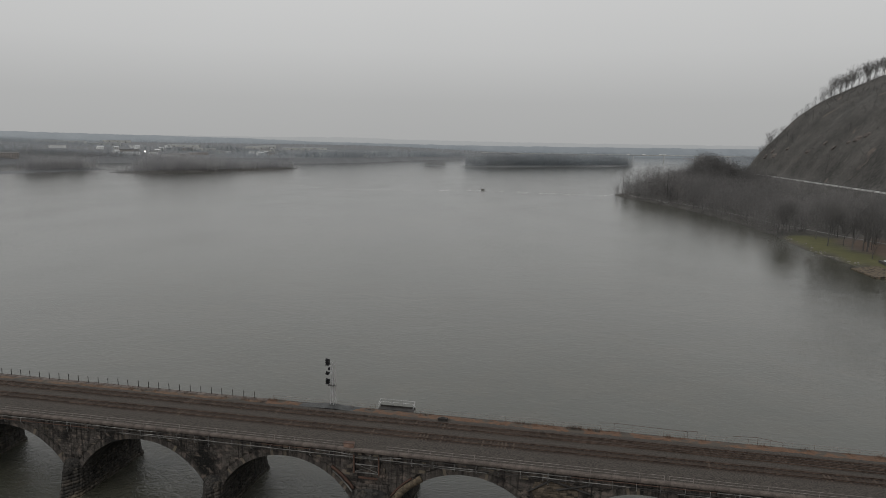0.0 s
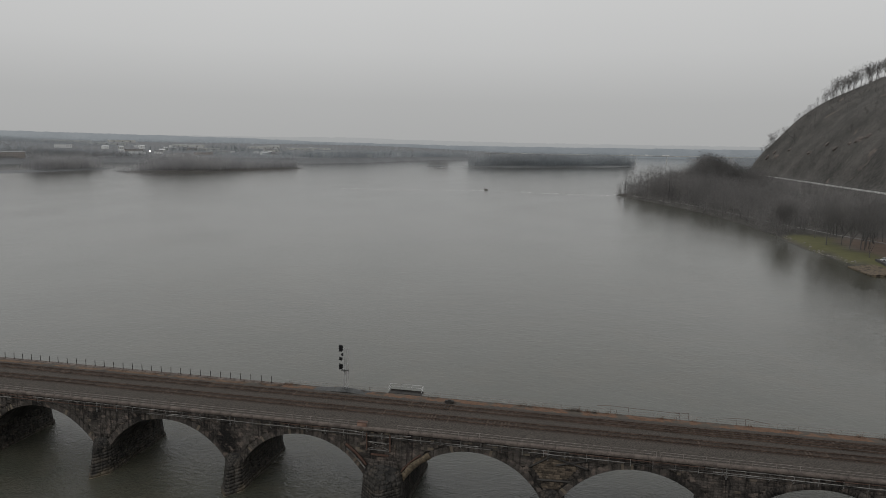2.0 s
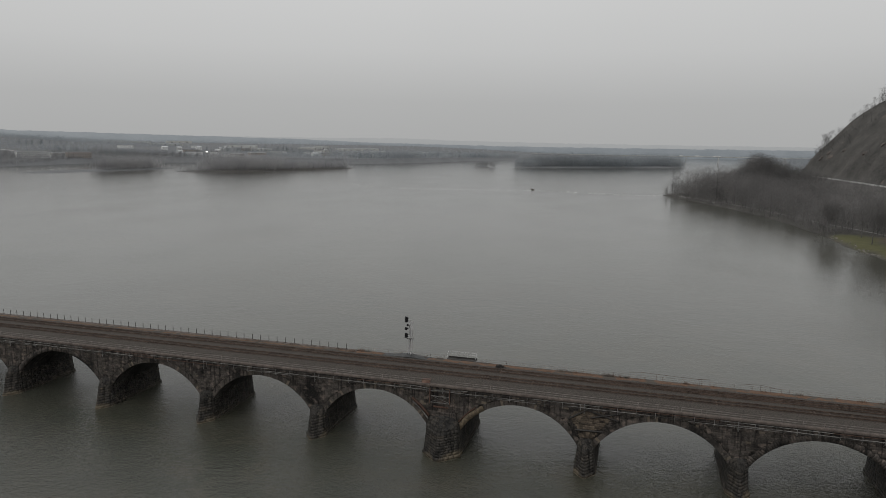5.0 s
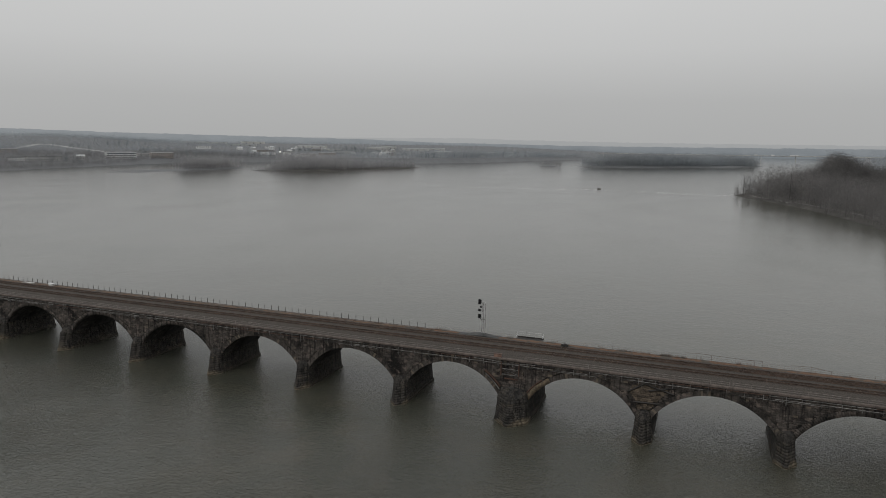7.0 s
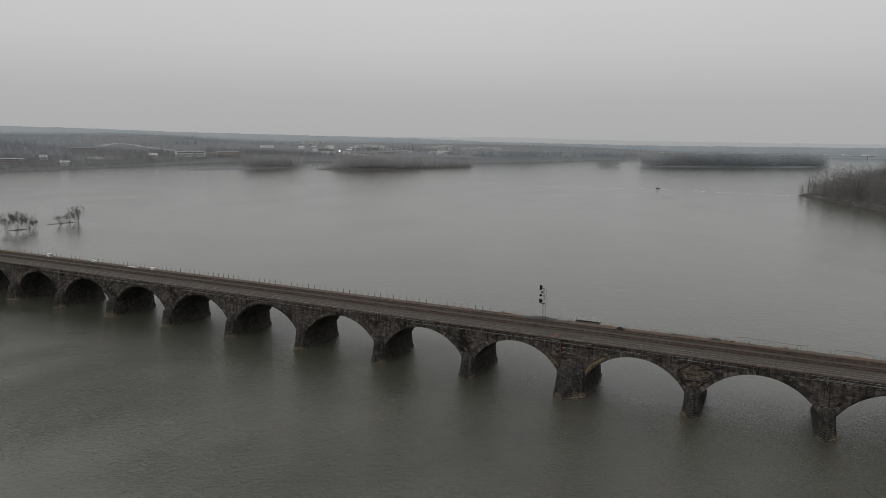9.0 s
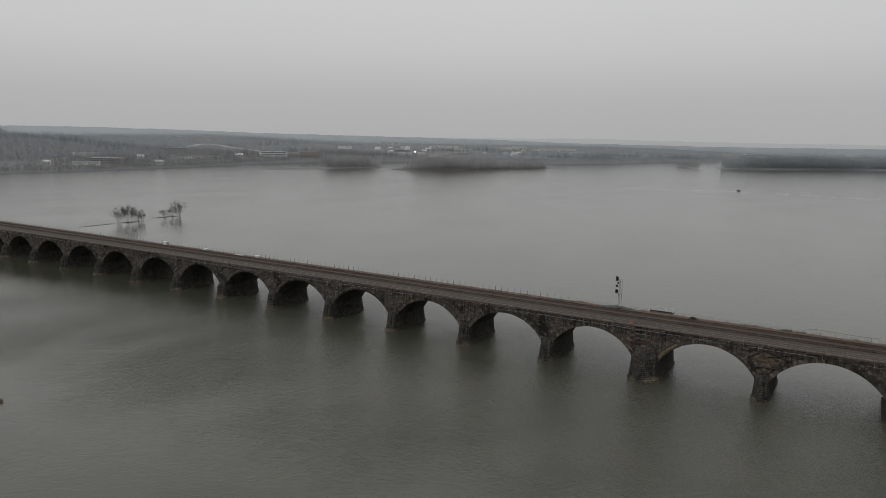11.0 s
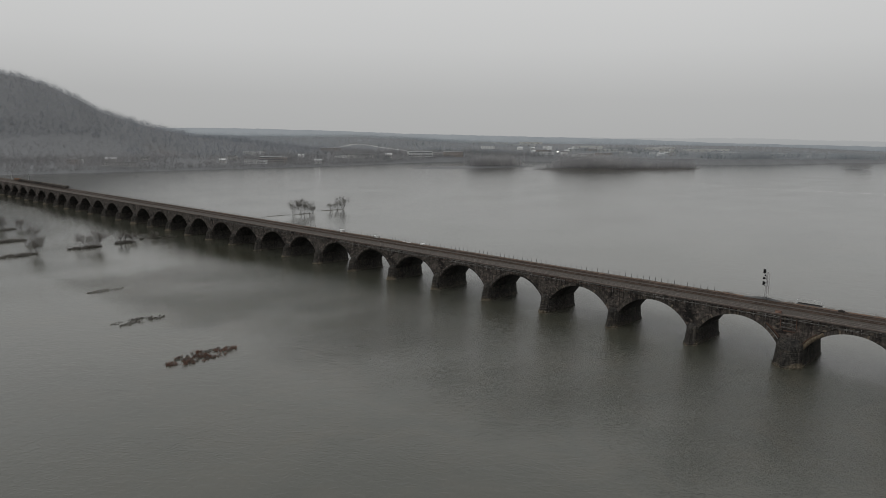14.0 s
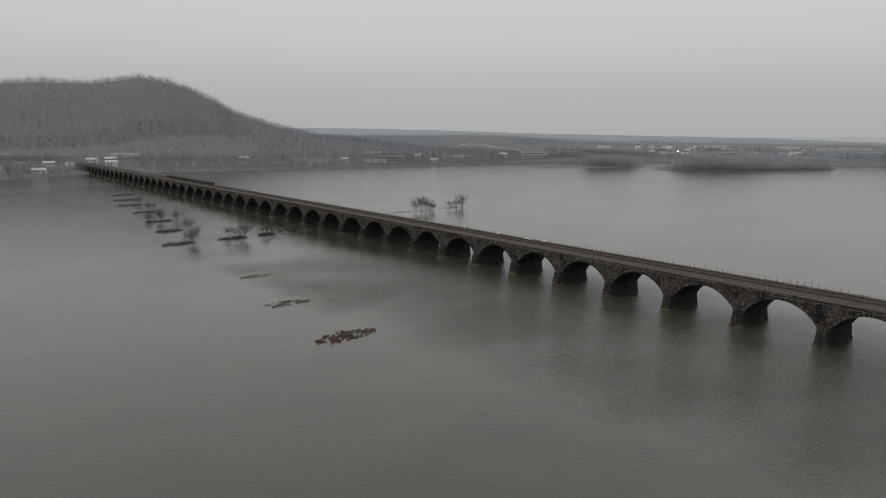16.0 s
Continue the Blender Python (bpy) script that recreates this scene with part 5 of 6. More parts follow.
# ---- trees ----
def branch_tree(seed, levels, kids, spread, width, twigs, crown=1.0, stems=1, twig_w=0.03, lean=0.0, trunk=0.34, low=0.2, tilt=0.42, foot=0.02, reach=1.0, lift=0.15, stray=0.6):
    """A bare tree one metre tall: tapered limbs as three-sided tubes and thin twigs. Returns trunk and crown as (vertices, triangles)."""
    rr = random.Random(seed)
    groups = ([], [])
    tw = []

    def limb(p, d, length, r, level):  # a limb and all that grows from it
        bend = Vector((rr.gauss(0, 0.12), rr.gauss(0, 0.12), rr.gauss(0.05, 0.08)))
        q = p + d * length * 0.55
        d2 = (d + bend).normalized()
        e = q + d2 * length * 0.45
        groups[0 if level == 0 else 1].append((p, q, r, r * 0.78))
        groups[0 if level == 0 else 1].append((q, e, r * 0.78, r * 0.55))
        if level == levels:
            for _ in range(twigs):
                f = rr.uniform(0.15, 1.0)
                a = p + (e - p) * f
                dd = (d2 + Vector((rr.gauss(0, stray), rr.gauss(0, stray), rr.gauss(lift, stray * 0.75)))).normalized()
                tw.append((a, dd, length * reach * rr.uniform(0.5, 1.1)))
            return
        n = kids[min(level, len(kids) - 1)]
        turn = rr.uniform(0, 6.28)
        for i in range(n):
            f = rr.uniform(0.25 if level else low, 1.0) if i else 1.0
            a = p + (q - p) * (f / 0.55) if f < 0.55 else q + (e - q) * ((f - 0.55) / 0.45)
            side = Vector((math.cos(turn + i * 2.4), math.sin(turn + i * 2.4), 0))
            up = d2 if i else (d2 + side * 0.2).normalized()
            ang = spread * rr.uniform(0.6, 1.25) * (1 if i else 0.35)
            dd = (up * math.cos(ang) + side * math.sin(ang) * crown + Vector((0, 0, 0.12))).normalized()
            limb(a, dd, length * (rr.uniform(0.58, 0.8) if level else rr.uniform(0.75, 1.0)), max(r * 0.55 * rr.uniform(0.6, 1.0), 0.0012), level + 1)

    for s in range(stems):
        a = rr.uniform(0, 6.28)
        t = 0.0 if stems == 1 else rr.uniform(0.12, tilt)
        limb(Vector((foot * s * math.cos(a), foot * s * math.sin(a), 0)), Vector((math.sin(t) * math.cos(a) + lean, math.sin(t) * math.sin(a), math.cos(t))).normalized(), trunk * rr.uniform(0.85, 1.15), width, 0)
    out = []
    for g in groups:
        v, f = [], []
        for p, q, r0, r1 in g:
            d = (q - p).normalized()
            s1 = d.orthogonal().normalized()
            s2 = d.cross(s1)
            n = len(v)
            for c, r in ((p, r0), (q, r1)):
                for k in range(3):
                    an = k * 2.0944
                    v.append(c + (s1 * math.cos(an) + s2 * math.sin(an)) * r)
            for k in range(3):
                j = (k + 1) % 3
                f += [(n + k, n + j, n + 3 + j), (n + k, n + 3 + j, n + 3 + k)]
        out.append((v, f))
    v, f = out[1]
    for a, dd, ln in tw:
        s = dd.orthogonal().normalized()
        s = (s * math.cos(ln * 99) + dd.cross(s) * math.sin(ln * 99)) * twig_w * 0.5
        n = len(v)
        v += [a - s, a + s, a + dd * ln]
        f.append((n, n + 1, n + 2))
    hi = max(p.z for p in v)
    return [(np.array([p[:] for p in vv]) / hi, np.array(ff)) for vv, ff in out]


def tree_thing(name, at, height, seed, label, group="", mat=None, **kw):
    (tv, tf), (cv, cf) = branch_tree(seed, **kw)
    t = thing(name, at, label, "tree", group)
    for i in range(0, len(tv), 12):
        from_arrays("trunk", tv[i:i + 12] * height, tf[i:i + 12] - i, mat or BARK, t)
    from_arrays("crown", cv * height, cf, mat or BARK, t)
    return t


NEAR_TREE = dict(levels=4, kids=(3, 3, 3, 2), spread=0.6, width=0.010, twigs=9, twig_w=0.0024, reach=1.9, lift=0.5, stray=0.38, trunk=0.13, low=0.1, stems=3, tilt=0.7, foot=0.03)
BUSHY = dict(levels=4, kids=(3, 3, 3, 2), spread=0.45, width=0.007, twigs=7, twig_w=0.0024, reach=1.9, lift=0.6, stray=0.36, stems=6, low=0.05, trunk=0.2, tilt=0.65, foot=0.025)
PARK = dict(levels=4, kids=(5, 4, 3, 3), spread=0.5, width=0.010, twigs=4, twig_w=0.0032, reach=1.8, trunk=0.26)


def field(n_try, x0, x1, y0, y1, keep, seed, gap):
    """Scattered places in a rectangle, kept by a rule, at least about gap apart (a jittered grid)."""
    rg = np.random.default_rng(seed)
    gx, gy = np.meshgrid(np.arange(x0, x1, gap), np.arange(y0, y1, gap))
    x = gx.ravel() + rg.uniform(-0.5, 0.5, gx.size) * gap
    y = gy.ravel() + rg.uniform(-0.5, 0.5, gx.size) * gap
    ok = keep(x, y)
    return x[ok], y[ok]


def woods(name, x, y, height, templates, mat, seed, label, sink=0.2, spread=1.0, tone=0.0):
    """One mesh of many bare trees. height: mean height; tone: shifts the whole wood's colour lighter or darker."""
    rg = np.random.default_rng(seed)
    z = land(x, y) - sink
    vs, fs, off, tints = [], [], 0, []
    own = np.clip(tone + rg.normal(0, 0.24 if templates is MID else 0.1, len(x)) + 0.22 * wiggle(x, y, 23, seed) + 0.3 * wiggle(x, y, 71, seed + 1), -1.1, 1.3)
    pick = rg.integers(0, len(templates), len(x))
    h = height * rg.uniform(0.65, 1.2, len(x)) if np.isscalar(height) else height
    turn = rg.uniform(0, 2 * np.pi, len(x))
    for k, (tv, tf) in enumerate(templates):
        sel = np.nonzero(pick == k)[0]
        if not len(sel):
            continue
        c, s = np.cos(turn[sel])[:, None], np.sin(turn[sel])[:, None]
        hh = h[sel][:, None]
        v = np.stack([(tv[:, 0] * c - tv[:, 1] * s) * hh * spread + x[sel][:, None], (tv[:, 0] * s + tv[:, 1] * c) * hh * spread + y[sel][:, None], tv[:, 2] * hh + z[sel][:, None]], -1)
        f = tf[None] + (np.arange(len(sel)) * len(tv))[:, None, None] + off
        vs.append(v.reshape(-1, 3))
        fs.append(f.reshape(-1, 3))
        off += len(sel) * len(tv)
        tints.append(np.repeat(own[sel], len(tv)))
    ob = from_arrays(name, np.concatenate(vs), np.concatenate(fs), mat)
    ob.data.attributes.new("tint", "FLOAT", "POINT").data.foreach_set("value", np.concatenate(tints).astype(np.float32))
    return tagged(ob, label, "woodland", kind="stuff")


def puff(seed, n, low, wide, width, size=1.0):
    """A light bare tree for woods: a trunk, limbs and n thin twigs that fill a rounded, gappy crown. One metre tall."""
    rg = np.random.default_rng(seed)
    v = [(-0.012, 0, 0), (0.012, 0, 0), (0, 0, 0.75), (0, -0.012, 0), (0, 0.012, 0), (0, 0, 0.75)]
    f = [(0, 1, 2), (3, 4, 5)]
    lobes = [(rg.uniform(0, 6.28), rg.uniform(0.25, 0.7) * wide, rg.uniform(low + 0.25, 0.85)) for _ in range(7)]
    for i in range(n):
        a0, r0, h0 = lobes[rg.integers(0, 7)]
        c = np.array([math.cos(a0) * r0, math.sin(a0) * r0, h0])
        p = c * rg.uniform(0.2, 1.0) + rg.normal(0, 0.05 * wide / 0.3, 3) * (1, 1, 0.8)
        p[2] = max(p[2], low * 0.8)
        d = np.array([p[0], p[1], 0.0]) / max(wide, 0.1) + np.array([0, 0, 0.25]) + rg.normal(0, 0.6, 3)
        q = p + d / np.linalg.norm(d) * rg.uniform(0.06, 0.17) * (0.6 + wide) * size
        q[2] = min(max(q[2], 0.02), 1.0)
        s = rg.normal(size=3)
        s = s / np.linalg.norm(s) * width * 0.5
        m = len(v)
        v += [p - s, p + s, q]
        f.append((m, m + 1, m + 2))
    v = np.array(v)
    return v / v[:, 2].max(), np.array(f)


CANOPY = [puff(200 + i, 44, 0.0, 0.55, 0.028) for i in range(14)]
DENSE = [puff(230 + i, 230, 0.04, 0.42, 0.0105, 0.6) for i in range(10)]
SMALL = [puff(280 + i, 26, 0.0, 0.6, 0.04) for i in range(12)]
PINE = [puff(300 + i, 60, 0.0, 0.22, 0.03) for i in range(6)]
MID = [puff(40 + i, 330, 0.1, 0.42, 0.0072, 0.75) for i in range(12)]
FAR = [puff(60 + i, 58, 0.05, 0.42, 0.019) for i in range(12)]
BUSH = [puff(80 + i, 24, 0.0, 0.6, 0.032, 1.2) for i in range(8)]


def d_right(x, y):
    return x - np.interp(y, RIGHT[:, 0], RIGHT[:, 1])


def d_left(x, y):
    return np.interp(y, LEFT[:, 0], LEFT[:, 1]) - x


def d_road(x, y):
    return x - np.interp(y, ROAD[:, 0], ROAD[:, 1])


# right bank woods between the river and the road
PATHLINE = [(199, 300), (199, 327), (197, 343), (189, 366), (181, 393), (172, 424), (162, 457), (152, 505), (134, 570), (120, 610), (107, 645), (90, 682), (76, 712)]
SPUR_ROAD = [(-1672, 1143), (-1745, 1235), (-1797, 1309), (-1806, 1345), (-1770, 1352), (-1655, 1329), (-1506, 1300)]


def d_line(x, y, pts):
    """The distance from places to a line of points."""
    best = np.full(np.shape(x), 1e9)
    for (ax, ay), (bx, by) in zip(pts, pts[1:]):
        t = np.clip(((x - ax) * (bx - ax) + (y - ay) * (by - ay)) / ((bx - ax) ** 2 + (by - ay) ** 2), 0, 1)
        best = np.minimum(best, np.hypot(x - ax - t * (bx - ax), y - ay - t * (by - ay)))
    return best


def bank_rule(x, y):
    d = d_right(x, y)
    park = (y < 392) & (d < 62)
    return (d > 1.2) & (d_road(x, y) < -9) & ~park & (y < 1450) & (d_line(x, y, PATHLINE) > 4.5)


x, y = field(0, 60, 320, 385, 1200, bank_rule, 21, 8.8)
woods("riverside_woods", x, y, np.clip(3 + 0.145 * np.abs(d_road(x, y)), 3, 28) * np.clip(0.55 + d_right(x, y) / 30, 0.55, 1) * np.random.default_rng(5).uniform(0.6, 1.35, len(x)), MID, WOODS, 22, "dense bare winter woods on the river bank")
x, y = field(0, 60, 320, 200, 420, lambda x, y: bank_rule(x, y) & (d_right(x, y) > 58), 23, 8.0)
woods("riverside_woods", x, y, 22.0, MID, WOODS, 24, "open bare winter woods behind the park lawn")
x, y = field(0, 135, 235, 825, 965, bank_rule, 25, 5.8)
woods("tall_woods", x, y, 23.0 * np.random.default_rng(4).uniform(0.8, 1.1, len(x)), DENSE, WOODS, 26, "tall dark grove of bare trees by the road", tone=-0.4)
x, y = field(0, 50, 330, 390, 1000, lambda x, y: (d_right(x, y) > -0.3) & (d_right(x, y) < 15) & (wiggle(x, y, 9, 3) > -0.3) & (d_line(x, y, PATHLINE) > 2.0), 27, 2.5)
woods("bank_brush", x, y, np.where(y > 600, 5.5, 3.4) * np.random.default_rng(6).uniform(0.6, 1.2, len(x)), BUSH, WOODS, 28, "low brush along the water's edge")
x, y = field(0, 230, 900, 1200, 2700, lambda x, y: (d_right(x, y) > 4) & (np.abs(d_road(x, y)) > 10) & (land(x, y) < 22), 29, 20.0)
woods("far_bank_woods", x, y, 18.0, CANOPY, HAZED_PLAIN_CANOPY, 30, "far bare woods beyond the hill")
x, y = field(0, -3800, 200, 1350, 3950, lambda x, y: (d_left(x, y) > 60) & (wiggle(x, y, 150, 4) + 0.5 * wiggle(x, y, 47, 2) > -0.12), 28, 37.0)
woods("plain_woods", x, y, 15.0, SMALL, HAZED_PLAIN_CANOPY, 29, "scattered bare woods on the misty plain behind the town")
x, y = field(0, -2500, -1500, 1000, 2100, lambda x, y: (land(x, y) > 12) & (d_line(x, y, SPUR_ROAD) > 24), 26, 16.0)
woods("spur_woods", x, y, 15.0, SMALL, HAZED_PLAIN_CANOPY, 27, "bare woods on the low spur behind the town")
x, y = field(0, 215, 290, 925, 1160, lambda x, y: (d_right(x, y) > 4) & (d_road(x, y) < -10), 67, 8.0)
woods("saddle_woods", x, y, 19.0, DENSE, WOODS, 68, "bare trees between the grove and the hill's foot", tone=-0.2)
# right hill: scrub on the face, trees along the crest
x, y = field(0, 300, 620, 400, 1400, lambda x, y: (d_road(x, y) > 12), 31, 6.5)
woods("hill_scrub", x, y, 3.6, BUSH, HILL_SCRUB, 32, "thin brown scrub on the steep hillside", sink=0.9)
x, y = field(0, 300, 620, 300, 1400, lambda x, y: (d_road(x, y) > 12) & (wiggle(x, y, 31, 7) > -0.15), 33, 11.5)
woods("hill_woods", x, y, 8.0, FAR, WOODS, 34, "scattered bare trees on the steep hillside", sink=0.5, tone=-0.25)
# left bank: woods, town trees, hill woods
def town_rule(x, y):
    return (d_left(x, y) > 3) & ((d_left(x, y) < 90) | (wiggle(x, y, 70, 2) > 0.0))


x, y = field(0, -1420, -880, -420, 1500, town_rule, 35, 12.0)
x2, y2 = field(0, -1420, -880, -420, 1500, lambda x, y: (d_left(x, y) > -2) & (d_left(x, y) < 20), 65, 4.6)
woods("left_bank_brush", x2, y2, 6.0, SMALL, HAZED_BANK_CANOPY, 66, "low brown brush along the far bank's waterline", tone=-0.9)
woods("left_bank_woods", x, y, 17.0, CANOPY, HAZED_BANK_CANOPY, 36, "bare woods along the far bank")
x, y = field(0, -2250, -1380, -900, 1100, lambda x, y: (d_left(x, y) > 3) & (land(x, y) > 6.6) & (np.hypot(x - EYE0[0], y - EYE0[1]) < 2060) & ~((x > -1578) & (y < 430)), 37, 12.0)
woods("left_hill_woods", x, y, 16.0, CANOPY, HAZED_HILL_CANOPY, 38, "bare woods covering the long hill")
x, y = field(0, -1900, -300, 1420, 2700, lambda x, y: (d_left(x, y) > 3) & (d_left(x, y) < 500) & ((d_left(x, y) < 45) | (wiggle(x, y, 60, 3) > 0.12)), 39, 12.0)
woods("far_shore_woods", x, y, np.where(x > -780, 25.0, 15.0) * np.random.default_rng(3).uniform(0.7, 1.15, len(x)), CANOPY, HAZED_PLAIN_CANOPY, 40, "bare woods on the distant shore", tone=-0.05)
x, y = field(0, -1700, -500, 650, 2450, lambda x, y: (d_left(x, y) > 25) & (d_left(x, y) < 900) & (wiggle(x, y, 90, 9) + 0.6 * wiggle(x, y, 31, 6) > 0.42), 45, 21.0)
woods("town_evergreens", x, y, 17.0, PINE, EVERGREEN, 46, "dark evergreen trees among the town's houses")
for n, (cx, cy, a, b, turn, h, th) in enumerate(ISLANDS):
    c, sn = math.cos(radians(turn)), math.sin(radians(turn))
    def inside(x, y):
        u, v = ((x - cx) * c + (y - cy) * sn) / a, (-(x - cx) * sn + (y - cy) * c) / b
        return (np.hypot(u, v) < 0.93) & (land(x, y) > 0.3) & (((u > -0.08) & (u < 0.72)) | (n != 0))
    x, y = field(0, cx - a, cx + a, cy - a, cy + a, inside, 50 + n, (7.5, 7.6, 6, 8.4)[n])
    along = (y - cy + a) / (2 * a)
    dome = (0.22 + 0.98 * smooth(0.1, 0.25, along)) * (1 - 0.48 * smooth(0.4, 0.56, along)) if n == 1 else np.full(len(x), 1.2 if n == 0 else 0.92)
    woods("island_woods", x, y, th * dome * np.random.default_rng(n).uniform(0.75, 1.15, len(x)), (MID, DENSE, DENSE, CANOPY)[n], (HAZED_BANK_CANOPY, HAZED_BANK_CANOPY, HAZED_BANK_CANOPY, HAZED_PLAIN_CANOPY)[n], 60 + n, "bare trees covering a low river island", tone=(0.8, 0.95, -0.1, -0.3)[n])
    x, y = field(0, cx - a, cx + a, cy - a, cy + a, lambda x, y: land(x, y) > 0.15, 70 + n, (7, 7, 5, 11)[n]) if n != 3 else (x[:2], y[:2])
    keep = (np.abs(x - cx) < a) & (np.abs(y - cy) < a)
    woods("island_brush", x[keep], y[keep], (3.5, 7.5, 4.0, 4.0)[n], BUSH, HAZED_BANK_CANOPY if n < 2 else HAZED_PLAIN_CANOPY, 80 + n, "low brush on a river island")

x, y = field(0, -1556, -1385, -900, 430, lambda x, y: d_left(x, y) > 3, 41, 11.5)
woods("hill_foot_brush", x, y, 11.0, CANOPY, HAZED_BANK_CANOPY, 42, "low bare brush between the town and the highway")
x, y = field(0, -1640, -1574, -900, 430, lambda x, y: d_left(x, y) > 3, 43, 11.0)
woods("hill_foot_woods", x, y, 15.0, CANOPY, HAZED_HILL_CANOPY, 44, "bare woods at the foot of the long hill behind the highway")

# crest trees of the right hill
CREST = dict(levels=4, kids=(5, 3, 3, 2), spread=0.5, width=0.011, twigs=3, twig_w=0.006, trunk=0.34, low=0.55)


def crest_tree(seed):
    (tv, tf), (cv, cf) = branch_tree(seed, **CREST)
    t = thing("crest_tree", (400, 1190, 0), "bare tree standing on the hill's crest", "tree", "trees on the hill crest")
    from_arrays("trunk", tv, tf, WOODS, t)
    from_arrays("crown", cv, cf, WOODS, t)
    return t


crest = [crest_tree(710 + i) for i in range(5)]
rt = random.Random(77)
CREST_AT = [(rt.uniform(317, 333), rt.uniform(1150, 1180), rt.uniform(18, 30)) for _ in range(9)] + [(341, 1182, 21.0)]
CREST_AT += [(rt.uniform(345, 398), rt.uniform(1150, 1185), rt.uniform(6, 15)) for _ in range(22)]
CREST_AT += [(398 + 1.75 * i + rt.uniform(-1.5, 1.5), rt.uniform(1135, 1180), rt.uniform(24, 38) * min(1, 0.55 + i / 30)) for i in range(75)]
for i, (xx, yy, hgt) in enumerate(CREST_AT):
    m = Matrix.LocRotScale((xx, yy, float(land(xx, yy)) - 0.4), Euler((0, 0, rt.uniform(0, 6))), (hgt * rt.uniform(0.85, 1.1), hgt * rt.uniform(0.85, 1.1), hgt))
    src = crest[i % 5]
    if i < 5:
        src.matrix_basis = m
    else:
        keepscale = src.scale.copy()
        src.scale = (1, 1, 1)
        copy_thing(src, m)
        src.scale = keepscale

# bare rock on the hillside
for i, (xx, yy, wd) in enumerate(((318, 1140, 9), (324, 1120, 7), (321, 1092, 8), (330, 1060, 6), (348, 833, 10), (352, 815, 7), (337, 881, 7), (344, 850, 5), (330, 960, 6), (341, 925, 7))):
    bm = bmesh.new()
    bmesh.ops.create_icosphere(bm, subdivisions=3, radius=1)
    for v in bm.verts:
        v.co *= 1 + 0.3 * noise.noise(v.co * 1.7 + Vector((i * 5.0, 0, 0))) + 0.16 * noise.noise(v.co * 5.0 + Vector((0, i * 3.0, 0)))
        v.co = Vector((v.co.x * wd * 0.55, v.co.y * wd, v.co.z * 1.9))
    slope = math.degrees(math.atan2(float(land(xx + 4, yy)) - float(land(xx - 4, yy)), 8.0))
    ob = part("rock_outcrop", bm, OUTCROP)
    ob.matrix_world = pose(xx, yy, float(land(xx, yy)) - 0.5, 0, -slope, 12 * (i % 3) - 10)
    tagged(ob, "weathered pinkish rock outcrop on the brown hillside", "rock", "outcrops on the hillside")

# park trees on the right bank
PARK_ROW = [(176 + 4.3 * (k % 7) + 2 * math.sin(k * 2.7), 262 + 7.4 * k + 3 * math.cos(k * 1.9), 14 + 3 * math.sin(k * 1.3)) for k in range(18)]
for i, (xx, yy, hgt) in enumerate(PARK_ROW + list(((149.5, 381, 15), (153, 383, 16), (156, 380, 14), (167, 364, 16), (164, 333, 17), (172, 333, 13), (171, 317, 17), (177, 313, 18), (170, 287, 12), (185, 392, 16), (190, 352, 17), (197, 330, 18), (186, 300, 15), (203, 310, 17), (160, 402, 14)))):
    tree_thing("park_tree", (xx, yy, float(land(xx, yy)) - 0.1), hgt * 1.95, 400 + i, "tall bare park tree on the river bank", "park trees", mat=WOODS, **PARK)
tree_thing("pale_sycamore", (121, 634, float(land(121, 634))), 19, 450, "pale-barked bare sycamore at the wood's edge", mat=material("pale_bark", (0.2, 0.19, 0.17), (0.34, 0.32, 0.29), 2.0, 0.4, 0.9, 0.1), **PARK)


# ---- islets and shrubs in the river ----
def bar(at, length, width, turn, high, label, seed):
    """A low mud bar with an uneven edge."""
    rr = random.Random(seed)
    bm = bmesh.new()
    bmesh.ops.create_grid(bm, x_segments=26, y_segments=10, size=0.5)
    ph = rr.uniform(0, 6)
    for v in bm.verts:
        e = math.hypot(v.co.x * 2, v.co.y * 2 * (1 + 0.4 * math.sin(v.co.x * 9 + ph)))
        z = high * max(-1.5, 1 - e * 1.05 + 0.25 * math.sin(v.co.x * 23 + ph) * math.cos(v.co.y * 7) + 0.25 * math.sin(v.co.x * 51 + v.co.y * 31))
        v.co = Vector((v.co.x * length, v.co.y * width, z))
    me = bpy.data.meshes.new("mud_bar")
    bm.to_mesh(me)
    bm.free()
    me.materials.append(MUD)
    ob = new("mud_bar", me)
    ob.matrix_world = pose(*at, 0, 0, turn)
    return tagged(ob, label, "islet", "mud bars in the river")


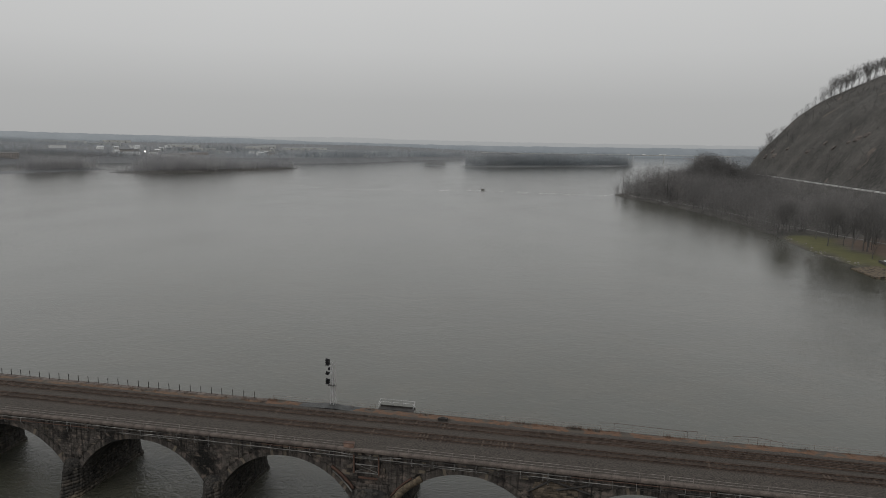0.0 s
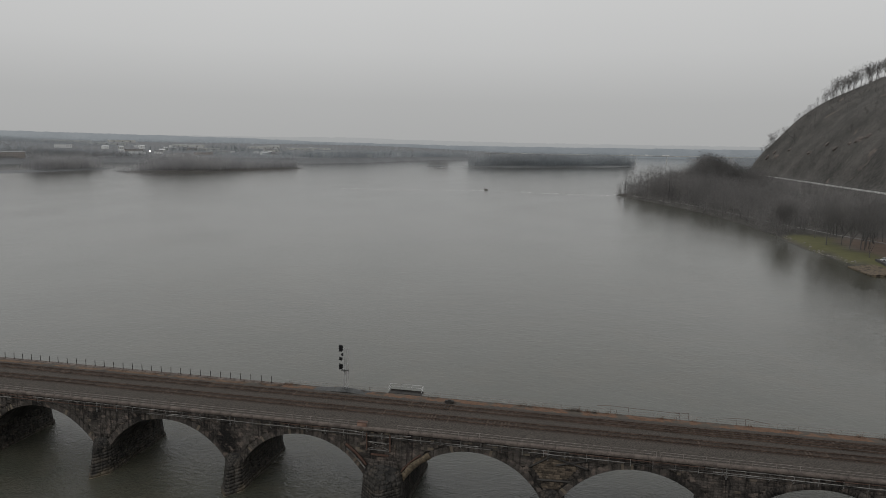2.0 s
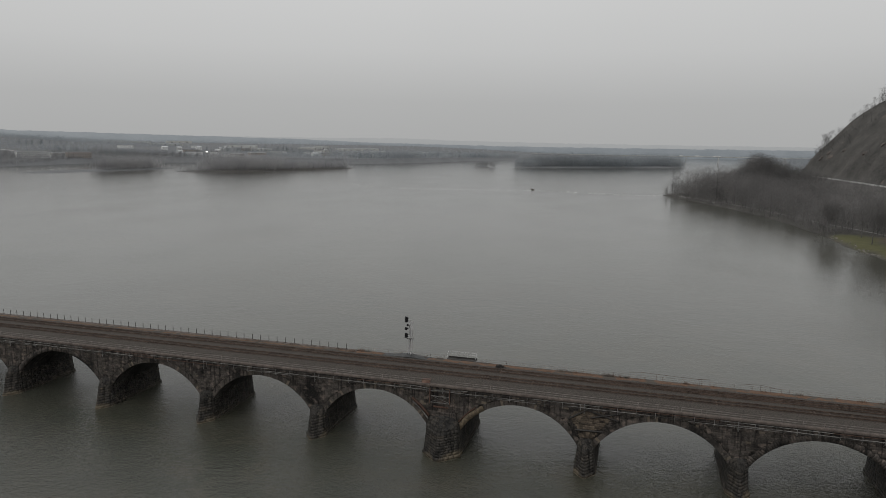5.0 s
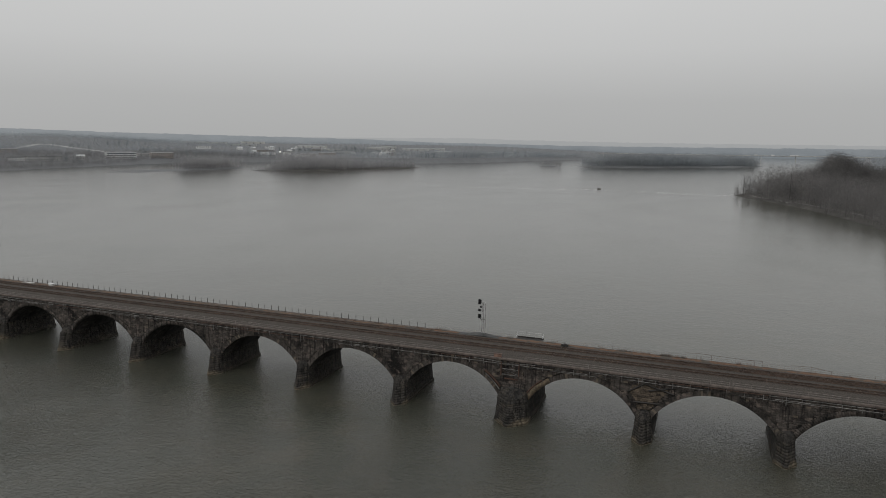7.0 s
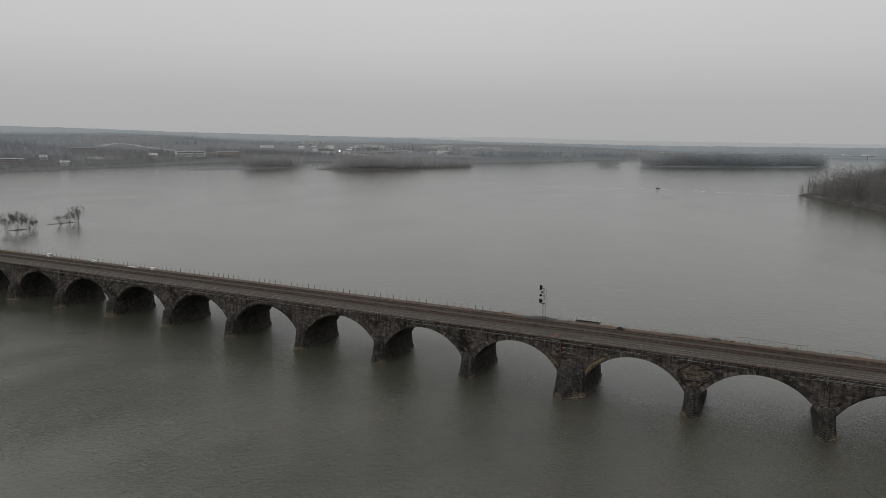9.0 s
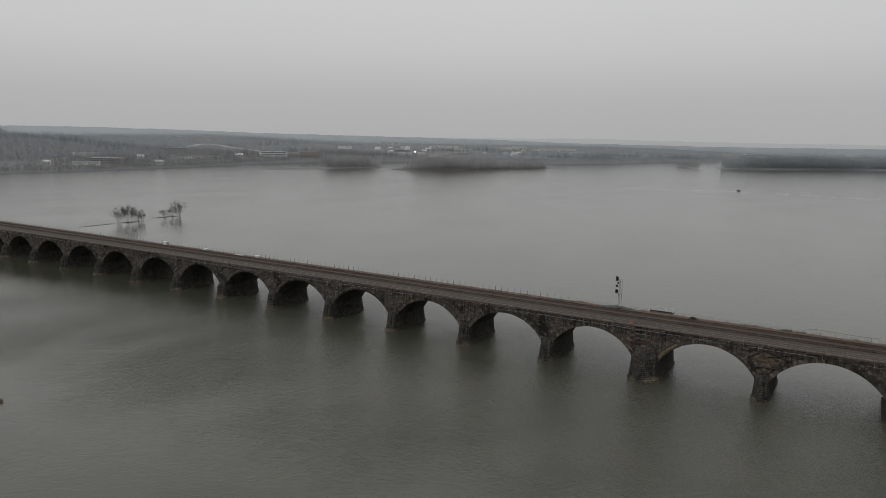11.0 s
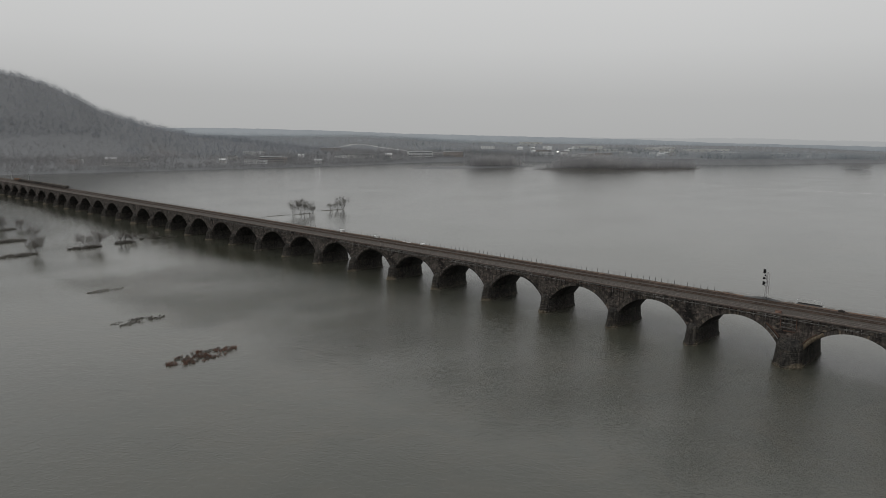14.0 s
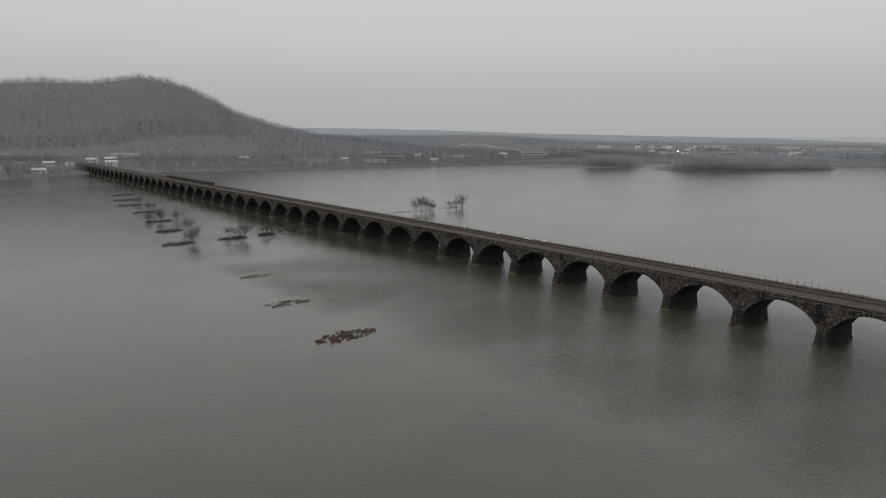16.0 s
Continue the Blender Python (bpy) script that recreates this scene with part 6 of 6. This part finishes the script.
def scrub(at, length, width, turn, n, high, mat, label, seed, per=16, lean=(0.35, -0.1)):
    """Clumps of thin willow stems that stand in the water, swept one way."""
    rg = np.random.default_rng(seed)
    r, a = np.sqrt(rg.uniform(0, 1, n)), rg.uniform(0, 2 * np.pi, n)
    u, w = r * np.cos(a) * length / 2, r * np.sin(a) * width / 2
    clump = wiggle(u, w, 0.8, seed) + 0.6 * wiggle(u, w, 2.3, seed + 1) + rg.normal(0, 0.2, n) > -0.05
    u, w = u[clump], w[clump]
    c, s = math.cos(radians(turn)), math.sin(radians(turn))
    cx, cy = at[0] + u * c - w * s, at[1] + u * s + w * c
    size = high * (0.3 + 0.8 * rg.uniform(0, 1, len(u)) ** 2)
    base = np.repeat(np.stack([cx, cy, np.full(len(u), -0.05)], -1), per, 0)
    base[:, :2] += rg.normal(0, 0.16, (len(base), 2))
    h = np.repeat(size, per) * rg.uniform(0.5, 1.0, len(base))
    ln = rg.normal(0, 0.55, (len(base), 2)) * h[:, None] + np.array(lean) * h[:, None]
    v, f = slivers(base, h, ln, np.full(len(base), 0.06), rg)
    return tagged(from_arrays("willow_scrub", v, f, mat), label, "shrubs", kind="stuff")


scrub((-108.5, -101, 0), 20, 8.0, 97, 520, 1.25, SCRUB, "reddish-brown willow scrub standing in the water", 1)
scrub((-108.5, -101, 0), 20, 7.4, 97, 420, 0.8, BARK, "low grey drowned stems among the willow scrub", 7)
scrub((-153, -98.5, 0), 19, 6.0, 95, 380, 0.85, BARK, "dark drowned willow scrub in the water", 2)
scrub((-202, -89, 0), 15, 4.4, 95, 220, 0.7, BARK, "dark drowned willow scrub in the water", 3)
scrub((-254, -86, 0), 16, 2.0, 95, 26, 0.4, BARK, "drift just breaking the water", 4)
for n, (bx, by, ln, wd, tn, hi) in enumerate(((-303, -90, 19, 6, 100, 0.6), (-307, -60, 19, 3.0, 95, 0.4), (-312, -38, 13, 5, 100, 0.5), (-318, -18, 22, 2.5, 80, 0.35), (-355, -80, 19, 6, 98, 0.6), (-406, -72, 19, 7, 98, 0.6), (-466, -67, 18, 7, 98, 0.6),
                                     (-527, -62, 26, 6, 98, 0.6), (-575, -55, 22, 5, 98, 0.4), (-630, -46, 26, 6, 98, 0.5), (-720, -40, 30, 5, 95, 0.4), (-810, -30, 30, 5, 95, 0.4), (-371, 90, 30, 2.0, 93, 0.35), (-370, 113, 20, 5, 85, 0.7), (-379, 146, 28, 5, 88, 0.7))):
    bar((bx, by, 0), ln * 0.72, wd * 0.75, tn, hi * 0.5, "low dark mud bar with drift in the river", 500 + n)
    if n < 13:
        scrub((bx, by, 0), ln * 0.9, wd * 1.15, tn, 480, 2.0 if n < 10 else 0.4, BARK, "brown scrub on a low mud bar", 520 + n, lean=(0.1, 0))
ISLET_TREES = [(-303, -82, 9.0, BUSHY, 0.0), (-307, -58, 10.5, dict(BUSHY, stems=10, spread=0.55, tilt=1.25, foot=0.03), 0.0), (-311, -40, 6.5, BUSHY, 0.0), (-313, -34, 4.5, BUSHY, 0.0), (-316, -22, 4.5, BUSHY, 0.0), (-353, -70, 8.5, BUSHY, 0.0), (-404, -70, 8.5, BUSHY, 0.0), (-405, -62, 7.0, BUSHY, 0.0), (-408, -78, 6.0, BUSHY, 0.0),
               (-465, -62, 8.0, BUSHY, 0.0), (-526, -56, 8.0, BUSHY, 0.0), (-370, 105, 12.5, dict(BUSHY, stems=5, tilt=0.3, spread=0.4), 0.0), (-368.5, 110, 14.5, dict(BUSHY, stems=6, tilt=0.3, spread=0.4), 0.0), (-368, 117, 11.5, BUSHY, 0.0), (-369, 121, 7.5, BUSHY, 0.0), (-374, 142, 7.0, NEAR_TREE, 0.0), (-376, 149, 9.0, NEAR_TREE, 0.05), (-379, 158, 13.0, dict(NEAR_TREE, spread=0.7, tilt=1.0), 0.2)]
for i, (xx, yy, hgt, kind_, ln) in enumerate(ISLET_TREES):
    tree_thing("islet_tree", (xx, yy, -0.1), hgt * (1.2 if yy < 0 else 1.0), 600 + i, "bare willow tree on a low river islet" if kind_ is not NEAR_TREE else "bare spreading tree on a river islet", "islet trees", lean=ln, **kind_)

# ---- road, path, ramp and stones on the right bank ----
def ribbon(name, pts, width, lift, mat, label, category, thick=0.0, step=10.0, level=None):
    """A strip along a line of (x, y) that lies on the ground."""
    p = np.array(pts, float)
    d = np.concatenate([[0], np.cumsum(np.hypot(*np.diff(p, axis=0).T))])
    s = np.arange(0, d[-1], step)
    x, y = np.interp(s, d, p[:, 0]), np.interp(s, d, p[:, 1])
    tx, ty = np.gradient(x), np.gradient(y)
    ln = np.hypot(tx, ty)
    nx, ny = -ty / ln, tx / ln
    z = land(x, y) + lift if level is None else np.full(len(x), level)
    rows = [np.stack([x + nx * w, y + ny * w, z + e], -1) for w, e in ((-width / 2, -1.5 - thick), (-width / 2, 0), (width / 2, 0), (width / 2, -1.5 - thick))]
    v = np.concatenate(rows)
    i = np.arange(len(v)).reshape(4, len(x))
    f = np.stack([i[:-1, :-1], i[:-1, 1:], i[1:, 1:], i[1:, :-1]], -1).reshape(-1, 4)
    return tagged(from_arrays(name, v, f, mat), label, category, kind="structure")


ribbon("highway", [(-1565, -430), (-1562, -60), (-1562, 110), (-1590, 330)], 18.0, 0.0, BARRIER, "pale concrete highway along the foot of the long hill", "highway", thick=4.0, level=17.0)
ribbon("hillside_road", SPUR_ROAD, 14.0, 0.8, BARRIER, "pale road climbing the wooded spur behind the town", "road", thick=1.5)
ROADLINE = [(306, 300), (306, 630), (303, 720), (298, 914), (289, 1184)]
ribbon("road", ROADLINE, 9.0, 0.5, ASPHALT, "wet two-lane road cut along the foot of the hill", "road")
ribbon("road_barrier", [(x - 5.2, y) for x, y in ROADLINE], 0.5, 1.7, BARRIER, "pale concrete barrier along the road's river side", "barrier", thick=1.0)
ribbon("footpath", PATHLINE, 2.4, 0.12, material("pale_gravel", (0.14, 0.135, 0.13), (0.24, 0.235, 0.225), 1.5, 0.2, 0.9, 0.2), "pale riverside path through the trees", "path", step=5)
ribbon("footpath_beach", [(108, 620), (100, 660), (84, 690), (78, 715)], 3.0, 0.1, material("pale_shingle", (0.2, 0.19, 0.18), (0.36, 0.35, 0.33), 1.0, 0.2, 0.9, 0.2), "strip of pale shingle at the water's edge", "beach", step=6)
ramp = bmesh.new()
box(ramp, -7, 5, -19, 5, -0.9, 0.0)
for v in ramp.verts:
    v.co.z += 0.11 * v.co.x + 0.3
ramp_ob = part("boat_ramp", ramp, TAN, None)
ramp_ob.matrix_world = pose(160, 260, 0.9, 0, 0, 4)
tagged(ramp_ob, "tan concrete boat ramp sloping into the river", "ramp", kind="structure")
car_park = bmesh.new()
box(car_park, -14, 14, -22, 14, -1.5, 0.0)
cp = part("pavement", car_park, ASPHALT, None)
cp.matrix_world = pose(182.0, 262, float(land(180, 262)) + 0.9, 0, 0, -4)
tagged(cp, "dark asphalt parking area above the boat ramp", "pavement", kind="structure")
rock_bm = bmesh.new()
bmesh.ops.create_icosphere(rock_bm, subdivisions=1, radius=1)
for v in rock_bm.verts:
    v.co *= 1 + 0.25 * math.sin(v.co.x * 7 + v.co.y * 5)
    v.co.z *= 0.6
rock_mesh = bpy.data.meshes.new("bank_stone")
rock_bm.to_mesh(rock_mesh)
rock_bm.free()
rock_mesh.materials.append(material("pale_bank_stone", (0.10, 0.095, 0.085), (0.25, 0.235, 0.205), 1.0, 0.3, 0.9, 0.4, piece=0.4))
rr = random.Random(8)
for i in range(44):
    yy = rr.uniform(268, 386)
    xx = float(np.interp(yy, RIGHT[:, 0], RIGHT[:, 1])) + rr.uniform(0.5, 4.5)
    so = new("bank_stone", rock_mesh)
    k = rr.uniform(0.25, 0.8)
    so.matrix_world = Matrix.LocRotScale((xx, yy, float(land(xx, yy)) + k * 0.2), Euler((rr.uniform(-0.3, 0.3), 0, rr.uniform(0, 6))), (k * rr.uniform(1, 1.6), k, k))
    tagged(so, "pale stone on the river's edge", "stone", "stones along the bank")

# snag of rock in the rapids, and the foam of the rapids
rock = new("river_rock", None)
rock.location = (-98, 764, 0)
rock.scale = (0.75, 0.75, 0.75)
tagged(rock, "dark low rock with driftwood breaking the rapids", "rock")
bm = bmesh.new()
bmesh.ops.create_icosphere(bm, subdivisions=3, radius=1)
for v in bm.verts:
    v.co *= 1 + 0.2 * math.sin(v.co.x * 5 + v.co.y * 3) * math.cos(v.co.z * 4)
    v.co = Vector((v.co.x * 3.2, v.co.y * 1.6, v.co.z * 1.6))
part("boulder", bm, MUD, rock)
part("driftwood", bars([((-2.6, 0, 0.8), (-2.2, 0.2, 3.0)), ((1.0, 0, 1.0), (3.2, 0, 1.9))], 0.22), MUD, rock)
rg = np.random.default_rng(31)
n = 260
fx = rg.uniform(-480, 62, n)
keep = rg.uniform(0, 1, n) < np.where(fx > -110, 0.9, 0.35)
fx = fx[keep]
fy = np.interp(fx, [-480, -380, -270, -200, -100, 0, 62], [720, 780, 712, 722, 752, 726, 730]) + rg.normal(0, 6.0, len(fx))
vs, fs = [], []
for x0, y0 in zip(fx, fy):
    ln, wd = rg.uniform(0.5, 3.2), rg.uniform(0.2, 0.6)
    m = len(vs)
    for j in range(8):
        a = j * math.pi / 4
        vs.append((x0 + ln * math.cos(a) * rg.uniform(0.7, 1.1), y0 + wd * math.sin(a) * rg.uniform(0.6, 1.3), 0.03))
    vs.append((x0, y0, 0.16))
    fs += [(m + j, m + (j + 1) % 8, m + 8) for j in range(8)]
tagged(from_arrays("rapids_foam", np.array(vs), np.array(fs), FOAM), "broken white foam along the shallow rapids", "foam", kind="stuff")


# ---- buildings on the far bank ----
def building(name, at, turn, length, depth, height, storeys, wall, roof, label, pitched=0.0, ribbon_windows=False):
    t = thing(name, at, label, "building")
    t.rotation_euler = (0, 0, radians(turn))
    part("wall", boxes((-length / 2, length / 2, -depth / 2, depth / 2, -2, height)), wall, t)
    if pitched:
        bm = bmesh.new()
        e = 0.5
        p = [(-length / 2 - e, -depth / 2 - e, height), (length / 2 + e, -depth / 2 - e, height), (length / 2 + e, depth / 2 + e, height), (-length / 2 - e, depth / 2 + e, height), (-length / 2 - e, 0, height + pitched), (length / 2 + e, 0, height + pitched)]
        q = [bm.verts.new(c) for c in p]
        for idx in ((0, 1, 5, 4), (2, 3, 4, 5), (0, 4, 3), (1, 2, 5), (3, 2, 1, 0)):
            bm.faces.new([q[k] for k in idx])
        part("roof", bm, roof, t)
    else:
        part("roof", boxes((-length / 2 - 0.6, length / 2 + 0.6, -depth / 2 - 0.6, depth / 2 + 0.6, height, height + 0.7)), roof, t)
    per = max(2, int(length / 5))
    sh = height / storeys
    win = None
    for s in range(storeys):
        if ribbon_windows:
            o = part("window", boxes((-length / 2 + 1, length / 2 - 1, -depth / 2 - 0.08, -depth / 2 - 0.003, s * sh + sh * 0.35, s * sh + sh * 0.78)), GLASS, t)
            continue
        for i in range(per):
            if win is None:
                o = part("window", boxes((-0.8, 0.8, -0.08, -0.003, 0, sh * 0.45)), GLASS, t)
                win = o.data
            else:
                o = new("window", win)
                o.parent = t
            o.location = (-length / 2 + (i + 0.5) * length / per, -depth / 2, s * sh + sh * 0.35)
    return t


def on_land(x, y, dz=0.0):
    return (x, y, float(land(x, y)) + dz)


building("office_block", on_land(-1255, 655), 30, 60, 16, 11, 3, BRICK, ROOF_PALE, "long dark three-storey office block with a pale roof", ribbon_windows=True)
building("office_block", on_land(-1270, 1117), 60, 66, 18, 13, 3, WHITE, ROOF_PALE, "long white three-storey office block with ribbon windows", ribbon_windows=True)
building("office_block", on_land(-1236, 1212), 60, 52, 18, 12, 3, BRICK, ROOF_PALE, "brick three-storey block with a pale flat roof")
building("white_house", on_land(-1160, 705), 55, 16, 10, 7, 2, WHITE, ROOF_PALE, "white house near the shore", 3.0)
building("white_house", on_land(-1150, -70), 75, 20, 11, 7, 2, WHITE, ROOF, "white two-storey riverside house", 4.0)
building("white_house", on_land(-1010, -66), 75, 16, 10, 5, 1, WHITE, ROOF_PALE, "low white riverside house", 2.5)
building("white_house", on_land(-1090, -110), 80, 14, 9, 6, 2, WHITE, ROOF, "small white riverside house", 3.0)
building("warehouse", on_land(-1500, 150), 75, 58, 16, 6, 1, WHITE, ROOF_PALE, "long low white warehouse below the hill")
building("white_house", on_land(-1190, 60), 80, 18, 11, 7, 2, WHITE, ROOF_PALE, "white house behind the riverside trees", 3.5)
for i, (xx, yy) in enumerate(((-1040, -118), (-1075, -60), (-1125, -140), (-1185, -105), (-1200, -30), (-1240, 10))):
    building("white_house", on_land(xx, yy), 70 + 7 * i, 13 + i % 3 * 3, 9, 6, 2, WHITE if i % 3 else BARRIER, ROOF if i % 2 else ROOF_PALE, "white house in the riverside village by the viaduct's end", 3.0)
rb = random.Random(12)
for i in range(64):
    if i < 30:
        xx, yy = rb.uniform(-1480, -1180), rb.uniform(-300, 1350)
    else:
        xx, yy = rb.uniform(-1500, -640), rb.uniform(1500, 2500)
    if d_left(xx, yy) < 70:
        continue
    kind_ = rb.random()
    ln = rb.uniform(12, 22) if kind_ < 0.7 else rb.uniform(30, 70)
    building("town_house" if kind_ < 0.7 else "town_block", on_land(xx, yy, 1.0), rb.uniform(40, 80), ln, rb.uniform(9, 14), rb.uniform(5, 8), 2, rb.choice((WHITE, BRICK, BARRIER, WHITE)), rb.choice((ROOF, ROOF_PALE, ROOF_PALE)), "small town building among bare trees on the far bank", rb.choice((0.0, 3.0, 3.5)) if kind_ < 0.7 else 0.0)

for i in range(16):
    xx, yy = rb.uniform(-1950, -800), rb.uniform(2000, 3000)
    if d_left(xx, yy) < 320:
        continue
    shed = thing("warehouse", on_land(xx, yy), "long pale flat-roofed shed on the rise behind the town", "building")
    shed.rotation_euler = (0, 0, radians(rb.uniform(15, 50)))
    ln, dp, ht = rb.uniform(50, 120), rb.uniform(40, 60), rb.uniform(6, 9)
    part("wall", boxes((-ln / 2, ln / 2, -dp / 2, dp / 2, -3, ht)), BARRIER, shed)
    part("roof", boxes((-ln / 2 - 0.5, ln / 2 + 0.5, -dp / 2 - 0.5, dp / 2 + 0.5, ht, ht + 0.8)), ROOF_PALE, shed)
    for k in range(3):
        part("loading_door", boxes((ln * (k - 1) * 0.3 - 2.5, ln * (k - 1) * 0.3 + 2.5, -dp / 2 - 0.1, -dp / 2 - 0.01, 0.2, 4.6)), ROOF, shed)

# floodlight on the far shore
flood = thing("floodlight", on_land(-1130, 1560), "lit floodlight on a tall pole on the distant shore", "lamp")
part("pole", bars([((0, 0, 0), (0, 0, 9))], 0.2), DARK_STEEL, flood)
bulb = bpy.data.materials.new("lit_lamp")
bulb.use_nodes = True
bulb.node_tree.nodes["Principled BSDF"].inputs["Emission Color"].default_value = (1.0, 0.95, 0.88, 1)
bulb.node_tree.nodes["Principled BSDF"].inputs["Emission Strength"].default_value = 4.0
part("lamp_panel", boxes((-2.2, 2.2, -0.4, 0.4, 9, 11.5)), bulb, flood, "bright lit lamp panel")

# the highway bridge far downstream
hw = thing("highway_bridge", (0, 2900, 0), "long flat highway bridge far across the river", "bridge")
part("deck", boxes((-420, 760, -8, 8, 21.5, 24.0)), ROOF, hw)
part("parapet", boxes((-420, 760, -8.4, -8.01, 22.5, 25.0)), BARRIER, hw)
for xx in range(-400, 760, 124):
    part("bridge_pier", boxes((xx - 0.8, xx + 0.8, -7, 7, -2, 21.49)), BARRIER, hw)
for xx in (262, 330, 345, 200):
    lorry = thing("lorry", (xx, 2895.5, 24.0), "white lorry crossing the distant highway bridge", "lorry", "lorries on the highway bridge")
    part("trailer", boxes((-7, 5, -1.25, 1.25, 1.1, 4.1)), WHITE, lorry)
    part("cab", boxes((5.4, 7.6, -1.2, 1.2, 0.6, 3.2)), WHITE, lorry)
    for dx in (-5.5, -4.2, 6.4):
        w = bmesh.new()
        tube(w, (dx, -1.2, 0.5), (dx, 1.2, 0.5), 0.5, sides=10)
        part("wheel", w, DARK_STEEL, lorry)

# white car parked above the boat ramp
car = thing("parked_car", (171.0, 270.5, float(land(180, 262)) + 0.9), "white car parked on the asphalt above the boat ramp", "car")
car.rotation_euler = (0, 0, radians(20))
bm = boxes((-2.2, 2.2, -0.9, 0.9, 0.32, 0.95))
bmesh.ops.bevel(bm, geom=bm.edges[:], offset=0.14, segments=2, affect="EDGES")
part("body", bm, WHITE, car)
bm = boxes((-1.5, 1.0, -0.78, 0.78, 0.93, 1.5))
for v in bm.verts:
    if v.co.z > 1.3:
        v.co.x = v.co.x * 0.7 - 0.1
        v.co.y *= 0.86
part("cabin", bm, GLASS, car, "dark glazed cabin")
part("roof", boxes((-1.1, 0.55, -0.64, 0.64, 1.504, 1.54)), WHITE, car)
for dx in (-1.4, 1.4):
    for dy in (-0.86, 0.86):
        w = bmesh.new()
        tube(w, (dx, dy - 0.1, 0.33), (dx, dy + 0.1, 0.33), 0.33, sides=14)
        part("wheel", w, BLACK, car)
